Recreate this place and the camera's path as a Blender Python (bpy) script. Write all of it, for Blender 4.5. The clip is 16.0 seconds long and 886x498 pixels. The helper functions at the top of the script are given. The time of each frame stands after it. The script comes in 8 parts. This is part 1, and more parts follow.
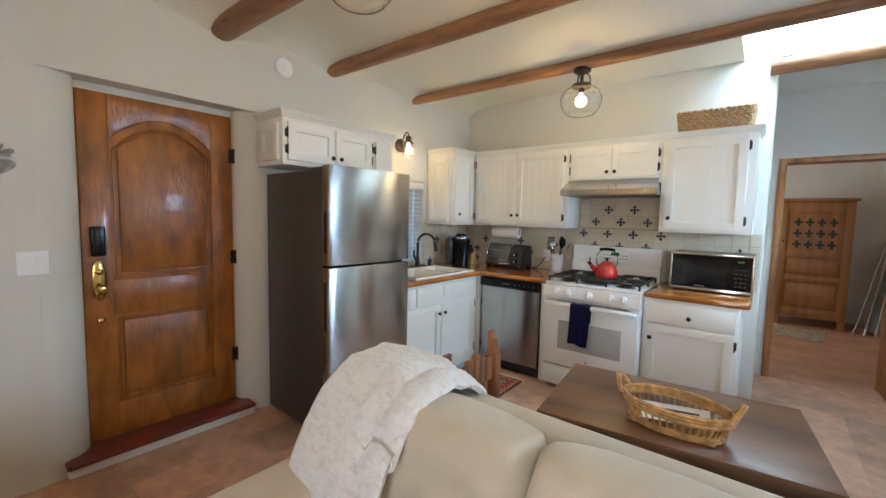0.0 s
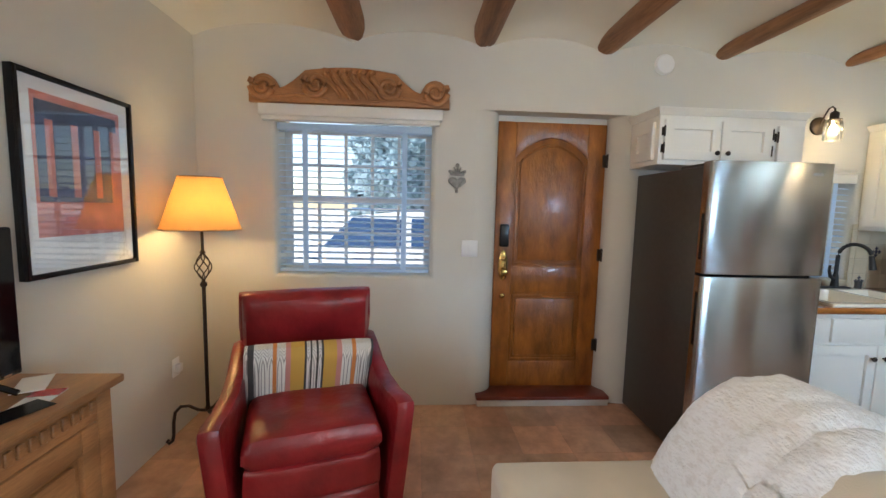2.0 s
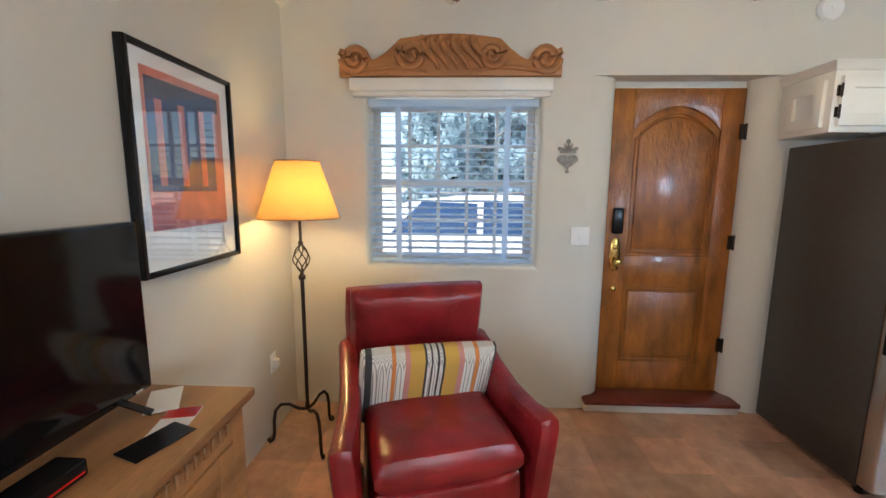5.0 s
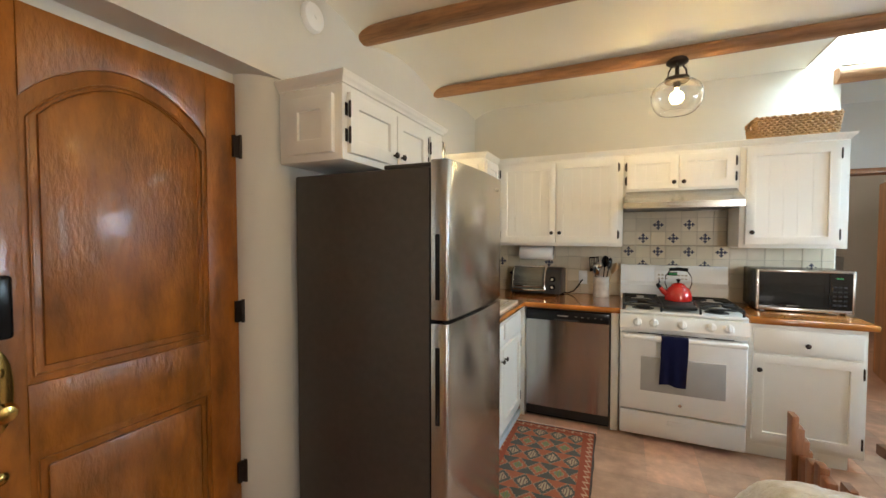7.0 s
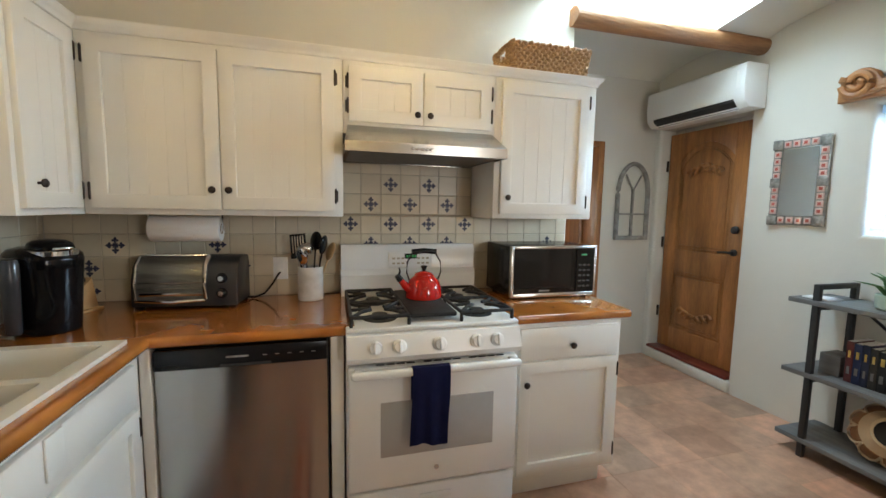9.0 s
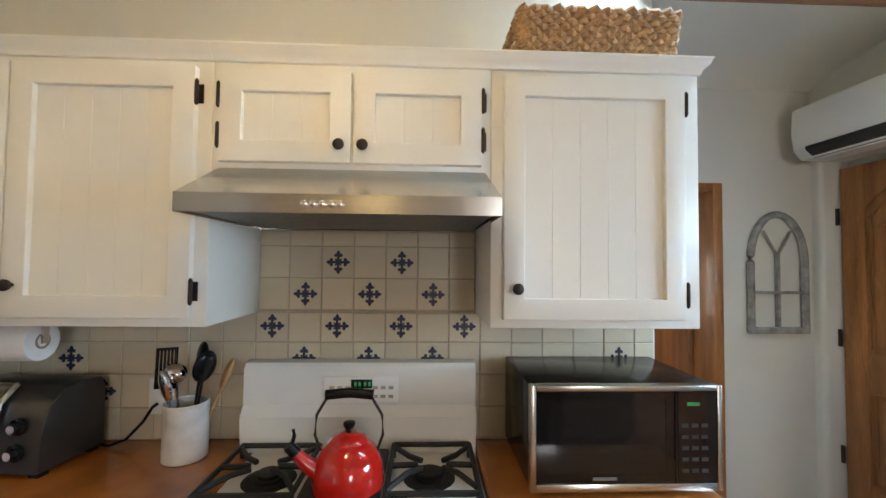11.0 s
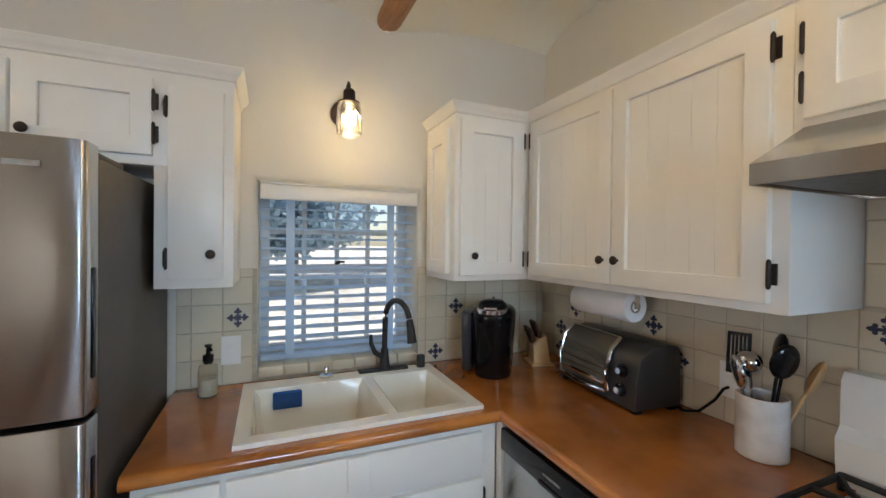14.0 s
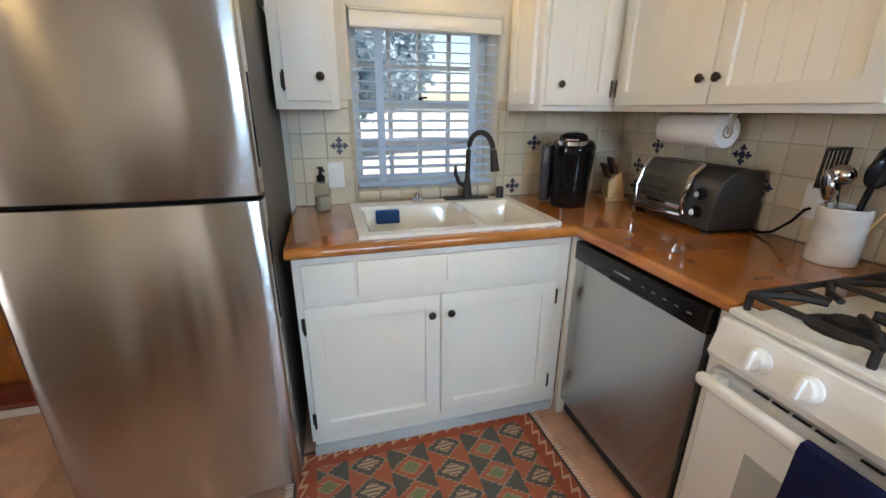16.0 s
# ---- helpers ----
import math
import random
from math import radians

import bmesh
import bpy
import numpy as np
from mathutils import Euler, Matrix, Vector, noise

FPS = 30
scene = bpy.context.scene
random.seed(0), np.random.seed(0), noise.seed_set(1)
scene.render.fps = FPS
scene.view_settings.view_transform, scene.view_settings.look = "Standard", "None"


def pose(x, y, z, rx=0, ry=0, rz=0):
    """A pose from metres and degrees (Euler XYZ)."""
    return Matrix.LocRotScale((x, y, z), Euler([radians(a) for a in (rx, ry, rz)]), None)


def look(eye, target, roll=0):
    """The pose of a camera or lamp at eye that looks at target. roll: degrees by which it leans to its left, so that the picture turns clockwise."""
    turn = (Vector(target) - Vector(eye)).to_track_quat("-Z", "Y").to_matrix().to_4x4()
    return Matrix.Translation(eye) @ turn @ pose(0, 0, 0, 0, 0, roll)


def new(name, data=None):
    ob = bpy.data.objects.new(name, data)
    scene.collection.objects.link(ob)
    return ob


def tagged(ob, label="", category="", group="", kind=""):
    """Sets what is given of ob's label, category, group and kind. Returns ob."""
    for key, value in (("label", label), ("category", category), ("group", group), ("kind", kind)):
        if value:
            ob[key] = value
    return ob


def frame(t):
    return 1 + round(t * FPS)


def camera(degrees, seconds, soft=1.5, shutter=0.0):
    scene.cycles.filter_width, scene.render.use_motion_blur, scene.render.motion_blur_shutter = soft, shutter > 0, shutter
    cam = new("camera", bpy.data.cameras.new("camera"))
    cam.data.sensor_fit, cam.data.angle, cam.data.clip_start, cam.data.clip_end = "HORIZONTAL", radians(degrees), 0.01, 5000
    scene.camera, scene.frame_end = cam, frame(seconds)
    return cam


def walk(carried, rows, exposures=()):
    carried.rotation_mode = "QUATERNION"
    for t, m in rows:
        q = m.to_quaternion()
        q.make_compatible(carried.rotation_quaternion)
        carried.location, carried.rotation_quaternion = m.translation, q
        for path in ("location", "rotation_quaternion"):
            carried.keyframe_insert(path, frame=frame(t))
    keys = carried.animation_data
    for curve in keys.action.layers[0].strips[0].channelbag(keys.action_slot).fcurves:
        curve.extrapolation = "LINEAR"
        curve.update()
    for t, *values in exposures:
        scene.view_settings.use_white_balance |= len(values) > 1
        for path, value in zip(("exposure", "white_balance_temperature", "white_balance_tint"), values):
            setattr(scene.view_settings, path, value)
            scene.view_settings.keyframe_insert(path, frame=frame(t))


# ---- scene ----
cam = camera(95.4, 16.0)
PATH = [
    (0, (0.315, 1.971, 1.439), (-0.934, 3.525, 1.277), 1.3),
    (0.5, (0.279, 1.938, 1.449), (-1.264, 3.2, 1.279), 1.4),
    (1, (0.294, 1.931, 1.447), (-1.475, 2.847, 1.274), 1.5),
    (1.5, (0.315, 1.906, 1.453), (-1.604, 2.438, 1.265), 1.5),
    (2, (0.341, 1.867, 1.44), (-1.645, 1.998, 1.242), 1.4),
    (2.5, (0.382, 1.777, 1.444), (-1.591, 1.535, 1.223), 1.1),
    (3, (0.465, 1.677, 1.435), (-1.44, 1.12, 1.19), 1.0),
    (3.2, (0.501, 1.634, 1.423), (-1.371, 0.975, 1.171), 0.9),
    (5.3, (-0.117, 1.474, 1.443), (-2.085, 1.689, 1.16), 0.6),
    (5.5, (-0.251, 1.491, 1.44), (-2.183, 1.936, 1.169), 0.7),
    (6, (-0.613, 1.542, 1.445), (-2.318, 2.572, 1.263), 0.7),
    (6.5, (-0.889, 1.773, 1.431), (-2.226, 3.257, 1.328), 0.4),
    (7, (-1.117, 2.044, 1.445), (-1.937, 3.867, 1.377), 0.0),
    (7.5, (-1.29, 2.345, 1.456), (-1.611, 4.318, 1.373), 0.2),
    (8, (-1.348, 2.739, 1.425), (-1.282, 4.733, 1.298), 0.4),
    (8.5, (-1.318, 3.154, 1.395), (-0.968, 5.115, 1.218), 0.6),
    (9, (-1.191, 3.574, 1.404), (-0.655, 5.491, 1.202), 1.0),
    (9.2, (-1.092, 3.715, 1.394), (-0.525, 5.622, 1.198), 1.1),
    (11.3, (-0.512, 4.469, 1.55), (-0.616, 6.464, 1.657), 0.5),
    (11.5, (-0.501, 4.46, 1.555), (-0.744, 6.442, 1.677), 0.4),
    (12, (-0.519, 4.446, 1.544), (-1.136, 6.344, 1.68), 0.2),
    (12.5, (-0.599, 4.45, 1.538), (-1.589, 6.184, 1.652), 0.1),
    (13, (-0.66, 4.442, 1.525), (-2.012, 5.913, 1.612), 0.1),
    (13.5, (-0.643, 4.448, 1.52), (-2.277, 5.599, 1.57), 0.5),
    (14, (-0.596, 4.459, 1.511), (-2.433, 5.25, 1.49), 0.7),
    (14.5, (-0.572, 4.439, 1.489), (-2.51, 4.911, 1.345), 0.6),
    (15, (-0.564, 4.374, 1.44), (-2.512, 4.691, 1.113), 0.4),
    (15.5, (-0.539, 4.316, 1.393), (-2.441, 4.657, 0.878), 0.1),
    (16, (-0.481, 4.282, 1.357), (-2.301, 4.796, 0.705), 0.4),
]
walk(cam, [(t, look(eye, target, roll)) for t, eye, target, roll in PATH],
     [(0.0, 0.54, 6200, 10), (1.5, 0.50, 6200, 10), (2.5, 0.70, 5850, 10), (3.0, 0.88, 5800, 10), (5.5, 0.76, 6100, 10), (5.9, 0.62, 5950, 10), (6.5, 0.58, 7300, 10),
      (7.5, 0.86, 6900, 10), (8.5, 0.54, 6900, 10), (9.0, 0.44, 6900, 10), (11.5, 0.46, 6500, 12), (12.5, 0.46, 6400, 14), (13.0, 0.22, 6400, 14), (14.0, 0.26, 6400, 14), (15.5, 0.54, 6500, 14), (16.0, 0.64, 6700, 14)])

# ---- light ----
world = bpy.data.worlds.new("world")
scene.world = world
world.use_nodes = True
wn = world.node_tree
sky = wn.nodes.new("ShaderNodeTexSky")
sky.sky_type, sky.sun_disc = "NISHITA", False
sky.sun_elevation, sky.sun_rotation = radians(38), radians(215)
wn.nodes["Background"].inputs[1].default_value = 0.15
wn.links.new(sky.outputs[0], wn.nodes["Background"].inputs[0])
sun = new("sun", bpy.data.lights.new("sun", "SUN"))
sun.data.energy, sun.data.angle, sun.data.color = 5.0, radians(0.6), (1.0, 0.95, 0.88)
sun.matrix_world = look((0, 0, 10), (-4.6, 6.5, 0.0))


def area(name, m, sx, sy, watts, color):
    ob = new(name, bpy.data.lights.new(name, "AREA"))
    ob.data.shape, ob.data.size, ob.data.size_y = "RECTANGLE", sx, sy
    ob.data.energy, ob.data.color = watts, color
    ob.matrix_world = m
    return ob


def bulb_lamp(name, at, watts, color, r=0.042):
    ob = new(name, bpy.data.lights.new(name, "POINT"))
    ob.data.energy, ob.data.color, ob.data.shadow_soft_size = watts, color, r
    ob.location = at
    return ob


WARM = (1.0, 0.71, 0.31)
DAY = (0.54, 0.78, 1.0)
area("sky_light", pose(0.72, 5.66, 3.06, 0, 0, 0), 1.1, 0.5, 36, DAY)
area("window_fill_light", look((2.04, 4.66, 1.66), (0.2, 4.6, 0.5)), 1.0, 0.66, 42, DAY)
# South and north openings are unseen, added with lamps to fill the living room
area("window_fill_light", look((0.93, 0.22, 1.5), (0.2, 3.5, 0.6)), 0.74, 1.08, 26, (0.96, 0.97, 1.0))
area("window_fill_light", look((2.42, 3.5, 1.5), (1.2, 0.8, 1.2)), 1.0, 1.1, 24, (0.95, 0.97, 1.0))
# Bedroom window is unseen; its opening and lamp are assumed
area("window_fill_light", look((-0.86, 8.6, 1.55), (1.0, 8.8, 1.2)), 1.0, 0.9, 12, (1.0, 0.95, 0.86))
bulb_lamp("bulb_light", (-0.83, 4.985, 2.31), 7.0, WARM)
bulb_lamp("bulb_light", (-0.98, 3.03, 2.35), 7, WARM)
bulb_lamp("bulb_light", (-2.385, 4.775, 2.06), 3.0, WARM)
bulb_lamp("bulb_light", (-2.06, 0.64, 1.40), 7.0, (1.0, 0.66, 0.24), 0.05)

# ---- materials ----


def mat(name, color, rough=0.5, metal=0.0, var=0.12, scale=6.0, bump=0.0, bscale=60.0, coat=0.0, stretch=None, color2=None, fine=0.0,
        spec=0.5, rvar=0.0, sheen=0.0, aniso=0.0, axis="Z"):
    """A procedural surface: base colour with broad and fine variation, grain and relief."""
    m = bpy.data.materials.new(name)
    m.use_nodes = True
    nt = m.node_tree
    p = nt.nodes["Principled BSDF"]
    N = nt.nodes.new
    tc = N("ShaderNodeTexCoord")
    src = tc.outputs["Object"]
    if stretch:
        mp = N("ShaderNodeMapping")
        mp.inputs["Scale"].default_value = stretch
        nt.links.new(src, mp.inputs["Vector"])
        src = mp.outputs[0]
    n1 = N("ShaderNodeTexNoise")
    n1.inputs["Scale"].default_value, n1.inputs["Detail"].default_value = scale, 6.0
    n2 = N("ShaderNodeTexNoise")
    n2.inputs["Scale"].default_value, n2.inputs["Detail"].default_value = bscale, 4.0
    for n in (n1, n2):
        nt.links.new(src, n.inputs["Vector"])
    ramp = N("ShaderNodeValToRGB")
    c = Vector(color)
    lo = c * (1 - var)
    hi = Vector(color2) if color2 else c * (1 + var)
    ramp.color_ramp.elements[0].position, ramp.color_ramp.elements[1].position = 0.32, 0.68
    ramp.color_ramp.elements[0].color = (*lo, 1)
    ramp.color_ramp.elements[1].color = (*[min(1, v) for v in hi], 1)
    nt.links.new(n1.outputs["Fac"], ramp.inputs[0])
    out = ramp.outputs[0]
    if fine:
        mx = N("ShaderNodeMix")
        mx.data_type, mx.blend_type = "RGBA", "MULTIPLY"
        mx.inputs[0].default_value = fine
        r2 = N("ShaderNodeValToRGB")
        r2.color_ramp.elements[0].position, r2.color_ramp.elements[1].position = 0.35, 0.6
        r2.color_ramp.elements[0].color = (0.35, 0.35, 0.35, 1)
        nt.links.new(n2.outputs["Fac"], r2.inputs[0])
        nt.links.new(out, mx.inputs[6])
        nt.links.new(r2.outputs[0], mx.inputs[7])
        out = mx.outputs[2]
    nt.links.new(out, p.inputs["Base Color"])
    p.inputs["Roughness"].default_value, p.inputs["Metallic"].default_value = rough, metal
    p.inputs["Coat Weight"].default_value = coat
    p.inputs["Coat Roughness"].default_value = 0.08
    p.inputs["Specular IOR Level"].default_value = spec
    if aniso:
        p.inputs["Anisotropic"].default_value = aniso
        p.inputs["Anisotropic Rotation"].default_value = 0.25
        tg = N("ShaderNodeTangent")
        tg.direction_type, tg.axis = "RADIAL", axis
        nt.links.new(tg.outputs[0], p.inputs["Tangent"])
    if sheen:
        p.inputs["Sheen Weight"].default_value = sheen
    if rvar:
        mr = N("ShaderNodeMapRange")
        mr.inputs[3].default_value, mr.inputs[4].default_value = rough - rvar, rough + rvar
        nt.links.new(n1.outputs["Fac"], mr.inputs[0])
        nt.links.new(mr.outputs[0], p.inputs["Roughness"])
    if bump:
        b = N("ShaderNodeBump")
        b.inputs["Strength"].default_value, b.inputs["Distance"].default_value = min(1.0, bump), 0.01
        nt.links.new(n2.outputs["Fac"], b.inputs["Height"])
        nt.links.new(b.outputs[0], p.inputs["Normal"])
    return m


def glow(name, color, strength):
    m = bpy.data.materials.new(name)
    m.use_nodes = True
    p = m.node_tree.nodes["Principled BSDF"]
    p.inputs["Base Color"].default_value = (*color, 1)
    p.inputs["Emission Color"].default_value = (*color, 1)
    p.inputs["Emission Strength"].default_value = strength
    return m


def glass(name, color=(1, 1, 1), rough=0.0, ior=1.45):
    m = bpy.data.materials.new(name)
    m.use_nodes = True
    p = m.node_tree.nodes["Principled BSDF"]
    p.inputs["Base Color"].default_value = (*color, 1)
    p.inputs["Roughness"].default_value, p.inputs["IOR"].default_value = rough, ior
    p.inputs["Transmission Weight"].default_value = 1.0
    return m


PLASTER = mat("plaster", (0.66, 0.635, 0.57), 0.85, var=0.03, scale=1.3, bump=0.25, bscale=9.0)
PLASTER_B = mat("plaster_bedroom", (0.74, 0.72, 0.68), 0.85, var=0.03, scale=1.3, bump=0.2, bscale=9.0)
CEIL = mat("ceiling_plaster", (0.775, 0.75, 0.66), 0.9, var=0.03, scale=1.0, bump=0.2, bscale=7.0)
BEAM = mat("peeled_log", (0.29, 0.138, 0.06), 0.55, var=0.45, scale=3.0, bump=0.5, bscale=30.0, stretch=(0.35, 3, 3), fine=0.35)
DOORW = mat("door_wood", (0.30, 0.098, 0.013), 0.34, var=0.36, scale=5.0, bump=0.40, bscale=30.0, stretch=(2.4, 2.4, 0.9), fine=0.18, coat=0.22)
DOORW2 = mat("door_wood_far", (0.36, 0.145, 0.042), 0.4, var=0.35, scale=4.0, bump=0.12, bscale=40.0, stretch=(3, 3, 0.35), fine=0.3, coat=0.2)
SILLR = mat("red_sill", (0.15, 0.022, 0.012), 0.35, var=0.3, coat=0.3)
WHITE = mat("cabinet_paint", (0.81, 0.785, 0.72), 0.32, var=0.02, scale=2.0, bump=0.03, bscale=30)
COUNTER = mat("stained_counter", (0.40, 0.125, 0.020), 0.18, var=0.32, scale=4.5, coat=0.7, color2=(0.50, 0.175, 0.032))
STEEL = mat("brushed_steel", (0.47, 0.462, 0.45), 0.21, 1.0, var=0.05, scale=20, stretch=(0.5, 0.5, 60), rvar=0.02, aniso=1.0, coat=0.2)
STEELH = mat("brushed_steel_hood", (0.60, 0.585, 0.55), 0.24, 1.0, var=0.05, scale=20, stretch=(0.5, 40, 40), rvar=0.05, aniso=0.7)
CHROME = mat("chrome", (0.75, 0.75, 0.75), 0.1, 1.0, var=0.02)
COFFEE = mat("glossy_black_shell", (0.005, 0.005, 0.006), 0.10, var=0.1, spec=0.22)
FRSIDE = mat("fridge_side", (0.068, 0.060, 0.053), 0.42, 0.2, var=0.08, scale=30, bump=0.05, bscale=300)
BLACK = mat("black_plastic", (0.009, 0.009, 0.010), 0.18, var=0.1, spec=0.28)
MATTE = mat("matte_black", (0.02, 0.02, 0.021), 0.6, var=0.1)
IRON = mat("dark_bronze", (0.045, 0.033, 0.026), 0.42, 0.7, var=0.25, scale=15)
CASTIRON = mat("cast_iron", (0.02, 0.02, 0.02), 0.6, 0.3, var=0.2, bump=0.2, bscale=200)
ENAMEL = mat("white_enamel", (0.82, 0.81, 0.78), 0.27, var=0.01, coat=0.12)
SINKM = mat("sink_porcelain", (0.82, 0.785, 0.70), 0.12, var=0.02, coat=0.4)
TILE = mat("glazed_tile", (0.62, 0.555, 0.42), 0.24, var=0.08, scale=5, coat=0.3, bump=0.08, bscale=14)
GROUT = mat("grout", (0.45, 0.39, 0.295), 0.9, var=0.1, scale=40)
MOTIF = mat("blue_motif", (0.022, 0.024, 0.06), 0.42, var=0.4, scale=40)
SOFA = mat("sofa_fabric", (0.60, 0.52, 0.40), 0.9, var=0.07, scale=5, bump=0.15, bscale=250, sheen=0.3)
FUR = mat("fur_throw", (0.76, 0.73, 0.69), 0.95, var=0.0, scale=34, bump=0.9, bscale=70, sheen=0.5, stretch=(1.0, 1.7, 1.7), color2=(0.86, 0.85, 0.83))
FUR.node_tree.nodes["Color Ramp"].color_ramp.elements[0].position, FUR.node_tree.nodes["Color Ramp"].color_ramp.elements[1].position = 0.34, 0.53
LEATHER = mat("red_leather", (0.24, 0.012, 0.017), 0.30, var=0.35, scale=5, bump=0.95, bscale=9, coat=0.12, color2=(0.33, 0.019, 0.024))
DARKW = mat("dark_table_wood", (0.17, 0.082, 0.040), 0.34, var=0.45, scale=2.2, stretch=(0.5, 3, 3), fine=0.2, coat=0.08)
CHAIRW = mat("carved_chair_wood", (0.27, 0.10, 0.035), 0.42, var=0.35, scale=4, stretch=(4, 4, 0.6), fine=0.3)
CONSW = mat("console_wood", (0.40, 0.20, 0.08), 0.42, var=0.3, scale=3, stretch=(0.5, 4, 4), fine=0.3)
CARVE = mat("carved_pine", (0.42, 0.185, 0.065), 0.5, var=0.25, scale=4, stretch=(3, 0.6, 3), fine=0.25, bump=0.1)
BRASS = mat("brass", (0.62, 0.42, 0.13), 0.2, 1.0, var=0.08)
WICKER = mat("wicker", (0.42, 0.25, 0.12), 0.6, var=0.25, scale=60, bump=0.4, bscale=150)
WICKER2 = mat("light_wicker", (0.50, 0.28, 0.10), 0.5, var=0.35, scale=40, bump=0.4, bscale=150)
RED = mat("red_enamel", (0.55, 0.012, 0.008), 0.1, var=0.05, coat=0.8)
NAVY = mat("navy_towel", (0.008, 0.010, 0.045), 0.95, var=0.2, bump=0.6, bscale=300, sheen=0.03, spec=0.1)
PAPER = mat("paper_white", (0.86, 0.855, 0.84), 0.8, var=0.02)
MARBLE = mat("white_marble", (0.66, 0.64, 0.62), 0.25, var=0.2, scale=11, color2=(0.80, 0.79, 0.77))
GREYW = mat("grey_board", (0.16, 0.155, 0.15), 0.6, var=0.2, scale=4, stretch=(6, 0.6, 6))
# White slats; the blue tint stands for sky light glowing through them
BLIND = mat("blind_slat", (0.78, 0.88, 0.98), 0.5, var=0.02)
SASH = mat("window_paint", (0.75, 0.76, 0.76), 0.5, var=0.042)
GLASS = glass("clear_glass")
PANE = glass("window_glass", (0.95, 0.98, 1.0), 0.0, 1.02)
SCREEN = mat("screen_black", (0.004, 0.004, 0.005), 0.08, var=0.05)
DARKGLASS = mat("oven_glass", (0.01, 0.01, 0.011), 0.07, var=0.05)
GREYGLASS = mat("oven_window", (0.42, 0.41, 0.39), 0.18, var=0.04)
SHADE = mat("lamp_shade_cloth", (0.72, 0.50, 0.24), 0.9, var=0.042)
BULB = glow("bulb_glow", (1.0, 0.74, 0.42), 22.0)
SILVER = mat("pewter", (0.30, 0.29, 0.27), 0.42, 0.85, var=0.35, scale=30, bump=0.4, bscale=120)
MIRROR = mat("mirror_glass", (0.85, 0.88, 0.88), 0.02, 1.0, var=0.0)
ARMW = mat("armoire_wood", (0.28, 0.115, 0.03), 0.4, var=0.3, scale=3, stretch=(3, 3, 0.4), fine=0.25)
GRASS = mat("dry_ground", (0.62, 0.57, 0.48), 0.95, var=0.25, scale=2.0)
# Leaf and bark colours are paled, with the bluish outdoor glare mixed in
LEAF = mat("hazed_foliage", (0.46, 0.58, 0.65), 0.7, var=0.2, scale=3)
BARK = mat("hazed_bark", (0.36, 0.33, 0.31), 0.9, var=0.3)
CARP = mat("car_paint", (0.78, 0.78, 0.77), 0.25, 0.0, var=0.02, coat=1.0)
# Dark tinted glass; the blue in its base stands for reflected sky
CARGLASS = mat("car_window_glass", (0.05, 0.10, 0.22), 0.06, var=0.05)
RUBBER = mat("tyre_rubber", (0.02, 0.02, 0.02), 0.8)
GREEN = mat("succulent", (0.06, 0.16, 0.05), 0.5, var=0.3, scale=20)

# the lamp's shade lets its light through
nt = SHADE.node_tree
tr = nt.nodes.new("ShaderNodeBsdfTranslucent")
tr.inputs[0].default_value = (0.36, 0.185, 0.050, 1)
ms = nt.nodes.new("ShaderNodeMixShader")
ms.inputs[0].default_value = 0.6
nt.links.new(nt.nodes["Principled BSDF"].outputs[0], ms.inputs[1])
nt.links.new(tr.outputs[0], ms.inputs[2])
nt.links.new(ms.outputs[0], nt.nodes["Material Output"].inputs[0])

# Translucent slats, again with the sky's blue put into the colour
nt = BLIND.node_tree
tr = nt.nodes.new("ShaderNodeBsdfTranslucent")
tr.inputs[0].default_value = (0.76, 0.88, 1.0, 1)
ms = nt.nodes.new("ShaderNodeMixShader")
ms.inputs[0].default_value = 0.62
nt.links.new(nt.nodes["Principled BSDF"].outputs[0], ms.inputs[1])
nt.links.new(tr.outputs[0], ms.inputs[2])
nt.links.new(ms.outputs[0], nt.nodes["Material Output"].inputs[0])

# Leaves let light through; this colour carries the same pale blue haze
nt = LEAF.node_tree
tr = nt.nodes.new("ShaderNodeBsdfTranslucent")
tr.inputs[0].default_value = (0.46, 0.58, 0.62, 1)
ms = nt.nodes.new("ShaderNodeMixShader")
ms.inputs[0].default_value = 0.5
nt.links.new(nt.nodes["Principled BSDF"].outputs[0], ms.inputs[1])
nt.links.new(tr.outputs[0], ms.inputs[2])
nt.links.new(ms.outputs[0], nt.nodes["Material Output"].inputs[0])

# ---- builders ----


def thing(name, label, category, base=(0, 0, 0), rz=0.0, group="", local=False):
    """An Empty at a thing's base. Parts are given in world places, or, where local, relative to the base."""
    ob = new(name)
    ob.matrix_basis = pose(*base, 0, 0, rz)
    ob.empty_display_size = 0.1
    tagged(ob, label, category, group)
    LOCAL[ob] = local
    return ob


LOCAL = {}


def part(name, bm, material, parent=None, label="", smooth=True):
    me = bpy.data.meshes.new(name)
    bm.normal_update()
    bm.to_mesh(me)
    bm.free()
    root = parent
    while root is not None and root.parent is not None:
        root = root.parent
    if root is not None and root in LOCAL and not LOCAL[root]:
        me.transform(root.matrix_basis.inverted())
    me.materials.append(material)
    if smooth:
        me.shade_smooth()
        me.set_sharp_from_angle(angle=radians(38))
    ob = new(name, me)
    if parent is not None:
        ob.parent = parent
    if label:
        ob["label"] = label
    return ob


def structure(name, bm, material, label="", smooth=True):
    ob = part(name, bm, material, None, "", smooth)
    return tagged(ob, label, "", "", "structure")


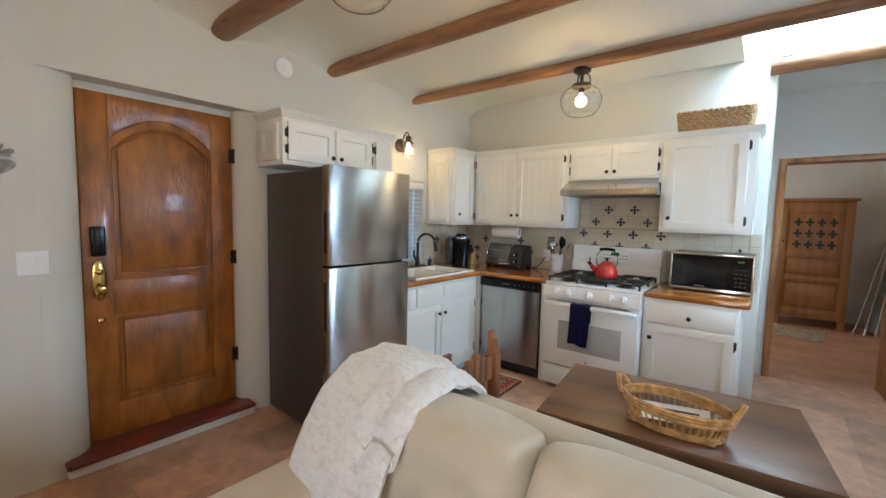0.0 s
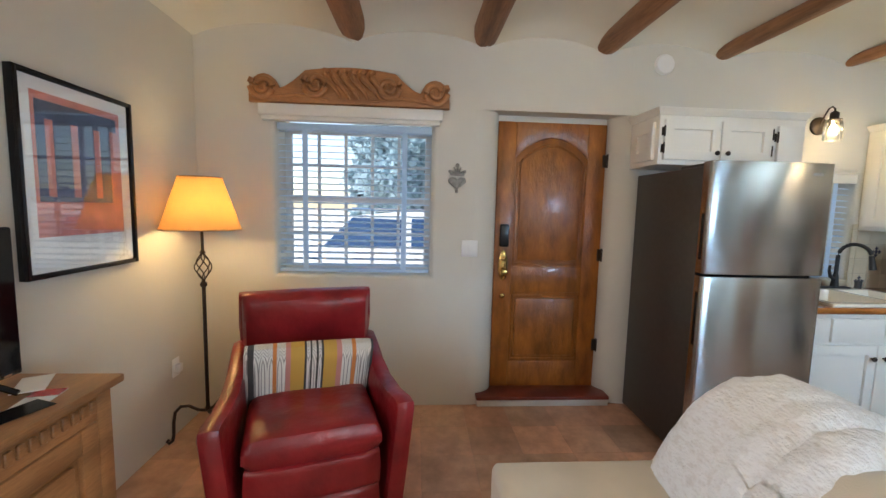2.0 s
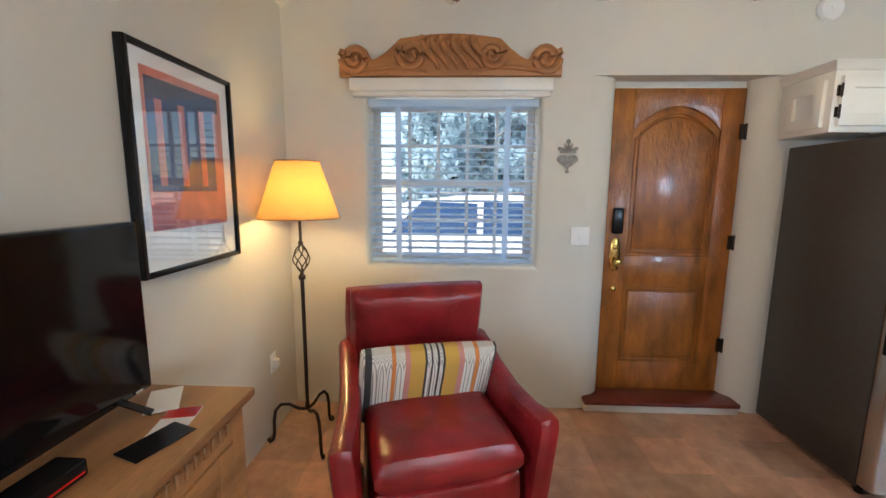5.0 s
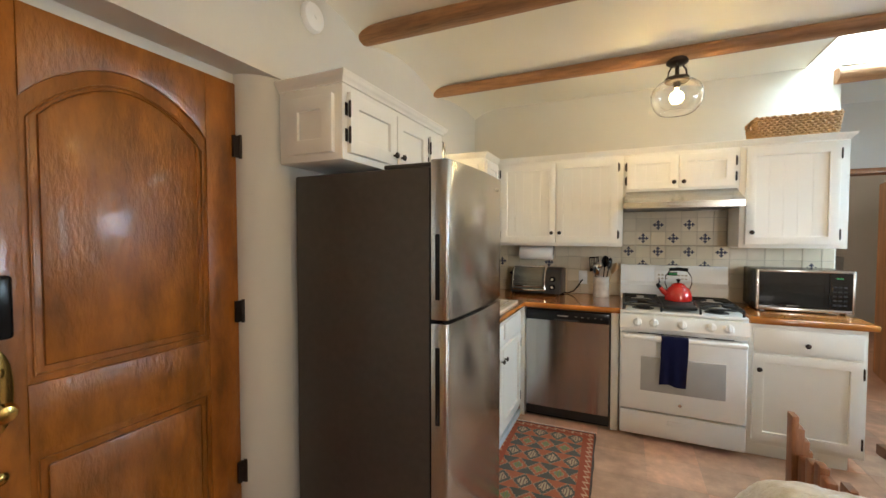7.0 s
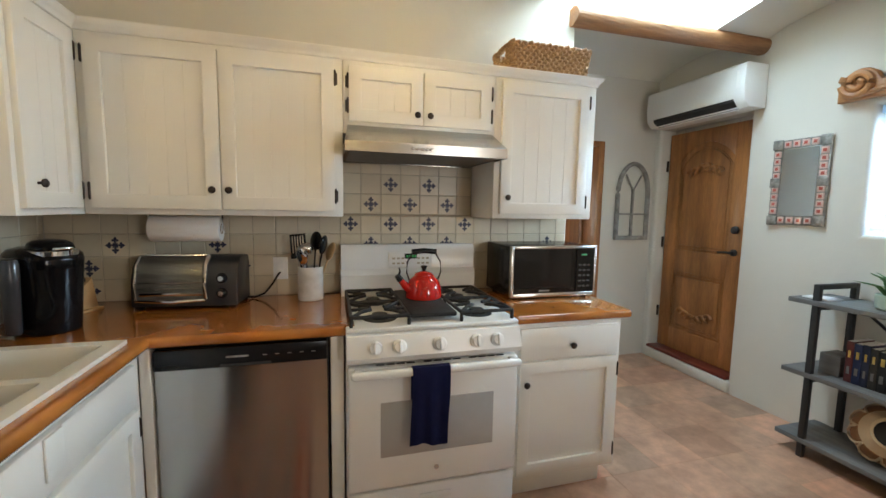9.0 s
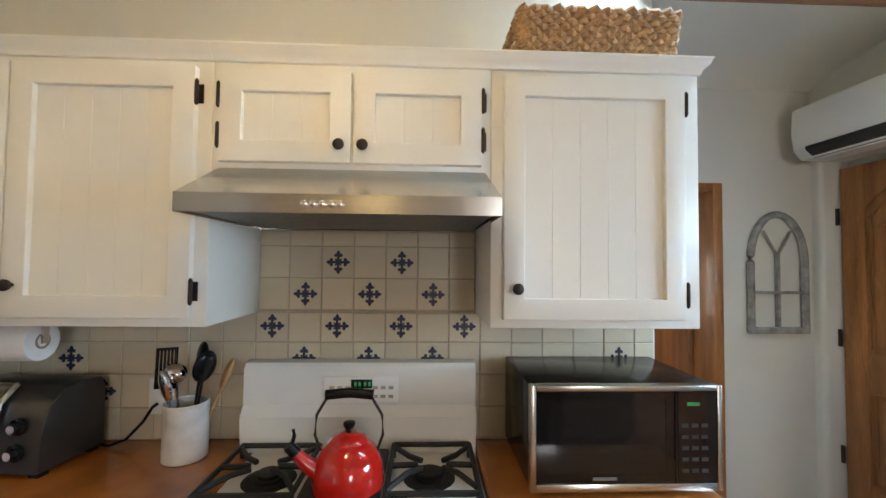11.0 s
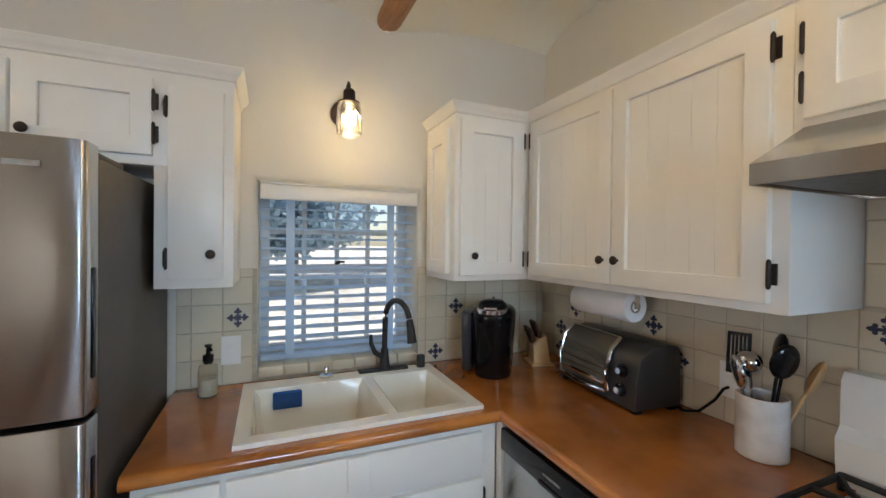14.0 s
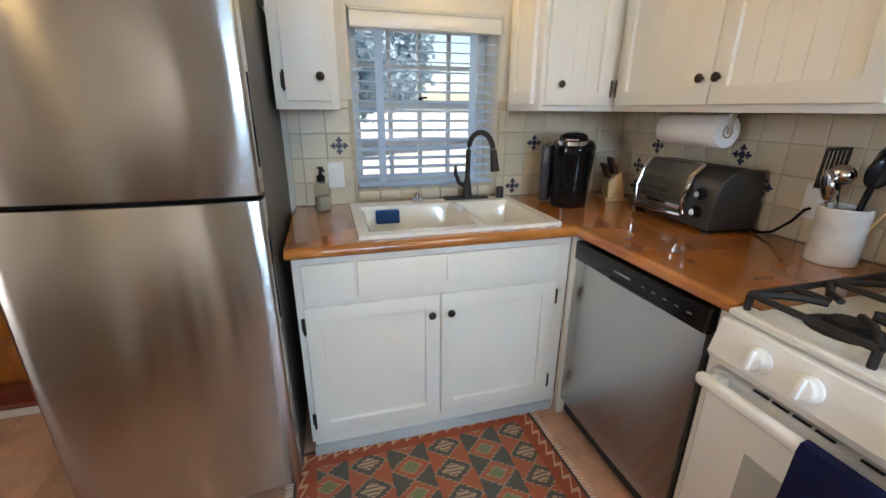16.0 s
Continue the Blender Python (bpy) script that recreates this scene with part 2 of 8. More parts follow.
def box(bm, x0, x1, y0, y1, z0, z1, bev=0.0, seg=2, m=None):
    vs = [bm.verts.new((x, y, z)) for x in (x0, x1) for y in (y0, y1) for z in (z0, z1)]
    fs = [bm.faces.new([vs[i] for i in q]) for q in ((0, 1, 3, 2), (4, 6, 7, 5), (0, 4, 5, 1), (2, 3, 7, 6), (0, 2, 6, 4), (1, 5, 7, 3))]
    got = vs
    if bev > 0:
        es = list({e for f in fs for e in f.edges})
        r = bmesh.ops.bevel(bm, geom=es, offset=bev, segments=seg, profile=0.5, affect="EDGES")
        got = list({v for f in r["faces"] for v in f.verts} | {v for v in vs if v.is_valid})
    if m is not None:
        bmesh.ops.transform(bm, matrix=m, verts=got)
    return bm


def nb(*a, **k):
    return box(bmesh.new(), *a, **k)


def lathe(bm, prof, at=(0, 0, 0), seg=24, m=None):
    """Turn a profile of (radius, height) about z."""
    rings = []
    vs = []
    for r, z in prof:
        ring = []
        for i in range(seg):
            a = 2 * math.pi * i / seg
            v = bm.verts.new((at[0] + max(r, 1e-4) * math.cos(a), at[1] + max(r, 1e-4) * math.sin(a), at[2] + z))
            ring.append(v)
        rings.append(ring)
        vs += ring
    for a, b in zip(rings, rings[1:]):
        for i in range(seg):
            bm.faces.new((a[i], a[(i + 1) % seg], b[(i + 1) % seg], b[i]))
    for ring, flip in ((rings[0], True), (rings[-1], False)):
        bm.faces.new(ring[::-1] if flip else ring)
    if m is not None:
        bmesh.ops.transform(bm, matrix=m, verts=vs)
    return bm


def tube(bm, pts, r, seg=10, r1=None):
    """A round bar through the points."""
    pts = [Vector(p) for p in pts]
    rings = []
    up = Vector((0, 0, 1))
    n = len(pts)
    for i, p in enumerate(pts):
        d = (pts[min(i + 1, n - 1)] - pts[max(i - 1, 0)]).normalized()
        a = d.cross(up)
        if a.length < 0.05:
            a = d.cross(Vector((1, 0, 0)))
        a.normalize()
        b = d.cross(a).normalized()
        rr = r if r1 is None else r + (r1 - r) * i / max(1, n - 1)
        rings.append([bm.verts.new(p + rr * (math.cos(2 * math.pi * k / seg) * a + math.sin(2 * math.pi * k / seg) * b)) for k in range(seg)])
    for a, b in zip(rings, rings[1:]):
        for k in range(seg):
            bm.faces.new((a[k], a[(k + 1) % seg], b[(k + 1) % seg], b[k]))
    bm.faces.new(rings[0][::-1])
    bm.faces.new(rings[-1])
    bmesh.ops.recalc_face_normals(bm, faces=bm.faces)
    return bm


def arc(c, r, a0, a1, n, plane="xz"):
    out = []
    for i in range(n + 1):
        a = radians(a0 + (a1 - a0) * i / n)
        u, v = r * math.cos(a), r * math.sin(a)
        out.append((c[0] + u, c[1], c[2] + v) if plane == "xz" else (c[0], c[1] + u, c[2] + v) if plane == "yz" else (c[0] + u, c[1] + v, c[2]))
    return out


def extrude_outline(bm, outline, depth, m=None, bev=0.0):
    """A flat outline of (u, v) in x and z, given depth towards +y."""
    a = [bm.verts.new((u, 0, v)) for u, v in outline]
    b = [bm.verts.new((u, depth, v)) for u, v in outline]
    n = len(a)
    bm.faces.new(a)
    bm.faces.new(b[::-1])
    for i in range(n):
        bm.faces.new((a[i], b[i], b[(i + 1) % n], a[(i + 1) % n]))
    bmesh.ops.recalc_face_normals(bm, faces=bm.faces)
    if bev:
        es = [e for e in bm.edges if abs(e.verts[0].co.y - e.verts[1].co.y) < 1e-6]
        bmesh.ops.bevel(bm, geom=es, offset=bev, segments=2, profile=0.5, affect="EDGES")
    if m is not None:
        bmesh.ops.transform(bm, matrix=m, verts=bm.verts)
    return bm


def wall_mesh(axis, at, depth, u0, u1, v0, v1, holes, bev=0.03):
    """A wall whose face lies at `at` on its axis and whose body reaches to at + depth; holes are (u0, u1, v0, v1)."""
    us = sorted({u0, u1, *[h[0] for h in holes], *[h[1] for h in holes]})
    vs = sorted({v0, v1, *[max(v0, h[2]) for h in holes], *[h[3] for h in holes]})
    bm = bmesh.new()

    def P(i, j, k):
        u, v, w = us[i], vs[j], at + depth * k
        return (w, u, v) if axis == "x" else (u, w, v)
    V = {(i, j, k): bm.verts.new(P(i, j, k)) for i in range(len(us)) for j in range(len(vs)) for k in (0, 1)}
    nu, nv = len(us) - 1, len(vs) - 1

    def solid(i, j):
        if not (0 <= i < nu and 0 <= j < nv):
            return False
        cu, cv = (us[i] + us[i + 1]) / 2, (vs[j] + vs[j + 1]) / 2
        return not any(h[0] < cu < h[1] and h[2] < cv < h[3] for h in holes)
    rim = set()
    for i in range(nu):
        for j in range(nv):
            if not solid(i, j):
                continue
            for k in (0, 1):
                bm.faces.new([V[i, j, k], V[i + 1, j, k], V[i + 1, j + 1, k], V[i, j + 1, k]])
            for di, dj, a, b in ((-1, 0, (i, j), (i, j + 1)), (1, 0, (i + 1, j), (i + 1, j + 1)), (0, -1, (i, j), (i + 1, j)), (0, 1, (i, j + 1), (i + 1, j + 1))):
                if not solid(i + di, j + dj):
                    bm.faces.new([V[a + (0,)], V[b + (0,)], V[b + (1,)], V[a + (1,)]])
                    ni, nj = i + di, j + dj
                    if 0 <= ni < nu and 0 <= nj < nv:
                        cu, cv = (us[ni] + us[ni + 1]) / 2, (vs[nj] + vs[nj + 1]) / 2
                        if not any(len(h) > 4 and h[0] < cu < h[1] and h[2] < cv < h[3] for h in holes):
                            rim.add((a, b))
    bmesh.ops.delete(bm, geom=[v for v in bm.verts if not v.link_faces], context="VERTS")
    bmesh.ops.recalc_face_normals(bm, faces=bm.faces)
    es = []
    for a, b in rim:
        e = bm.edges.get((V[a + (0,)], V[b + (0,)]))
        if e:
            es.append(e)
    if es and bev:
        bmesh.ops.bevel(bm, geom=es, offset=bev, segments=4, profile=0.5, affect="EDGES")
    return bm


# ---- the plan ----
W, S, N_, E = -2.50, 0.39, 5.905, 1.79      # inner faces of the walls
HALL = 6.80                                   # hall's end wall
TOP = 2.95
LAMP2 = (-0.98, 3.03)
AWX, AWTOP = (1.385, 1.72), 1.845
BEAMS = (1.42, 2.31, 3.16, 4.005, 4.975, 5.87)
DOOR_Y = (2.446, 3.26)

structure("wall_west", wall_mesh("x", W, -0.32, S - 0.32, 6.8, 0, TOP,
          [(0.905, 1.965, 0.965, 2.06), (2.262, 3.43, 0, 2.128, 0), (4.415, 5.14, 0.965, 1.775)], 0.035), PLASTER,
          "cream plastered adobe wall with rounded openings")


def jamb_outline(y0, y1):
    """Plan of a jamb that rounds smoothly from the wall's face at y0 back to the door at y1."""
    out = []
    for i in range(13):
        a = math.pi / 2 * i / 12
        out.append((W - 0.138 * (1 - math.cos(a)), y0 + (y1 - y0) * math.sin(a)))
    return out + [(W - 0.31, y1), (W - 0.31, y0)]


for y0, y1 in ((2.2625, 2.444), (3.4295, 3.263)):
    jamb = bmesh.new()
    extrude_outline(jamb, jamb_outline(y0, y1), 2.127, Matrix(((1, 0, 0, 0), (0, 0, 1, 0), (0, 1, 0, 0), (0, 0, 0, 1))))
    structure("jamb_west", jamb, PLASTER, "rounded plaster door jamb")
# The hole is an added opening out of view, for a fill lamp
structure("wall_south", wall_mesh("y", S, -0.3, W, 3.3, 0, TOP, [(0.55, 1.31, 0.95, 2.05)]), PLASTER, "plain white plastered wall")
structure("wall_north", nb(W - 0.3, 0.30, N_, HALL, 0, TOP, bev=0.02, seg=3), PLASTER, "plastered kitchen wall with a rounded free end")
structure("wall_hall", wall_mesh("y", HALL, 0.16, 0.2, 2.1, 0, TOP, [(0.385, 1.185, 0, 2.01)], 0.02), PLASTER, "plastered hall end wall round a doorway")
structure("wall_east", wall_mesh("x", E, 0.32, 3.6, 6.8, 0, TOP, [(5.90, 6.74, 0, 2.16), (4.15, 5.18, 1.29, 2.03)], 0.03), PLASTER,
          "white plastered wall with a door recess and window")
# Unseen walls closing the room; this hole is added for a fill lamp
structure("wall_living_north", wall_mesh("y", 3.3, 0.3, E, 3.3, 0, TOP, [(1.9, 2.94, 0.95, 2.06)]), PLASTER, "plain plastered wall")
structure("wall_living_east", nb(3.0, 3.3, S, 3.3, 0, TOP), PLASTER, "plain plastered wall")
structure("wall_bedroom_north", nb(-0.8, 3.0, 10.25, 10.4, 0, TOP), PLASTER_B, "plain bedroom wall")
# Opening out of view, added to let the bedroom lamp in
structure("wall_bedroom_west", wall_mesh("x", -0.8, -0.1, 6.8, 10.4, 0, TOP, [(8.1, 9.1, 1.1, 2.0)]), PLASTER_B, "plain bedroom wall")
structure("wall_bedroom_east", nb(2.4, 2.5, 6.8, 10.4, 0, TOP), PLASTER_B, "plain bedroom wall")
structure("ceiling_bedroom", nb(-0.9, 2.5, 6.96, 10.4, 2.6, 2.7), CEIL, "plain bedroom ceiling")


def ceiling_z(x, y):
    z = 2.60
    edges = (S,) + (BEAMS[:5] + (N_ + 0.35,) if x < 0.25 else BEAMS + (HALL,))
    for a, c in zip(edges, edges[1:]):
        if a <= y <= c:
            z = 2.60 + 0.10 * math.sin(math.pi * (y - a) / (c - a)) ** 0.7 if c - a > 0.01 else 2.6
    d = min(x - W, y - S, 0.6)
    d = max(d, 0.0)
    if d < 0.22:
        z -= 0.09 * (1 - d / 0.22) ** 2
    return z


SKYL = (0.09, 1.32, 5.40, 5.90)
bm = bmesh.new()
xs = [W - 0.02 + i * 0.11 for i in range(3)] + [W + 0.31 + i * (SKYL[0] - W - 0.31) / 10 for i in range(11)] + [0.3 + i * 0.17 for i in range(6)] + [SKYL[1], 1.5, 1.81, 2.4, 3.02]
ys = sorted({round(S - 0.02 + i * 0.05, 4) for i in range(130)} | {SKYL[2], SKYL[3]})
ys = [y for y in ys if not any(0 < abs(y - k) < 0.02 for k in SKYL[2:])]
grid = [[bm.verts.new((x, y, ceiling_z(x, y))) for y in ys] for x in xs]
for i in range(len(xs) - 1):
    for j in range(len(ys) - 1):
        cx, cy = (xs[i] + xs[i + 1]) / 2, (ys[j] + ys[j + 1]) / 2
        if SKYL[0] < cx < SKYL[1] and SKYL[2] < cy < SKYL[3]:
            continue
        bm.faces.new((grid[i][j], grid[i][j + 1], grid[i + 1][j + 1], grid[i + 1][j]))
structure("ceiling", bm, CEIL, "cream plaster ceiling in shallow vaults between log beams")
structure("roof_slab", nb(W - 0.35, SKYL[0] - 0.06, S - 0.3, 10.4, 2.96, 3.1), PLASTER)
structure("roof_slab_east", nb(SKYL[1] + 0.06, 3.3, S - 0.3, 10.4, 2.96, 3.1), PLASTER)
structure("roof_slab_south", nb(SKYL[0] - 0.06, SKYL[1] + 0.06, S - 0.3, SKYL[2] - 0.06, 2.96, 3.1), PLASTER)
structure("roof_slab_north", nb(SKYL[0] - 0.06, SKYL[1] + 0.06, SKYL[3] + 0.06, 10.4, 2.96, 3.1), PLASTER)
# the skylight's plastered well
x0, x1, y0, y1 = SKYL
well = bmesh.new()
lo = [well.verts.new((x, y, ceiling_z(x, y) - 0.004)) for x, y in ((x0, y0), (x1, y0), (x1, y1), (x0, y1))]
hi = [well.verts.new((x, y, 3.2)) for x, y in ((x0 + 0.1, y0 + 0.02), (x1 - 0.05, y0 + 0.02), (x1 - 0.05, y1 - 0.02), (x0 + 0.1, y1 - 0.02))]
for i in range(4):
    well.faces.new((lo[i], lo[(i + 1) % 4], hi[(i + 1) % 4], hi[i]))
structure("skylight_well", well, CEIL, "white plastered skylight shaft")

floor = structure("floor", nb(W - 0.4, 3.3, S - 0.3, 10.5, -0.2, -0.004), mat("floor_mortar", (0.34, 0.19, 0.125), 0.8, var=0.2), "worn terracotta tile floor")


def beam(y, x0, x1, r, rz, seed):
    bm = bmesh.new()
    n, k = 36, 16
    rings = []
    for i in range(n + 1):
        x = x0 + (x1 - x0) * i / n
        ring = []
        for j in range(k):
            a = 2 * math.pi * j / k
            rr = r * (1 + 0.10 * noise.noise(Vector((x * 0.9, seed * 7.0 + 1.2 * math.cos(a), 1.2 * math.sin(a)))) + 0.03 * noise.noise(Vector((x * 5, seed + 3 * math.cos(a), 3 * math.sin(a)))))
            dz = 0.012 * noise.noise(Vector((x * 0.5, seed * 3.1, 0)))
            ring.append(bm.verts.new((x, y + rr * math.cos(a), 2.532 + rz + dz + rr * rz / r * math.sin(a))))
        rings.append(ring)
    for a, b in zip(rings, rings[1:]):
        for j in range(k):
            bm.faces.new((a[j], b[j], b[(j + 1) % k], a[(j + 1) % k]))
    bm.faces.new(rings[0])
    bm.faces.new(rings[-1][::-1])
    bmesh.ops.recalc_face_normals(bm, faces=bm.faces)
    ob = part("ceiling_beam", bm, BEAM)
    return tagged(ob, "peeled brown log beam under the plaster ceiling", "beam", "ceiling beams", "structure")


for i, y in enumerate(BEAMS):
    beam(y, W - 0.05 if i < 5 else 0.25, 3.1 if i < 3 else 1.82, (0.09, 0.09, 0.080, 0.069, 0.059, 0.068)[i], (0.09, 0.085, 0.068, 0.048, 0.040, 0.055)[i], i + 1)

# ---- doors and windows ----


def panel_door(name, label, y0, y1, z0, z1, x, face, material, arch=True, carved=False):
    """A panelled wooden door in an x wall; face is +1 or -1, the side that is seen."""
    T = thing(name, label, "door", (x, (y0 + y1) / 2, z0))
    f = face
    w = y1 - y0
    t = 0.045

    body = bmesh.new()
    box(body, min(x, x - f * t), max(x, x - f * t), y0, y1, z0, z1, bev=0.003)
    part("leaf", body, material, T)
    st = 0.135 * w / 0.81
    zr = z0 + 0.42 * (z1 - z0)
    # rails and stiles stand proud
    fr = bmesh.new()
    a, b = sorted((x - f * 0.002, x + f * 0.008))
    box(fr, a, b, y0 + 0.001, y0 + st, z0, z1, 0.005)
    box(fr, a, b, y1 - st, y1 - 0.001, z0, z1, 0.005)
    box(fr, a, b, y0 + st, y1 - st, z0, z0 + 0.20, 0.005)
    box(fr, a, b, y0 + st, y1 - st, zr - 0.10, zr + 0.10, 0.005)
    part("frame", fr, material, T)
    top = bmesh.new()
    ys0, ys1, zt = y0 + st, y1 - st, z1 - 0.10
    n = 14
    outl = [(ys0, z1), (ys1, z1)] + [(ys1 - (ys1 - ys0) * i / n, zt - 0.16 + 0.15 * math.sin(math.pi * i / n) ** 0.8) for i in range(n + 1)]
    extrude_outline(top, outl, b - a, Matrix(((0, 1, 0, a), (1, 0, 0, 0), (0, 0, 1, 0), (0, 0, 0, 1))), 0.004)
    part("arched_rail", top, material, T)
    for za, zb, nm in ((z0 + 0.245, zr - 0.145, "lower_panel"), (zr + 0.145, z1 - 0.30, "upper_panel")):
        bm = bmesh.new()
        a2, b2 = sorted((x - f * 0.002, x + f * 0.007))
        yy0, yy1 = ys0 + 0.04, ys1 - 0.04
        if nm == "upper_panel":
            o = [(yy0, za), (yy1, za)] + [(yy1 - (yy1 - yy0) * i / n, zb + 0.13 * math.sin(math.pi * i / n) ** 0.8) for i in range(n + 1)]
            extrude_outline(bm, o, b2 - a2, Matrix(((0, 1, 0, a2), (1, 0, 0, 0), (0, 0, 1, 0), (0, 0, 0, 1))), 0.009)
        else:
            box(bm, a2, b2, yy0, yy1, za, zb, 0.009)
        part(nm, bm, material, T)
        mo = bmesh.new()
        xm_ = x + f * 0.004
        foot = (yy0 - 0.022, za - 0.022)
        if nm == "upper_panel":
            over = [(yy0 - 0.022 + (yy1 - yy0 + 0.044) * i / n, zb - 0.01 + 0.155 * math.sin(math.pi * i / n) ** 0.8) for i in range(n + 1)]
        else:
            over = [(yy0 - 0.022, zb + 0.022), (yy1 + 0.022, zb + 0.022)]
        ring = [foot] + over + [(yy1 + 0.022, za - 0.022), foot]
        tube(mo, [(xm_, q[0], q[1]) for q in ring], 0.004, 8)
        part("panel_moulding", mo, material, T)
        if carved:
            c = bmesh.new()
            zc = zb - 0.03 if nm == "upper_panel" else za + 0.09
            ym = (yy0 + yy1) / 2
            for s in (-1, 1):
                for k in range(3):
                    tube(c, [(x + f * 0.014, ym + s * (0.03 + 0.055 * k + 0.03 * math.cos(q)), zc + 0.02 * k * (1 if nm == "lower_panel" else -1) + 0.03 * math.sin(q)) for q in [i * 0.7 for i in range(8)]], 0.018, 7, 0.008)
            part("carving", c, material, T)
    return T


D1 = panel_door("door_1", "glossy brown wooden entrance door with an arched panel, closed", DOOR_Y[0], DOOR_Y[1], 0.085, 2.085, -2.636, 1, DOORW)
D1["kind"] = "structure"
for z in (0.42, 1.12, 1.82):
    h = bmesh.new()
    lathe(h, [(0.009, -0.05), (0.009, 0.05)], (-2.612, 3.268, z), 10)
    box(h, -2.625, -2.613, 3.235, 3.262, z - 0.045, z + 0.045)
    part("hinge", h, IRON, D1, "dark bronze hinge")
kp = bmesh.new()
box(kp, -2.622, -2.588, 2.480, 2.548, 1.17, 1.34, 0.012, 3)
part("keypad_lock", kp, BLACK, D1, "black electronic keypad lock")
hp = bmesh.new()
lathe(hp, [(0.002, 0.0), (0.032, 0.0), (0.036, 0.005), (0.030, 0.010), (0.002, 0.012)], seg=20, m=Matrix.Translation((-2.622, 2.515, 1.03)) @ pose(0, 0, 0, 0, 90, 0) @ Matrix.Diagonal((3.2, 1.0, 1, 1)))
part("escutcheon", hp, BRASS, D1, "oval brass lock plate")
hk = bmesh.new()
lathe(hk, [(0.008, 0.0), (0.011, 0.025), (0.024, 0.035), (0.028, 0.048), (0.020, 0.062), (0.004, 0.066)], seg=18, m=Matrix.Translation((-2.615, 2.515, 0.985)) @ pose(0, 0, 0, 0, 90, 0))
part("knob", hk, BRASS, D1)
for zz in (1.08, 0.80):
    hk = bmesh.new()
    lathe(hk, [(0.018, 0.0), (0.018, 0.008), (0.010, 0.014)], seg=14, m=Matrix.Translation((-2.616, 2.515, zz)) @ pose(0, 0, 0, 0, 90, 0))
    part("cylinder", hk, BRASS, D1)
# white frame in the reveal, plaster fill and the red sill
fr = bmesh.new()
box(fr, -2.70, -2.645, 2.40, 3.30, 2.087, 2.20)
structure("door_frame_1", fr, PLASTER, "white door frame in the plaster reveal")
structure("door_step", nb(-2.76, -2.462, 2.325, 3.32, 0, 0.058, 0.01), PLASTER, "plastered step under the door sill")
structure("door_sill_1", nb(-2.64, -2.437, 2.318, 3.313, 0.059, 0.088, 0.008), SILLR, "dark red painted wooden door sill")

D2 = panel_door("door_2", "carved brown wooden door in a white recess, closed", 5.955, 6.73, 0.125, 2.115, 1.905, -1, DOORW2, carved=True)
D2["kind"] = "structure"
for z in (0.45, 1.12, 1.83):
    part("hinge", nb(1.875, 1.89, 6.725, 6.75, z - 0.05, z + 0.05, 0.003), IRON, D2, "dark bronze hinge")
h = bmesh.new()
lathe(h, [(0.028, 0.0), (0.028, 0.012), (0.012, 0.02), (0.012, 0.05), (0.004, 0.052)], seg=16, m=Matrix.Translation((1.892, 6.02, 1.09)) @ pose(0, 0, 0, 0, -90, 0))
tube(h, [(1.845, 6.02, 1.09), (1.84, 6.06, 1.092), (1.842, 6.12, 1.085)], 0.009)
part("lever_handle", h, MATTE, D2, "black lever handle")
h = bmesh.new()
lathe(h, [(0.03, 0.0), (0.03, 0.02), (0.022, 0.026)], seg=16, m=Matrix.Translation((1.892, 6.02, 1.27)) @ pose(0, 0, 0, 0, -90, 0))
part("deadbolt", h, MATTE, D2, "black round deadbolt")
structure("door_backing", nb(1.955, 1.98, 5.86, 6.78, 0, 2.2), PLASTER)
structure("door_step_2", nb(1.765, 1.955, 5.88, 6.76, 0, 0.095, 0.02), PLASTER, "plastered step under the door sill")
structure("door_sill_2", nb(1.775, 1.955, 5.91, 6.735, 0.095, 0.122, 0.008), SILLR, "dark red door sill")

# doorway to the bedroom with its open door
cs = bmesh.new()
box(cs, 0.352, 0.41, 6.78, 6.98, 0, 2.03, 0.004)
box(cs, 1.16, 1.218, 6.78, 6.98, 0, 2.03, 0.004)
box(cs, 0.41, 1.16, 6.78, 6.98, 1.985, 2.03, 0.004)
structure("door_frame_2", cs, DOORW2, "brown wooden door frame")
OD = thing("door_3", "brown wooden bedroom door, swung open", "door", (1.15, 6.98, 0), 78, local=True)
OD["kind"] = "structure"
part("leaf", nb(0.0, 0.76, -0.02, 0.022, 0.015, 1.975, 0.004), DOORW2, OD)
for z in (0.25, 1.0, 1.78):
    part("hinge", nb(-0.02, 0.03, -0.03, -0.018, z - 0.05, z + 0.05, 0.003), IRON, OD, "dark hinge")


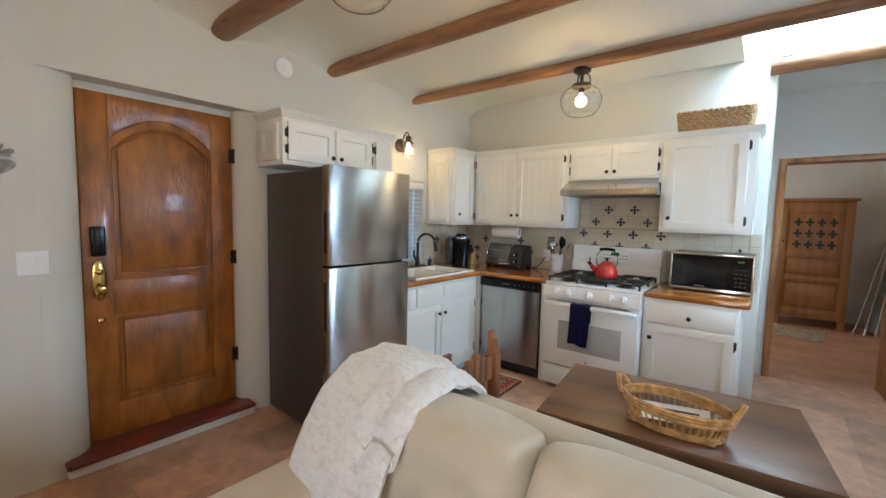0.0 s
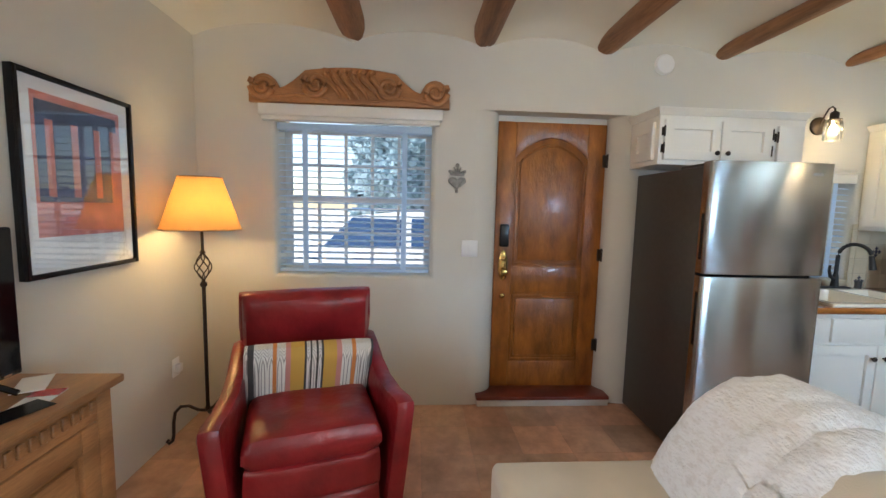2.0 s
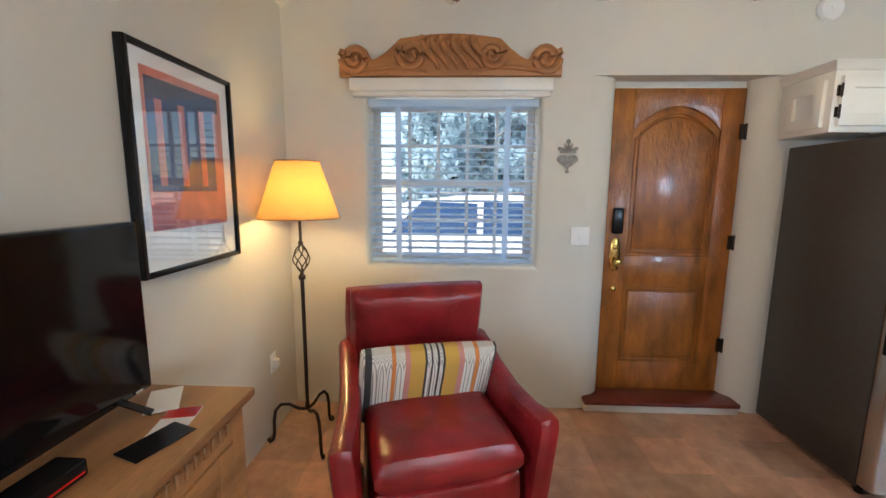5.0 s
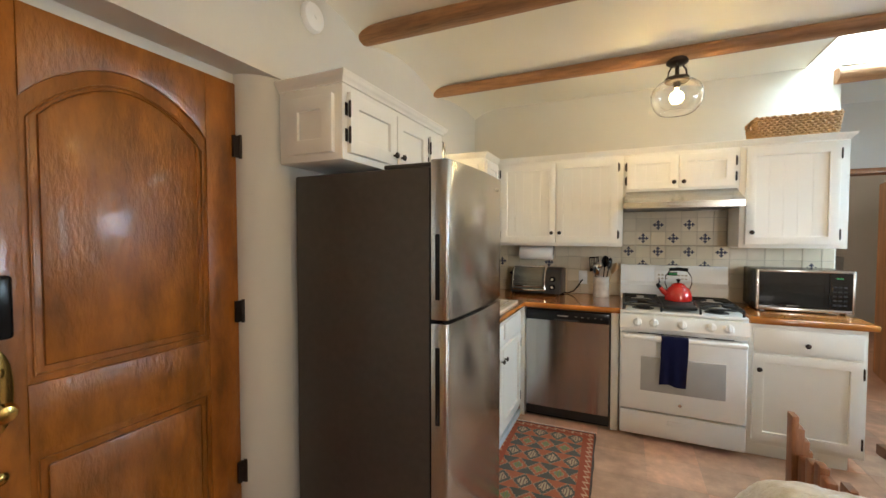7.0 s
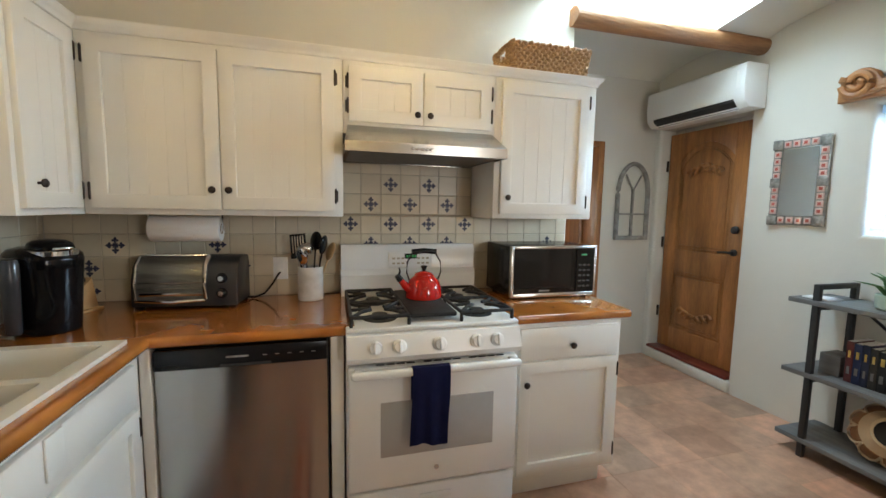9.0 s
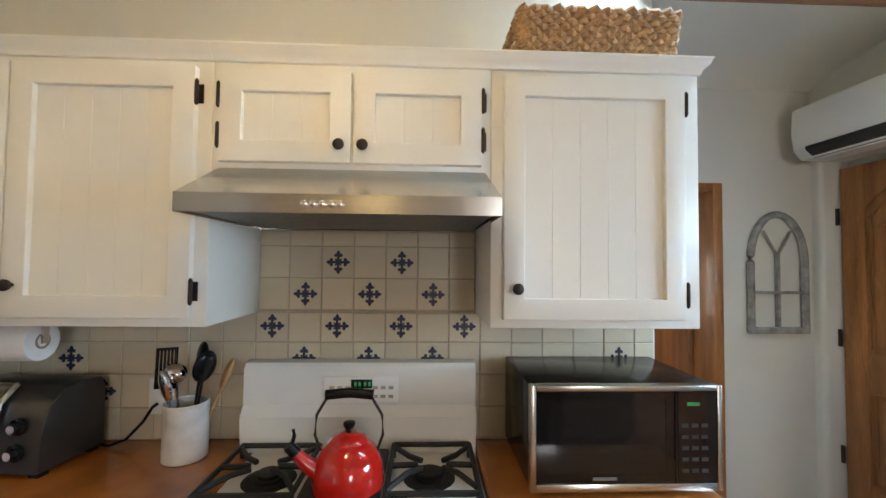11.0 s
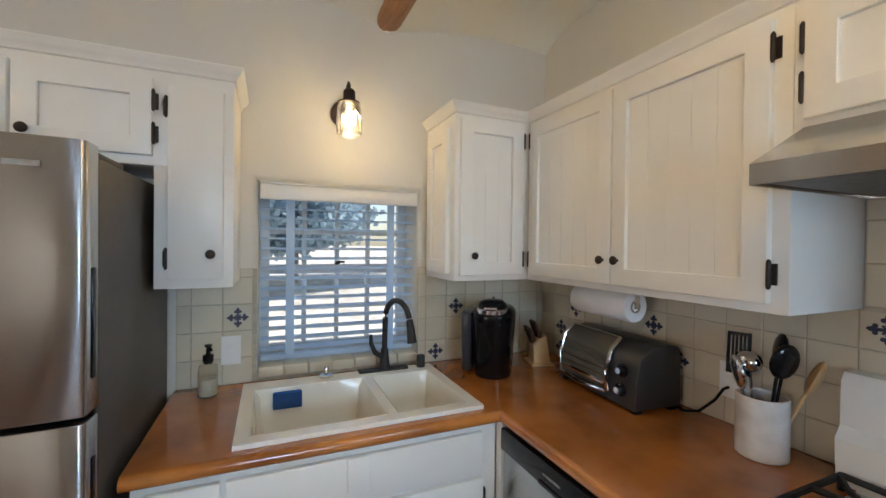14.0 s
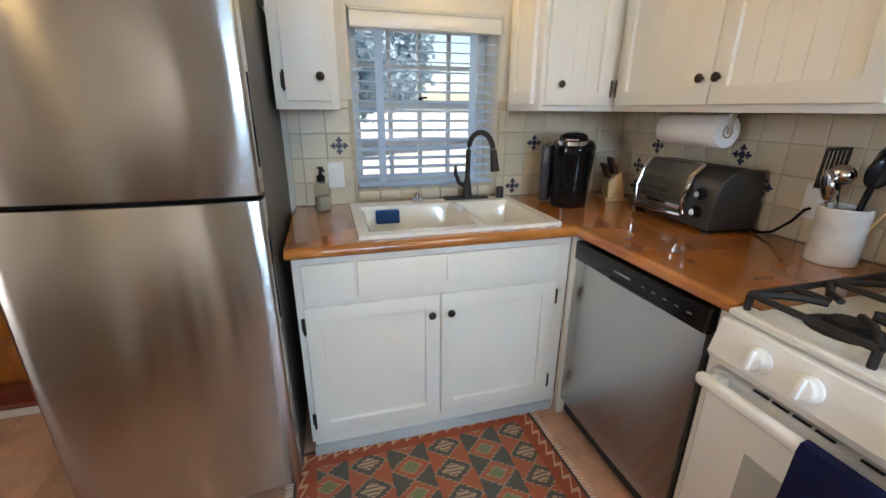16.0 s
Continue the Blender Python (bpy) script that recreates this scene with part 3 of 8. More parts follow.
def window(name, y0, y1, z0, z1, xf, xg, cols, rows, label, outward=-1, slat=0.042):
    """A sash window with white blinds: xf is the blind's plane, xg the glass."""
    T = thing(name, label, "window", (xg, (y0 + y1) / 2, z0))
    T["kind"] = "structure"
    t = 0.045
    a, b = xg - 0.02, xg + 0.02
    fr = bmesh.new()
    box(fr, a, b, y0, y0 + t, z0, z1, 0.004)
    box(fr, a, b, y1 - t, y1, z0, z1, 0.004)
    box(fr, a, b, y0 + t, y1 - t, z0, z0 + t, 0.004)
    box(fr, a, b, y0 + t, y1 - t, z1 - t, z1, 0.004)
    part("window_frame", fr, SASH, T)
    zm = (z0 + z1) / 2 + 0.01
    part("meeting_rail", nb(a - 0.005, b + 0.012, y0 + t, y1 - t, zm - 0.022, zm + 0.022, 0.004), SASH, T)
    for i in range(1, cols):
        y = y0 + t + (y1 - y0 - 2 * t) * i / cols
        part("muntin", nb(xg - 0.012, xg + 0.012, y - 0.011, y + 0.011, z0 + t, z1 - t, 0.003), SASH, T)
    for k in range(2):
        za, zb = ((z0 + t, zm - 0.022), (zm + 0.022, z1 - t))[k]
        for j in range(1, rows):
            z = za + (zb - za) * j / rows
            part("muntin", nb(xg - 0.010, xg + 0.010, y0 + t, y1 - t, z - 0.011, z + 0.011, 0.003), SASH, T)
        g = part("pane", nb(xg - 0.003, xg + 0.003, y0 + t, y1 - t, za, zb), PANE, T, "clear window pane")
        g.visible_shadow = False
    lt = bmesh.new()
    lathe(lt, [(0.012, 0), (0.014, 0.008), (0.006, 0.014)], (xg + (-outward) * 0.03, (y0 + y1) / 2, zm + 0.022), 10)
    box(lt, xg + (-outward) * 0.03 - 0.012, xg + (-outward) * 0.03 + 0.012, (y0 + y1) / 2 - 0.006, (y0 + y1) / 2 + 0.035, zm + 0.03, zm + 0.04, 0.003)
    part("latch", lt, IRON, T, "dark sash latch")
    B = thing("window_blind", "white slatted blind lowered over a window, slats open", "blind", (xf, (y0 + y1) / 2, z0))
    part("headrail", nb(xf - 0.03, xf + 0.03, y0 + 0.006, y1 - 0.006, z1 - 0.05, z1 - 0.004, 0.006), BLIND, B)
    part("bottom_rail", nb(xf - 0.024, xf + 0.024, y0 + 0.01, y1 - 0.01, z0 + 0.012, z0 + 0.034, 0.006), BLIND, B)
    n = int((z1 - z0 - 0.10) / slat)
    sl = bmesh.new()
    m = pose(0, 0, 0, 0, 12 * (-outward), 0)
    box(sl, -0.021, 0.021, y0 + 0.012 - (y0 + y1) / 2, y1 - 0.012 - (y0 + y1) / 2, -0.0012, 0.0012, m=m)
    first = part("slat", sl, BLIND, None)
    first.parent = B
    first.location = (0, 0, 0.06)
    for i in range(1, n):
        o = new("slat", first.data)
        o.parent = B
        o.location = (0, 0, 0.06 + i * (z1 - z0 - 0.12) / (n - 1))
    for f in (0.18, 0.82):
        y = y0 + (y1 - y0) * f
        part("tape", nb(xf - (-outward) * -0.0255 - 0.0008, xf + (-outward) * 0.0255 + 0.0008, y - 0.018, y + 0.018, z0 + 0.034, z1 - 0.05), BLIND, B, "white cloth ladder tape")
    return T


window("window_1", 0.905, 1.965, 0.967, 2.0, -2.545, -2.72, 5, 2, "white sash window with small panes", -1)
window("window_2", 4.415, 5.14, 0.975, 1.77, -2.56, -2.72, 4, 2, "white sash window over the sink", -1)
window("window_3", 4.15, 5.18, 1.30, 2.03, 1.85, 1.99, 4, 2, "white sash window", 1)

# ---- the kitchen's cabinets ----


def leaf_bm(w, h, t=0.02, rail=0.058):
    """The frame of a cabinet door in x and z, facing -y."""
    bm = wall_mesh("y", -t, t, 0, w, 0, h, [(rail, w - rail, rail, h - rail)], 0.003)
    es = [e for e in bm.edges if len(e.link_faces) == 2 and e.calc_face_angle(0) > 1.2 and all(v.co.y < -t + 1e-4 for v in e.verts) and
          any(v.co.x < 1e-4 or v.co.x > w - 1e-4 or v.co.z < 1e-4 or v.co.z > h - 1e-4 for v in e.verts)]
    bmesh.ops.bevel(bm, geom=es, offset=0.003, segments=2, profile=0.5, affect="EDGES")
    return bm


def put_leaf(T, m, w, h, knob=None, hinge=None, name="door", beads=True, plain=False):
    bm = leaf_bm(w, h) if not plain else nb(0, w, -0.02, 0, 0, h, 0.004)
    bmesh.ops.transform(bm, matrix=m, verts=bm.verts)
    d = part(name, bm, WHITE, T)
    if not plain:
        rail = 0.058
        n = max(1, round((w - 2 * rail) / 0.075)) if beads else 1
        pw = (w - 2 * rail) / n
        for i in range(n):
            g = 0.0002 if n > 1 else 0
            part("panel_board" if n > 1 else "panel", nb(rail + i * pw + g, rail + (i + 1) * pw - g, -0.006, -0.001, rail - 0.003, h - rail + 0.003, 0.0008, 1, m=m), WHITE, d)
    if knob:
        k = bmesh.new()
        lathe(k, [(0.005, 0), (0.005, 0.012), (0.0145, 0.016), (0.0155, 0.022), (0.009, 0.028), (0.002, 0.029)], seg=14, m=m @ Matrix.Translation((knob[0], -0.02, knob[1])) @ pose(0, 0, 0, 90, 0, 0))
        part("knob", k, IRON, d, "dark bronze knob")
    if hinge is not None:
        for z in (0.07, h - 0.07) if h > 0.2 else (h / 2,):
            k = bmesh.new()
            s = -1 if hinge < w / 2 else 1
            lathe(k, [(0.002, -0.036), (0.005, -0.031), (0.0055, -0.027), (0.0055, 0.027), (0.005, 0.031), (0.002, 0.036)], seg=10, m=m @ Matrix.Translation((hinge + s * 0.004, -0.018, z)))
            bm2 = nb(min(hinge, hinge + s * 0.015), max(hinge, hinge + s * 0.015), -0.0045, -0.0005, z - 0.026, z + 0.026, 0.001, m=m)
            part("hinge_plate", bm2, IRON, d, "dark bronze hinge plate")
            part("hinge", k, IRON, d, "dark bronze hinge")
    return d


def north(x, y, z):
    return Matrix.Translation((x, y, z))


def west(x, y, z):
    return Matrix.Translation((x, y, z)) @ pose(0, 0, 0, 0, 0, 90)


def crown(T, pts, z, closed=False):
    """A small moulding that follows the cabinet's top edge."""
    bm = bmesh.new()
    prof = [(0.0, 0.0), (0.007, 0.002), (0.009, 0.012), (0.016, 0.019), (0.024, 0.027), (0.027, 0.036), (0.030, 0.039), (0.030, 0.044), (0.0, 0.044)]
    n = len(pts)
    rows = []
    for i, p in enumerate(pts):
        p = Vector(p)
        d0 = (Vector(pts[i]) - Vector(pts[i - 1])).normalized() if i else None
        d1 = (Vector(pts[i + 1]) - Vector(pts[i])).normalized() if i < n - 1 else None
        n0 = Vector((d0.y, -d0.x)) if d0 else None
        n1 = Vector((d1.y, -d1.x)) if d1 else None
        if n0 and n1:
            nn = (n0 + n1)
            nn = nn / (nn.length_squared / 2)
        else:
            nn = n0 or n1
        rows.append([bm.verts.new((p.x + nn.x * o, p.y + nn.y * o, z + h)) for o, h in prof])
    for a, b in zip(rows, rows[1:]):
        for k in range(len(prof) - 1):
            bm.faces.new((a[k], b[k], b[k + 1], a[k + 1]))
    for r in (rows[0], rows[-1]):
        bm.faces.new(r)
    bmesh.ops.recalc_face_normals(bm, faces=bm.faces)
    part("crown_moulding", bm, WHITE, T)


GAP = 0.003
UB, UT = 1.355, 2.076
# wall cabinet with two doors, left of the hood
U1 = thing("wall_cabinet", "cream painted wall cabinet with two boarded doors", "cabinet", (-1.63, 5.56, UB), group="kitchen wall cabinets")
part("body", nb(-2.158, -1.132, 5.56, N_ - 0.003, UB, UT, 0.003), WHITE, U1)
put_leaf(U1, north(-2.125, 5.56, UB + 0.025), 0.475, 0.675, knob=(0.445, 0.085), hinge=0.0)
put_leaf(U1, north(-1.645, 5.56, UB + 0.025), 0.475, 0.675, knob=(0.03, 0.085), hinge=0.475)
crown(U1, [(-2.158, 5.56), (-1.1325, 5.56)], UT)
U2 = thing("wall_cabinet", "low cream painted wall cabinet over the range hood", "cabinet", (-0.75, 5.56, 1.79), group="kitchen wall cabinets")
part("body", nb(-1.131, -0.370, 5.56, N_ - 0.003, 1.745, UT, 0.003), WHITE, U2)
put_leaf(U2, north(-1.105, 5.56, 1.80), 0.350, 0.25, knob=(0.322, 0.045), hinge=0.0)
put_leaf(U2, north(-0.748, 5.56, 1.80), 0.350, 0.25, knob=(0.028, 0.045), hinge=0.350)
crown(U2, [(-1.1315, 5.56), (-0.3695, 5.56)], UT)
U3 = thing("wall_cabinet", "cream painted wall cabinet with one boarded door", "cabinet", (-0.07, 5.56, UB), group="kitchen wall cabinets")
part("body", nb(-0.369, 0.225, 5.56, N_ - 0.003, UB, UT, 0.003), WHITE, U3)
put_leaf(U3, north(-0.335, 5.56, UB + 0.025), 0.51, 0.675, knob=(0.035, 0.085), hinge=0.51)
part("top_board", nb(-0.368, 0.224, 5.561, N_ - 0.004, UT, UT + 0.044), WHITE, U3)
crown(U3, [(-0.3695, 5.56), (0.225, 5.56), (0.225, N_ - 0.004)], UT)
U4 = thing("wall_cabinet", "narrow cream painted corner wall cabinet beside the window", "cabinet", (-2.3, 5.35, UB), group="kitchen wall cabinets")
part("body", nb(W + 0.003, -2.160, 5.185, 5.90, UB, UT, 0.003), WHITE, U4)
put_leaf(U4, west(-2.160, 5.205, UB + 0.025), 0.315, 0.675, knob=(0.06, 0.085), hinge=0.315)
put_leaf(U4, north(-2.445, 5.185, UB + 0.03), 0.235, 0.64, name="end_panel")
crown(U4, [(W + 0.003, 5.185), (-2.160, 5.185), (-2.160, 5.5595)], UT)
U5 = thing("wall_cabinet", "cream painted cabinet over and beside the refrigerator", "cabinet", (-2.3, 3.8, 1.36), group="kitchen wall cabinets")
b5 = bmesh.new()
box(b5, W + 0.003, -2.160, 3.375, 4.345, 1.755, 2.060, 0.003)
box(b5, W + 0.003, -2.1602, 4.115, 4.345, UB, 1.757, 0.003)
part("body", b5, WHITE, U5)
put_leaf(U5, west(-2.160, 3.405, 1.785), 0.365, 0.245, knob=(0.335, 0.045), hinge=0.0, beads=False)
put_leaf(U5, west(-2.160, 3.778, 1.785), 0.335, 0.245, knob=(0.032, 0.045), hinge=0.335, beads=False)
put_leaf(U5, west(-2.160, 4.155, 1.385), 0.160, 0.63, knob=(0.125, 0.085), hinge=0.0, beads=True, plain=True)
put_leaf(U5, north(-2.44, 3.375, 1.785), 0.24, 0.235, name="end_panel", beads=False)
crown(U5, [(W + 0.003, 3.375), (-2.160, 3.375), (-2.160, 4.345), (W + 0.003, 4.345)], 2.060)

# base cabinets
B1 = thing("sink_cabinet", "white painted sink cabinet with two doors and drawer fronts", "cabinet", (-2.1, 4.7, 0))
carcass = nb(W + 0.003, -1.870, 4.13, 5.225, 0.075, 0.735)
part("body", carcass, WHITE, B1)
part("top_rail", nb(-1.890, -1.870, 4.13, 5.225, 0.735, 0.873), WHITE, B1)
part("side_panel", nb(W + 0.003, -1.890, 4.13, 4.15, 0.735, 0.873), WHITE, B1)
part("side_panel", nb(W + 0.003, -1.890, 5.205, 5.225, 0.735, 0.873), WHITE, B1)
part("plinth", nb(W + 0.01, -1.885, 4.14, 5.24, 0.0, 0.075), WHITE, B1)
part("base_board", nb(-1.885, -1.862, 4.135, 5.215, 0.004, 0.045, 0.004), mat("grey_trim", (0.45, 0.50, 0.53), 0.5), B1, "grey strip at the floor")
put_leaf(B1, west(-1.870, 4.155, 0.115), 0.503, 0.565, knob=(0.468, 0.487), hinge=0.0, beads=False)
put_leaf(B1, west(-1.870, 4.665, 0.115), 0.503, 0.565, knob=(0.035, 0.487), hinge=0.503, beads=False)
put_leaf(B1, west(-1.870, 4.16, 0.70), 0.178, 0.145, name="drawer_front", plain=True)
put_leaf(B1, west(-1.870, 4.352, 0.70), 0.81, 0.145, name="false_front", plain=True)
part("cover_plate", nb(-1.850, -1.842, 4.685, 4.755, 0.735, 0.845, 0.004), WHITE, B1, "blank painted cover plate")
B2 = thing("base_cabinet", "cream painted base cabinet with a drawer over a door", "cabinet", (-0.08, 5.55, 0))
part("body", nb(-0.372, 0.215, 5.245, N_ - 0.003, 0.09, 0.873, 0.003), WHITE, B2)
part("plinth", nb(-0.37, 0.15, 5.27, N_ - 0.01, 0.0, 0.09, 0.003), WHITE, B2)
put_leaf(B2, north(-0.345, 5.245, 0.70), 0.535, 0.15, knob=(0.27, 0.06), name="drawer_front", plain=True)
put_leaf(B2, north(-0.345, 5.245, 0.12), 0.535, 0.565, knob=(0.03, 0.465), hinge=0.535, beads=False)
B3 = thing("corner_filler", "cream painted cabinet filler beside the dishwasher", "cabinet", (-1.83, 5.3, 0), group="dishwasher fillers")
part("body", nb(-1.868, -1.832, 5.228, 5.30, 0.0, 0.873, 0.003), WHITE, B3)
B4 = thing("cabinet_end_panel", "cream painted cabinet filler beside the range", "cabinet", (-1.17, 5.3, 0), group="dishwasher fillers")
part("body", nb(-1.197, -1.144, 5.245, N_ - 0.01, 0.0, 0.873, 0.003), WHITE, B4)

# worktops
FLAT = Matrix(((1, 0, 0, 0), (0, 0, 1, 0), (0, 1, 0, 0), (0, 0, 0, 1)))


def flat_slab(z0, z1, x0, x1, y0, y1, holes, bev=0.0):
    """A level slab with holes (x0, x1, y0, y1)."""
    bm = wall_mesh("y", z1, z0 - z1, x0, x1, y0, y1, holes, bev)
    bmesh.ops.transform(bm, matrix=FLAT, verts=bm.verts)
    bmesh.ops.recalc_face_normals(bm, faces=bm.faces)
    return bm


hole = (-2.40, -1.895, 4.385, 5.16)
CT = thing("worktop", "orange-brown stained worktop with a rounded edge", "worktop", (-2.1, 5.3, 0.874))
part("top", flat_slab(0.874, 0.915, W + 0.008, -1.142, 4.115, N_ - 0.002, [hole, (-1.848, -1.1, 4.1, 5.238)]), COUNTER, CT, smooth=False)
ed = bmesh.new()
for p0, p1 in (((-1.848, 4.115), (-1.848, 5.24)), ((-1.85, 5.238), (-1.142, 5.238))):
    dx, dy = p1[0] - p0[0], p1[1] - p0[1]
    n = (1, 0) if abs(dy) > abs(dx) else (0, -1)
    prof = [(0, 0.8745)] + [(0.002 + 0.0195 * math.cos(radians(a)), 0.8945 + 0.0203 * math.sin(radians(a))) for a in range(-90, 91, 20)] + [(0, 0.9148)]
    A = [ed.verts.new((p0[0] + n[0] * o, p0[1] + n[1] * o, z)) for o, z in prof]
    Bv = [ed.verts.new((p1[0] + n[0] * o, p1[1] + n[1] * o, z)) for o, z in prof]
    for k in range(len(prof) - 1):
        ed.faces.new((A[k], Bv[k], Bv[k + 1], A[k + 1]))
bmesh.ops.recalc_face_normals(ed, faces=ed.faces)
part("rounded_edge", ed, COUNTER, CT)
CT2 = thing("worktop", "orange-brown stained worktop beside the range", "worktop", (-0.05, 5.55, 0.874))
part("top", nb(-0.374, 0.262, 5.218, N_ - 0.002, 0.874, 0.915, 0.014, 3), COUNTER, CT2)

# sink
SK = thing("sink", "white porcelain double-bowl sink set in the worktop", "sink", (-2.15, 4.77, 0.915))
part("rim", flat_slab(0.912, 0.930, -2.43, -1.878, 4.365, 5.18, [(-2.335, -1.93, 4.41, 4.835), (-2.335, -1.93, 4.875, 5.135)], 0.006), SINKM, SK)
for y0, y1 in ((4.41, 4.835), (4.875, 5.135)):
    bm = bmesh.new()
    T0 = [(-2.335, y0), (-1.93, y0), (-1.93, y1), (-2.335, y1)]
    cxm, cym = -2.1325, (y0 + y1) / 2
    loops = []
    for z, k in ((0.9295, 1.0), (0.90, 0.985), (0.80, 0.95), (0.755, 0.88), (0.745, 0.75)):
        lp = []
        for i in range(4):
            (xa, ya), (xb, yb) = T0[i], T0[(i + 1) % 4]
            for q in range(6):
                x, y = xa + (xb - xa) * q / 6, ya + (yb - ya) * q / 6
                ux, uy = (x - cxm) / 0.2025, (y - cym) / ((y1 - y0) / 2)
                r = (abs(ux) ** 8 + abs(uy) ** 8) ** (1 / 8) if k < 1 else 1
                lp.append(bm.verts.new((cxm + (x - cxm) * k / r, cym + (y - cym) * k / r, z)))
        loops.append(lp)
    for a, b in zip(loops, loops[1:]):
        for i in range(24):
            bm.faces.new((a[i], a[(i + 1) % 24], b[(i + 1) % 24], b[i]))
    bm.faces.new(loops[-1])
    bmesh.ops.recalc_face_normals(bm, faces=bm.faces)
    bmesh.ops.reverse_faces(bm, faces=bm.faces)
    part("bowl", bm, SINKM, SK)
    dr = bmesh.new()
    lathe(dr, [(0.035, 0), (0.038, 0.004), (0.030, 0.006), (0.004, 0.002)], (cxm, cym, 0.745), 18)
    part("drain", dr, CHROME, SK, "chrome drain")

# ---- fridge ----
F = thing("refrigerator", "stainless steel refrigerator with dark grey sides, closed", "refrigerator", (-2.1, 3.75, 0))
part("body", nb(-2.46, -1.792, 3.415, 4.09, 0.03, 1.706, 0.008), FRSIDE, F)
part("hinge_cover", nb(-2.0, -1.785, 3.425, 4.08, 1.706, 1.724, 0.006), FRSIDE, F)


def fridge_door(z0, z1, nm):
    """A slightly bowed steel door with rounded upright edges."""
    bm = bmesh.new()
    n = 20
    A = []
    for i in range(n + 1):
        f = i / n
        y = 3.424 + 0.656 * f
        A.append((-1.713 + 0.016 * (1 - (2 * f - 1) ** 2), y))
    near = [(-1.713 - 0.012 * (1 - math.cos(radians(a))), 3.424 - 0.012 * math.sin(radians(a))) for a in (90, 60, 30)]
    far = [(-1.713 - 0.012 * (1 - math.cos(radians(a))), 4.080 + 0.012 * math.sin(radians(a))) for a in (30, 60, 90)]
    o = [(-1.782, 3.412)] + near + A + far + [(-1.782, 4.092)]
    lo = [bm.verts.new((x, y, z0)) for x, y in o]
    hi = [bm.verts.new((x, y, z1)) for x, y in o]
    m = len(o)
    for i in range(m):
        bm.faces.new((lo[i], lo[(i + 1) % m], hi[(i + 1) % m], hi[i]))
    caps = [bm.faces.new(lo[::-1]), bm.faces.new(hi)]
    bmesh.ops.recalc_face_normals(bm, faces=bm.faces)
    bmesh.ops.bevel(bm, geom=[e for c in caps for e in c.edges], offset=0.004, segments=2, profile=0.5, affect="EDGES")
    return part(nm, bm, STEEL, F, "brushed stainless steel door")


d1 = fridge_door(1.124, 1.730, "freezer_door")
d2 = fridge_door(0.055, 1.110, "fridge_door")
for d, z0, z1 in ((d1, 1.20, 1.45), (d2, 0.72, 1.02)):
    part("handle_recess", nb(-1.764, -1.746, 3.4085, 3.4135, z0, z1, 0.002), BLACK, d, "recessed dark side handle")
    part("handle_recess", nb(-1.764, -1.746, 4.0905, 4.0955, z0, z1, 0.002), BLACK, d, "recessed dark side handle")
part("gasket", nb(-1.7925, -1.781, 3.42, 4.085, 0.06, 1.70), BLACK, F, "black door seal")
part("foot_grille", nb(-1.82, -1.765, 3.43, 4.08, 0.012, 0.052, 0.004), BLACK, F)
for y in (3.45, 4.05):
    ft = bmesh.new()
    lathe(ft, [(0.02, 0), (0.02, 0.03)], (-1.80, y, 0.0), 12)
    part("foot", ft, BLACK, F)
part("badge", nb(-1.7085, -1.7035, 3.93, 4.02, 1.664, 1.676), SILVER, F, "small pale metal badge")

turn = Matrix.Translation((-1.713, 3.42, 0)) @ pose(0, 0, 0, 0, 0, -0.6) @ Matrix.Translation((1.713, -3.42, 0))
F.matrix_basis = turn @ F.matrix_basis

# ---- dishwasher ----
DW = thing("dishwasher", "stainless steel dishwasher with a black control strip", "dishwasher", (-1.51, 5.4, 0))
part("body", nb(-1.825, -1.205, 5.26, 5.88, 0.02, 0.868), MATTE, DW)
dwb = bmesh.new()
n = 10
o = [(-1.822 + 0.612 * i / n, 5.232 - 0.006 * (1 - (2 * i / n - 1) ** 2)) for i in range(n + 1)]
lo = [dwb.verts.new((x, y, 0.10)) for x, y in o] + [dwb.verts.new((-1.21, 5.262, 0.10)), dwb.verts.new((-1.822, 5.262, 0.10))]
hi = [dwb.verts.new((v.co.x, v.co.y, 0.785)) for v in lo]
for i in range(len(lo)):
    dwb.faces.new((lo[i], lo[(i + 1) % len(lo)], hi[(i + 1) % len(lo)], hi[i]))
dwb.faces.new(lo)
dwb.faces.new(hi)
bmesh.ops.recalc_face_normals(dwb, faces=dwb.faces)
part("door", dwb, STEEL, DW, "brushed stainless steel door panel")
part("control_strip", nb(-1.822, -1.21, 5.218, 5.262, 0.788, 0.866, 0.006), BLACK, DW, "glossy black control strip")
part("kick_plate", nb(-1.82, -1.21, 5.285, 5.30, 0.0, 0.095), BLACK, DW)
for i in range(5):
    part("indicator", nb(-1.45 + i * 0.045, -1.435 + i * 0.045, 5.2165, 5.219, 0.825, 0.828), SILVER, DW)
part("badge", nb(-1.58, -1.50, 5.2165, 5.219, 0.824, 0.831), SILVER, DW)
part("latch", nb(-1.60, -1.42, 5.214, 5.22, 0.79, 0.80, 0.002), MATTE, DW)

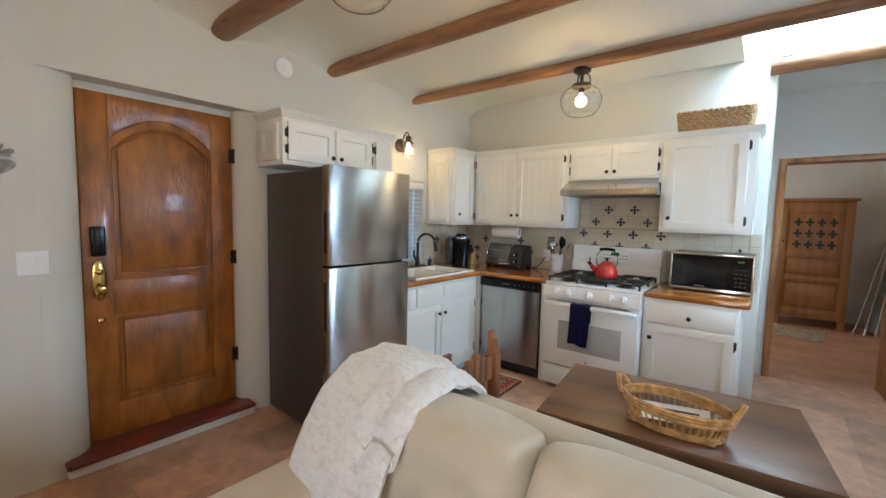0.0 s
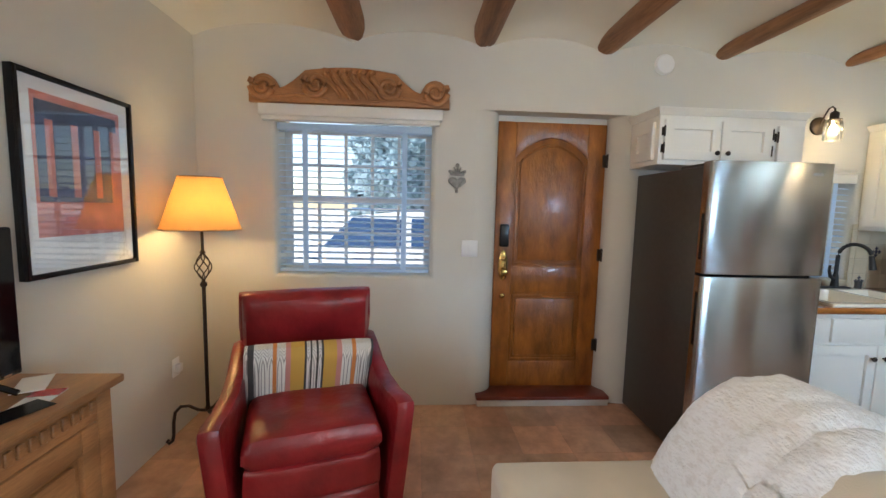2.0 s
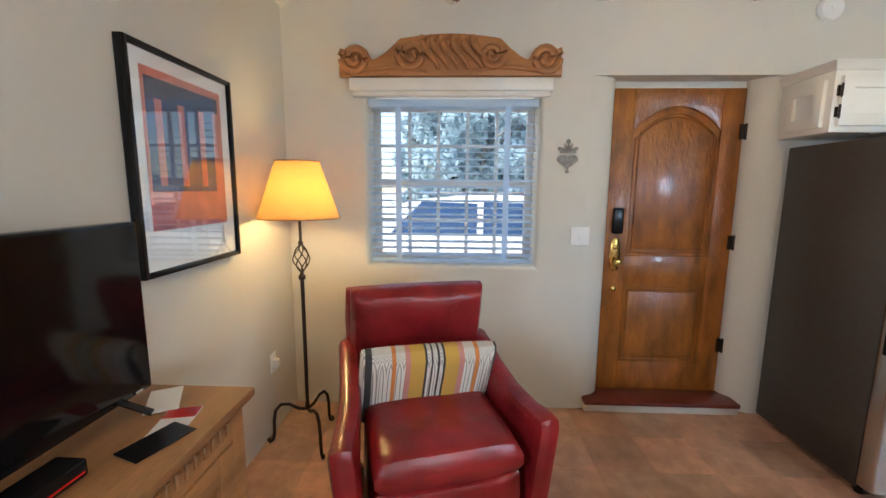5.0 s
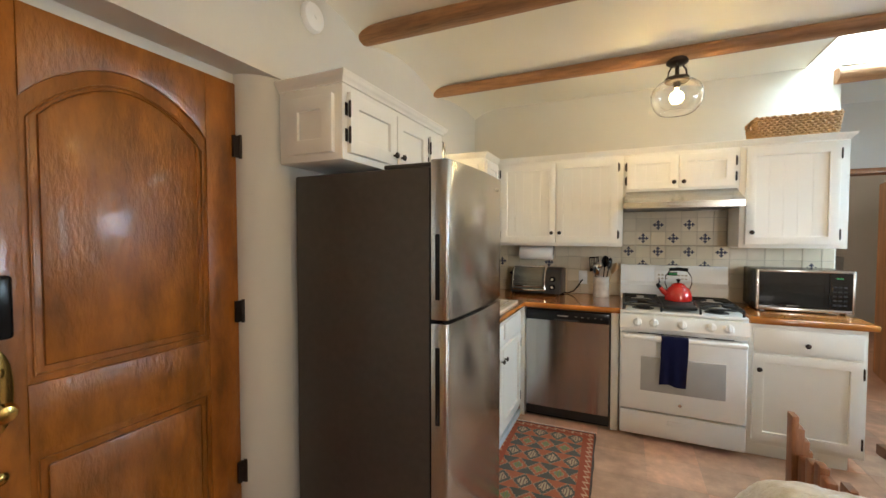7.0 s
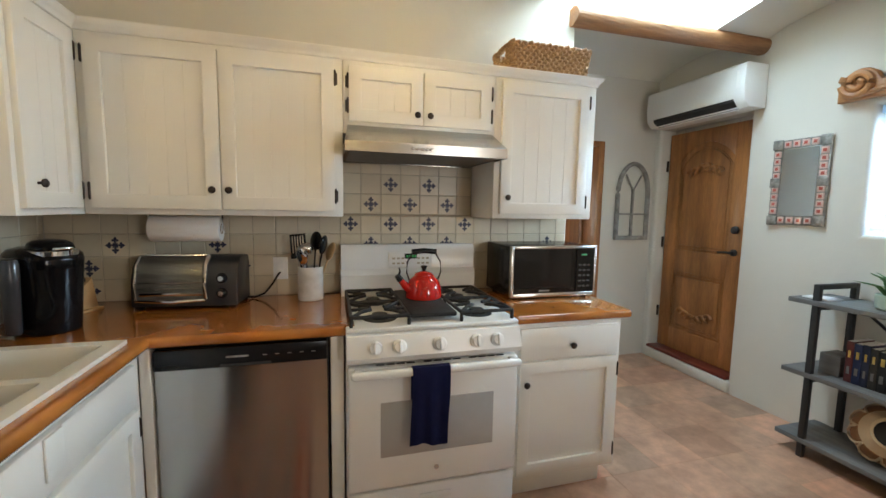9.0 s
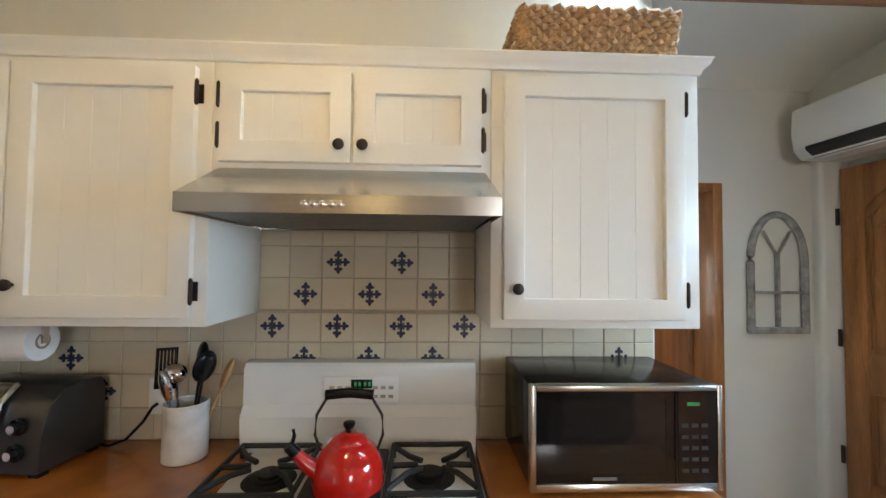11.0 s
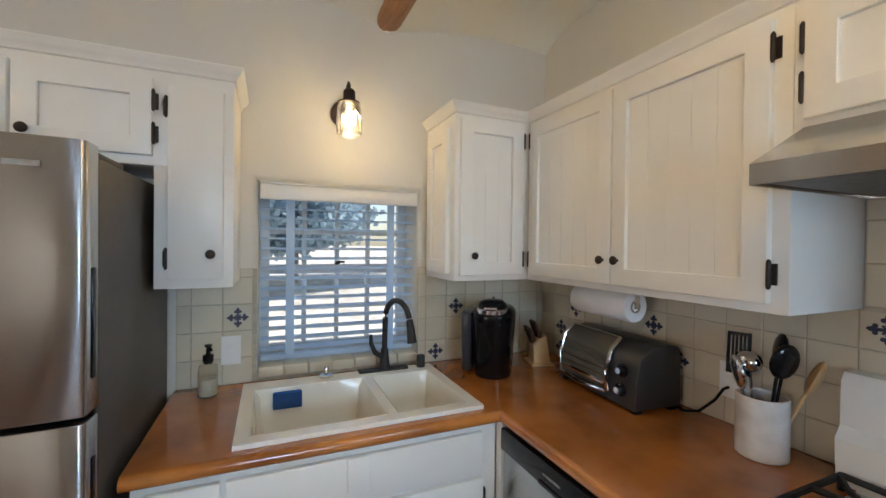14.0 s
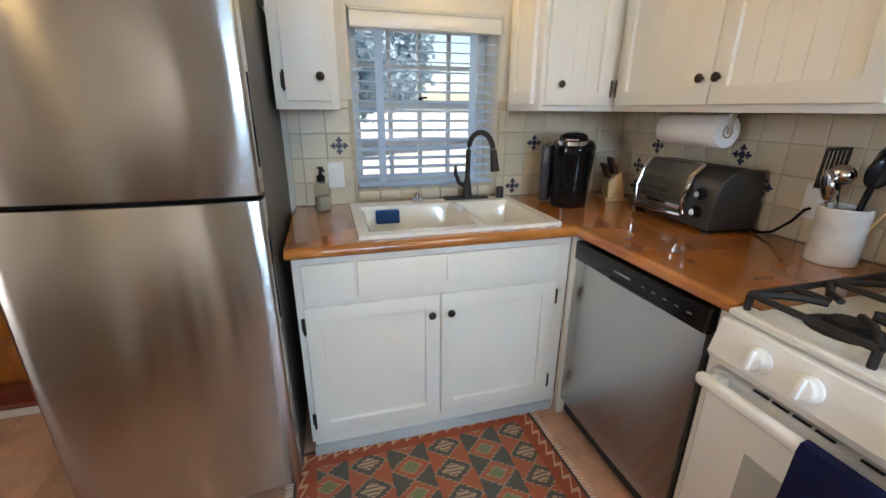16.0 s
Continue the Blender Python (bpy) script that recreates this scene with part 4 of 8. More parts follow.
# ---- range ----
R = thing("gas_range", "white enamel gas range with black cast-iron grates", "range", (-0.758, 5.5, 0))
x0, x1 = -1.136, -0.380
part("body", nb(x0, x1, 5.215, 5.86, 0.03, 0.895, 0.006), ENAMEL, R)
part("drawer", nb(x0 + 0.004, x1 - 0.004, 5.175, 5.215, 0.035, 0.205, 0.010), ENAMEL, R)
part("drawer_pull", nb(-0.83, -0.69, 5.168, 5.176, 0.135, 0.165, 0.003), ENAMEL, R)
od = part("oven_door", nb(x0 + 0.004, x1 - 0.004, 5.168, 5.215, 0.215, 0.755, 0.012, 3), ENAMEL, R)
part("window", nb(-1.0, -0.50, 5.1655, 5.170, 0.36, 0.60, 0.002), GREYGLASS, od, "grey speckled oven window")
hb = bmesh.new()
box(hb, x0 + 0.015, x1 - 0.015, 5.105, 5.137, 0.725, 0.758, 0.013, 3)
for x in (x0 + 0.03, x1 - 0.055):
    box(hb, x, x + 0.028, 5.12, 5.18, 0.73, 0.752, 0.004)
part("handle", hb, ENAMEL, od, "white bar handle")
lg = bmesh.new()
lathe(lg, [(0.011, 0), (0.011, 0.002)], seg=16, m=Matrix.Translation((-0.758, 5.1675, 0.285)) @ pose(0, 0, 0, 90, 0, 0))
part("badge", lg, CHROME, od)
cp = bmesh.new()
pr = [(5.165, 0.775), (5.150, 0.80), (5.175, 0.885), (5.215, 0.896), (5.215, 0.775)]
a = [cp.verts.new((x0, y, z)) for y, z in pr]
b = [cp.verts.new((x1, y, z)) for y, z in pr]
for i in range(5):
    cp.faces.new((a[i], b[i], b[(i + 1) % 5], a[(i + 1) % 5]))
cp.faces.new(a)
cp.faces.new(b)
bmesh.ops.recalc_face_normals(cp, faces=cp.faces)
part("control_panel", cp, ENAMEL, R)
for x in (-1.025, -0.925, -0.755, -0.59, -0.495):
    k = bmesh.new()
    mk = Matrix.Translation((x, 5.160, 0.838)) @ pose(0, 0, 0, 74, 0, 0)
    lathe(k, [(0.030, 0.0), (0.030, 0.008), (0.024, 0.012), (0.022, 0.026), (0.003, 0.028)], seg=20, m=mk)
    box(k, -0.006, 0.006, -0.024, 0.024, 0.02, 0.036, 0.003, m=mk)
    part("knob", k, ENAMEL, R, "white round control knob")
for i in range(3):
    for j in range(4):
        xx = -1.02 + i * 0.2 + j * 0.042
        part("vent_slot", nb(xx, xx + 0.034, 5.1635, 5.169, 0.762, 0.766), BLACK, R)
ct = bmesh.new()
box(ct, x0, x1, 5.185, 5.80, 0.894, 0.912, 0.006)
part("cooktop", ct, ENAMEL, R)
for bx, by in ((-0.985, 5.335), (-0.985, 5.64), (-0.53, 5.335), (-0.53, 5.64)):
    k = bmesh.new()
    lathe(k, [(0.075, 0.0), (0.07, 0.003), (0.045, 0.004), (0.045, 0.012), (0.034, 0.014), (0.034, 0.022), (0.003, 0.024)], (bx, by, 0.9121), 20)
    part("burner", k, CASTIRON, R, "black burner with a steel ring")
for gx0, gx1 in ((-1.115, -0.875), (-0.642, -0.402)):
    g = bmesh.new()
    zt = 0.952
    r = 0.008
    for y in (5.215, 5.487, 5.765):
        tube(g, [(gx0, y, zt), (gx1, y, zt)], r, 6)
    for x in (gx0, gx1):
        tube(g, [(x, 5.215, zt), (x, 5.765, zt)], r, 6)
    for by in (5.345, 5.63):
        cx = (gx0 + gx1) / 2
        for dx, dy in ((1, 1), (1, -1), (-1, 1), (-1, -1)):
            tube(g, [(cx + dx * 0.12, by + dy * 0.125, zt), (cx + dx * 0.07, by + dy * 0.05, zt + 0.004), (cx + dx * 0.03, by + dy * 0.02, zt + 0.004)], r, 6)
        tube(g, [(gx0, by, zt), (cx - 0.04, by, zt + 0.004)], r, 6)
        tube(g, [(gx1, by, zt), (cx + 0.04, by, zt + 0.004)], r, 6)
    for x in (gx0, gx1):
        for y in (5.215, 5.487, 5.765):
            tube(g, [(x, y, 0.911), (x, y, zt)], r, 6)
    part("grate", g, CASTIRON, R, "black cast-iron grate")
part("griddle", nb(-0.862, -0.655, 5.235, 5.745, 0.930, 0.952, 0.008), CASTIRON, R, "black flat griddle plate")
bg = bmesh.new()
pr = [(5.80, 0.90), (5.79, 1.03), (5.815, 1.06), (5.815, 1.175), (5.83, 1.195), (5.885, 1.195), (5.885, 0.90)]
a = [bg.verts.new((x0 - 0.004, y, z)) for y, z in pr]
b = [bg.verts.new((x1 + 0.004, y, z)) for y, z in pr]
for i in range(len(pr)):
    bg.faces.new((a[i], b[i], b[(i + 1) % len(pr)], a[(i + 1) % len(pr)]))
bg.faces.new(a)
bg.faces.new(b)
bmesh.ops.recalc_face_normals(bg, faces=bg.faces)
bp = part("backguard", bg, ENAMEL, R)
part("control_face", nb(-0.88, -0.635, 5.810, 5.818, 1.07, 1.155, 0.003), PAPER, bp, "pale oven control panel")
part("clock", nb(-0.790, -0.720, 5.807, 5.812, 1.116, 1.145, 0.001), BLACK, bp, "small black clock display")
for i in range(4):
    xq = -0.779 + i * 0.014 + (0.004 if i > 1 else 0)
    part("clock_digit", nb(xq, xq + 0.008, 5.8062, 5.8072, 1.124, 1.137), glow("clock_green", (0.02, 0.30, 0.08), 0.2) if i == 0 else bpy.data.materials["clock_green"], bp, "green lit digit")
for i in range(3):
    for j in range(2):
        for s in (-1, 1):
            part("button", nb(-0.755 + s * (0.045 + i * 0.026) - 0.008, -0.755 + s * (0.045 + i * 0.026) + 0.008, 5.808, 5.811, 1.085 + j * 0.028, 1.095 + j * 0.028), GROUT, bp)

# ---- hood ----
H = thing("range_hood", "brushed stainless steel range hood with five buttons", "range hood", (-0.75, 5.6, 1.64))
hb = bmesh.new()
hx0, hx1 = -1.128, -0.368
pr = [(5.394, 1.645), (5.394, 1.69), (5.56, 1.785), (5.895, 1.785), (5.895, 1.645)]
a = [hb.verts.new((hx0 + (0.018 if z > 1.7 else 0), y, z)) for y, z in pr]
b = [hb.verts.new((hx1 - (0.018 if z > 1.7 else 0), y, z)) for y, z in pr]
for i in range(4):
    hb.faces.new((a[i], b[i], b[i + 1], a[i + 1]))
hb.faces.new(a)
hb.faces.new(b[::-1])
bmesh.ops.recalc_face_normals(hb, faces=hb.faces)
part("canopy", hb, STEELH, H)
part("filter", nb(hx0 + 0.02, hx1 - 0.02, 5.42, 5.88, 1.648, 1.660), mat("dark_filter", (0.16, 0.155, 0.15), 0.5, 0.8, var=0.2, scale=60), H, "dark metal grease filter")
for i in range(5):
    k = bmesh.new()
    lathe(k, [(0.008, 0), (0.008, 0.006), (0.004, 0.008)], seg=12, m=Matrix.Translation((-0.83 + i * 0.021, 5.394, 1.667)) @ pose(0, 0, 0, 90, 0, 0))
    part("button", k, CHROME, H, "small chrome button")

# ---- living room ----
ramp_stops = [(0.0, (0.74, 0.72, 0.66)), (0.05, (0.06, 0.06, 0.06)), (0.09, (0.74, 0.72, 0.66)), (0.22, (0.60, 0.22, 0.06)), (0.25, (0.74, 0.72, 0.66)),
              (0.31, (0.55, 0.25, 0.22)), (0.345, (0.58, 0.35, 0.07)), (0.445, (0.05, 0.05, 0.05)), (0.458, (0.72, 0.70, 0.66)), (0.485, (0.05, 0.05, 0.05)), (0.5, (0.72, 0.70, 0.66)),
              (0.53, (0.05, 0.05, 0.05)), (0.545, (0.72, 0.70, 0.66)), (0.57, (0.05, 0.05, 0.05)), (0.583, (0.58, 0.35, 0.07)), (0.68, (0.55, 0.25, 0.22)), (0.72, (0.74, 0.72, 0.66)), (0.80, (0.60, 0.22, 0.06)), (0.83, (0.74, 0.72, 0.66)), (0.95, (0.06, 0.06, 0.06))]


def woven(name, stops, axis, width):
    """Bands of colour across one axis, broken by a fine zigzag weave."""
    m = bpy.data.materials.new(name)
    m.use_nodes = True
    nt = m.node_tree
    N = nt.nodes.new
    p = nt.nodes["Principled BSDF"]
    p.inputs["Roughness"].default_value = 0.95
    tc = N("ShaderNodeTexCoord")
    sx = N("ShaderNodeSeparateXYZ")
    nt.links.new(tc.outputs["Object"], sx.inputs[0])
    mr = N("ShaderNodeMapRange")
    mr.inputs[1].default_value, mr.inputs[2].default_value = -width / 2, width / 2
    nt.links.new(sx.outputs[axis], mr.inputs[0])
    r = N("ShaderNodeValToRGB")
    r.color_ramp.interpolation = "CONSTANT"
    els = r.color_ramp.elements
    while len(els) < len(stops):
        els.new(0.5)
    for e, (q, c) in zip(els, stops):
        e.position, e.color = q, (*c, 1)
    nt.links.new(mr.outputs[0], r.inputs[0])
    # zigzag rows
    zz = N("ShaderNodeMath")
    zz.operation = "PINGPONG"
    zz.inputs[1].default_value = 0.018
    nt.links.new(sx.outputs[axis], zz.inputs[0])
    ad = N("ShaderNodeMath")
    ad.operation = "ADD"
    nt.links.new(sx.outputs["Z"], ad.inputs[0])
    nt.links.new(zz.outputs[0], ad.inputs[1])
    pp = N("ShaderNodeMath")
    pp.operation = "PINGPONG"
    pp.inputs[1].default_value = 0.006
    nt.links.new(ad.outputs[0], pp.inputs[0])
    gt = N("ShaderNodeMath")
    gt.operation = "GREATER_THAN"
    gt.inputs[1].default_value = 0.0038
    nt.links.new(pp.outputs[0], gt.inputs[0])
    mx = N("ShaderNodeMix")
    mx.data_type = "RGBA"
    mx.inputs[7].default_value = (0.16, 0.15, 0.14, 1)
    lum = N("ShaderNodeMath")
    lum.operation = "MULTIPLY"
    # only the pale bands carry the dark weave
    sep = N("ShaderNodeSeparateColor")
    nt.links.new(r.outputs[0], sep.inputs[0])
    g2 = N("ShaderNodeMath")
    g2.operation = "GREATER_THAN"
    g2.inputs[1].default_value = 0.4
    nt.links.new(sep.outputs[2], g2.inputs[0])
    nt.links.new(gt.outputs[0], lum.inputs[0])
    nt.links.new(g2.outputs[0], lum.inputs[1])
    sc = N("ShaderNodeMath")
    sc.operation = "MULTIPLY"
    sc.inputs[1].default_value = 0.75
    nt.links.new(lum.outputs[0], sc.inputs[0])
    nt.links.new(sc.outputs[0], mx.inputs[0])
    nt.links.new(r.outputs[0], mx.inputs[6])
    nt.links.new(mx.outputs[2], p.inputs["Base Color"])
    b = N("ShaderNodeBump")
    b.inputs["Strength"].default_value, b.inputs["Distance"].default_value = 0.4, 0.004
    nt.links.new(pp.outputs[0], b.inputs["Height"])
    nt.links.new(b.outputs[0], p.inputs["Normal"])
    return m


def cushion(w, d, h, puff=0.25, n=14, seed=0, wr=0.01):
    """A stuffed cushion about the origin: w along x, d along y, h along z, with soft edges and creases."""
    bm = bmesh.new()
    bmesh.ops.create_grid(bm, x_segments=n, y_segments=n, size=0.5)
    r = bmesh.ops.extrude_face_region(bm, geom=bm.faces[:])
    top = [v for v in r["geom"] if isinstance(v, bmesh.types.BMVert)]
    tops = set(top)
    for v in bm.verts:
        x, y = v.co.x * 2, v.co.y * 2
        edge = max(abs(x), abs(y))
        fat = (1 - abs(x) ** 4) ** 0.5 * (1 - abs(y) ** 4) ** 0.5 if edge < 1 else 0.0
        z = (0.32 + 0.68 * (fat ** (2 * puff) if fat > 0 else 0)) * 0.5
        z += wr * 8 * noise.noise(Vector((x * 2.2, y * 2.2, seed))) * (1 - edge ** 3) * 0.5
        if wr > 0.009:
            z += wr * 0.9 * max(0.0, 1 - 3.2 * abs(noise.noise(Vector((x * 1.6 + seed, y * 3.4, seed * 1.7))))) * edge ** 2 * (1 - edge ** 6)
        s = 1 - (0.02 if puff < 0.3 else 0.09) * abs(x * y) ** (1 if puff < 0.3 else 2)
        v.co = Vector((x / 2 * w * s, y / 2 * d * s, z * h if v in tops else -z * h))
    bmesh.ops.recalc_face_normals(bm, faces=bm.faces)
    bmesh.ops.smooth_vert(bm, verts=bm.verts, factor=0.5, use_axis_x=True, use_axis_y=True, use_axis_z=True)
    return bm


def moved(bm, m):
    bmesh.ops.transform(bm, matrix=m, verts=bm.verts)
    return bm


# sofa
SF = thing("sofa", "tan microfibre sofa with loose back cushions", "sofa", (0.1, 2.65, 0))
part("back_frame", nb(-0.90, 1.25, 3.05, 3.205, 0.06, 0.80, 0.035, 4), SOFA, SF)
for xa, xb in ((-0.935, -0.70), (1.02, 1.27)):
    ab = bmesh.new()
    box(ab, xa, xb, 2.13, 3.10, 0.05, 0.60, 0.03, 4)
    part("arm", ab, SOFA, SF)
part("seat_base", nb(-0.705, 1.02, 2.20, 3.06, 0.06, 0.30, 0.02, 3), SOFA, SF)
for i in range(3):
    cx = -0.42 + i * 0.575
    part("seat_cushion", moved(cushion(0.57, 0.72, 0.20, n=20, seed=i, wr=0.02), Matrix.Translation((cx, 2.50, 0.385))), SOFA, SF)
    part("back_cushion", moved(cushion(0.59, 0.48, 0.31, 0.36, n=26, seed=i + 5, wr=0.045), Matrix.Translation((cx + 0.02, 2.90, 0.638)) @ pose(0, 0, 0, 80, 0, 0)), SOFA, SF)
for x in (-0.86, 1.2):
    for y in (2.2, 3.1):
        ft = bmesh.new()
        lathe(ft, [(0.025, 0), (0.03, 0.06)], (x, y, 0), 12)
        part("foot", ft, DARKW, SF)


def drape(label):
    bm = bmesh.new()
    path = [(2.60, 0.56), (2.62, 0.66), (2.67, 0.77), (2.75, 0.87), (2.86, 0.935), (3.0, 0.945), (3.12, 0.905), (3.205, 0.845), (3.24, 0.74), (3.262, 0.62), (3.268, 0.48)]
    nu, ns = 44, 70
    rows = []
    for i in range(nu + 1):
        u = i / nu
        row = []
        for j in range(ns + 1):
            s = j / ns * (len(path) - 1)
            k = min(int(s), len(path) - 2)
            f = s - k
            y = path[k][0] * (1 - f) + path[k + 1][0] * f
            z = path[k][1] * (1 - f) + path[k + 1][1] * f
            x = -0.965 + 0.50 * u + 0.05 * (1 - j / ns) * u
            drop = max(0.0, (0.30 - u) / 0.30)
            z -= 0.22 * drop ** 1.8 * (1 if j < ns * 0.75 else 0.4)
            x += 0.10 * drop ** 2 * (z - 0.5)
            y += 0.05 * (1 - u) * (1 - j / ns)
            nn = noise.noise(Vector((x * 5, y * 5, z * 5))) * 0.018 + noise.noise(Vector((x * 17, y * 17, z * 17))) * 0.007
            if u > 0.55 and 2.7 < y < 3.24:
                z -= 0.055 * ((u - 0.55) / 0.45) ** 1.3
            if u > 0.80:
                z += 0.022 * math.sin(math.pi * (u - 0.80) / 0.20) ** 0.6
            if 0.62 < u < 0.8:
                z += 0.016 * math.sin(math.pi * (u - 0.62) / 0.18) ** 0.7
            row.append(bm.verts.new((x, y, z + nn)))
        rows.append(row)
    for a, b in zip(rows, rows[1:]):
        for j in range(ns):
            bm.faces.new((a[j], b[j], b[j + 1], a[j + 1]))
    bmesh.ops.recalc_face_normals(bm, faces=bm.faces)
    bmesh.ops.solidify(bm, geom=bm.faces[:], thickness=0.022)
    for v in bm.verts:
        v.co += v.normal * 0.004 * noise.noise(v.co * 45)
    ob = part("throw_blanket", bm, FUR)
    return tagged(ob, label, "blanket")


drape("white fluffy throw blanket with grey flecks folded over the sofa corner")

# dining table, chair and bread basket
TB = thing("dining_table", "dark brown wooden dining table behind the sofa", "table", (0.085, 3.594, 0), 7, local=True)
part("tabletop", nb(-0.405, 0.405, -0.28, 0.28, 0.725, 0.76, 0.003), DARKW, TB)
part("apron", nb(-0.360, 0.360, -0.235, 0.235, 0.63, 0.7245), DARKW, TB)
for x in (-0.25, 0.285):
    for y in (-0.225, 0.165):
        part("leg", nb(x, x + 0.06, y, y + 0.06, 0, 0.7245, 0.006), DARKW, TB)

CH = thing("dining_chair", "carved brown wooden chair with a stepped back, at the table end", "chair", (-0.60, 3.335, 0))
part("seat", nb(-0.72, -0.34, 3.14, 3.53, 0.43, 0.465, 0.008), CHAIRW, CH)
for y, zt in ((3.145, 0.885), (3.475, 0.915)):
    o = bmesh.new()
    pr = [(0, 0), (0.05, 0), (0.05, zt - 0.10), (0.042, zt - 0.10), (0.042, zt - 0.07), (0.03, zt - 0.07), (0.03, zt - 0.035), (0.016, zt - 0.035), (0.016, zt), (0, zt)]
    extrude_outline(o, pr, 0.045, Matrix.Translation((-0.735, y, 0)), 0.003)
    part("back_post", o, CHAIRW, CH)
for x in (-0.385,):
    for y in (3.145, 3.485):
        part("front_leg", nb(x, x + 0.04, y, y + 0.04, 0, 0.43, 0.004), CHAIRW, CH)
yy = [3.19, 3.235, 3.28, 3.325, 3.37, 3.415, 3.475]
for i in range(6):
    zt = (0.77, 0.80, 0.83, 0.845, 0.83, 0.805)[i]
    part("crest_block", nb(-0.725 + 0.003 * (i % 2), -0.700, yy[i] + 0.001, yy[i + 1] - 0.001, 0.70, zt, 0.006), CHAIRW, CH, "stepped carved crest")
part("lower_rail", nb(-0.722, -0.702, 3.19, 3.475, 0.55, 0.60, 0.004), CHAIRW, CH)
for i in range(4):
    y = 3.215 + i * 0.065
    part("splat", nb(-0.718, -0.706, y, y + 0.035, 0.60, 0.70, 0.003), CHAIRW, CH)
for y in (3.155, 3.495):
    part("stretcher", nb(-0.69, -0.385, y, y + 0.022, 0.16, 0.20, 0.003), CHAIRW, CH)


CH.matrix_basis = Matrix.Translation((0.075, 0.05, 0)) @ CH.matrix_basis


def woven_wall(bm, rx, ry, z0, z1, flare, c, rows, stakes, r=0.0045):
    """Stakes and woven rods round an oval basket."""
    for j in range(rows):
        f = j / max(1, rows - 1)
        k = 1 + flare * f
        pts = []
        for i in range(stakes * 2 + 1):
            a = math.pi * i / stakes
            w = 0.0015 * (1 if (i + j) % 2 else -1)
            pts.append((c[0] + (rx * k + w) * math.cos(a), c[1] + (ry * k + w) * math.sin(a), c[2] + z0 + (z1 - z0) * f))
        tube(bm, pts, r, 5)
    return bm


BK = thing("bread_basket", "oval light wicker basket with handles and papers, on the table", "basket", (0.115, 3.47, 0.76), -4, local=True)
bb = bmesh.new()
box(bb, -0.125, 0.125, -0.07, 0.07, 0.002, 0.012, 0.004)
part("base", bb, WICKER2, BK)
for i in range(44):
    a = 2 * math.pi * i / 44
    st = bmesh.new()
    tube(st, [(0.138 * math.cos(a), 0.084 * math.sin(a), 0.006), (0.160 * math.cos(a), 0.100 * math.sin(a), 0.066)], 0.003, 5)
    part("stake", st, WICKER2, BK)
part("foot_band", woven_wall(bmesh.new(), 0.139, 0.085, 0.006, 0.022, 0.03, (0, 0, 0), 3, 30), WICKER2, BK)
part("rim", woven_wall(bmesh.new(), 0.158, 0.098, 0.062, 0.084, 0.02, (0, 0, 0), 3, 30, 0.007), WICKER2, BK)
for s in (-1, 1):
    h = bmesh.new()
    for q in (0, 0.006):
        tube(h, [(s * (0.156 + 0.024 * math.sin(math.pi * i / 10) + q), -0.045 + 0.09 * i / 10, 0.08 + 0.05 * math.sin(math.pi * i / 10)) for i in range(11)], 0.006, 6)
    part("handle", h, WICKER2, BK)
PP = thing("leaflet", "pale printed leaflet lying in the basket", "leaflet", (0.115, 3.47, 0.80), 8, local=True)
part("paper", nb(-0.10, 0.10, -0.06, 0.06, 0.0, 0.003, m=pose(0, 0, 0, 4, -3, 0)), PAPER, PP)
for i in range(2):
    part("printed_bar", nb(-0.07, 0.07, -0.03 + i * 0.04, -0.018 + i * 0.04, 0.0035, 0.0045, m=pose(0, 0, 0, 4, -3, 0)), MATTE, PP)

# recliner
RC = thing("recliner", "red leather recliner armchair by the window", "armchair", (-1.62, 1.355, 0), 17, local=True)
part("base", nb(-0.30, 0.30, -0.27, 0.27, 0.03, 0.30, 0.02, 3), LEATHER, RC)
part("front_panel", moved(cushion(0.56, 0.17, 0.07, seed=3, wr=0.004), Matrix.Translation((0.36, 0, 0.31)) @ pose(0, 0, 0, 90, 0, 90)), LEATHER, RC)
part("lower_panel", moved(cushion(0.56, 0.20, 0.06, seed=4, wr=0.004), Matrix.Translation((0.35, 0, 0.13)) @ pose(0, 0, 0, 90, 0, 90)), LEATHER, RC)
part("seat_cushion", moved(cushion(0.64, 0.57, 0.17, n=26, seed=8, wr=0.028), Matrix.Translation((0.08, 0, 0.45))), LEATHER, RC)
bk = cushion(0.64, 0.66, 0.17, n=26, seed=11, wr=0.026)
part("backrest", moved(bk, Matrix.Translation((-0.30, 0, 0.68)) @ pose(0, 0, 0, 0, -76, 0) @ pose(0, 0, 0, 0, 0, 0)), LEATHER, RC)
part("head_pillow", moved(cushion(0.34, 0.70, 0.13, n=26, seed=14, wr=0.03), Matrix.Translation((-0.315, 0, 0.815)) @ pose(0, 0, 0, 0, -78, 0)), LEATHER, RC)
for s in (-1, 1):
    a = bmesh.new()
    o = [(-0.34, 0.05), (0.36, 0.05), (0.385, 0.30), (0.40, 0.555), (0.385, 0.59), (0.34, 0.60), (0.24, 0.595), (0.10, 0.61), (-0.06, 0.65), (-0.20, 0.695), (-0.31, 0.715), (-0.36, 0.70)]
    extrude_outline(a, o, 0.09, Matrix.Translation((0, s * 0.335 - 0.045, 0)), 0.03)
    for v in a.verts:
        v.co.y += s * 0.05 * max(0.0, min(1.0, (v.co.x + 0.05) / 0.42)) ** 1.5 * max(0.0, v.co.z / 0.6)
    part("arm", a, LEATHER, RC)
for x in (-0.28, 0.28):
    for y in (-0.30, 0.30):
        part("foot", nb(x - 0.02, x + 0.02, y - 0.02, y + 0.02, 0, 0.055), DARKW, RC)
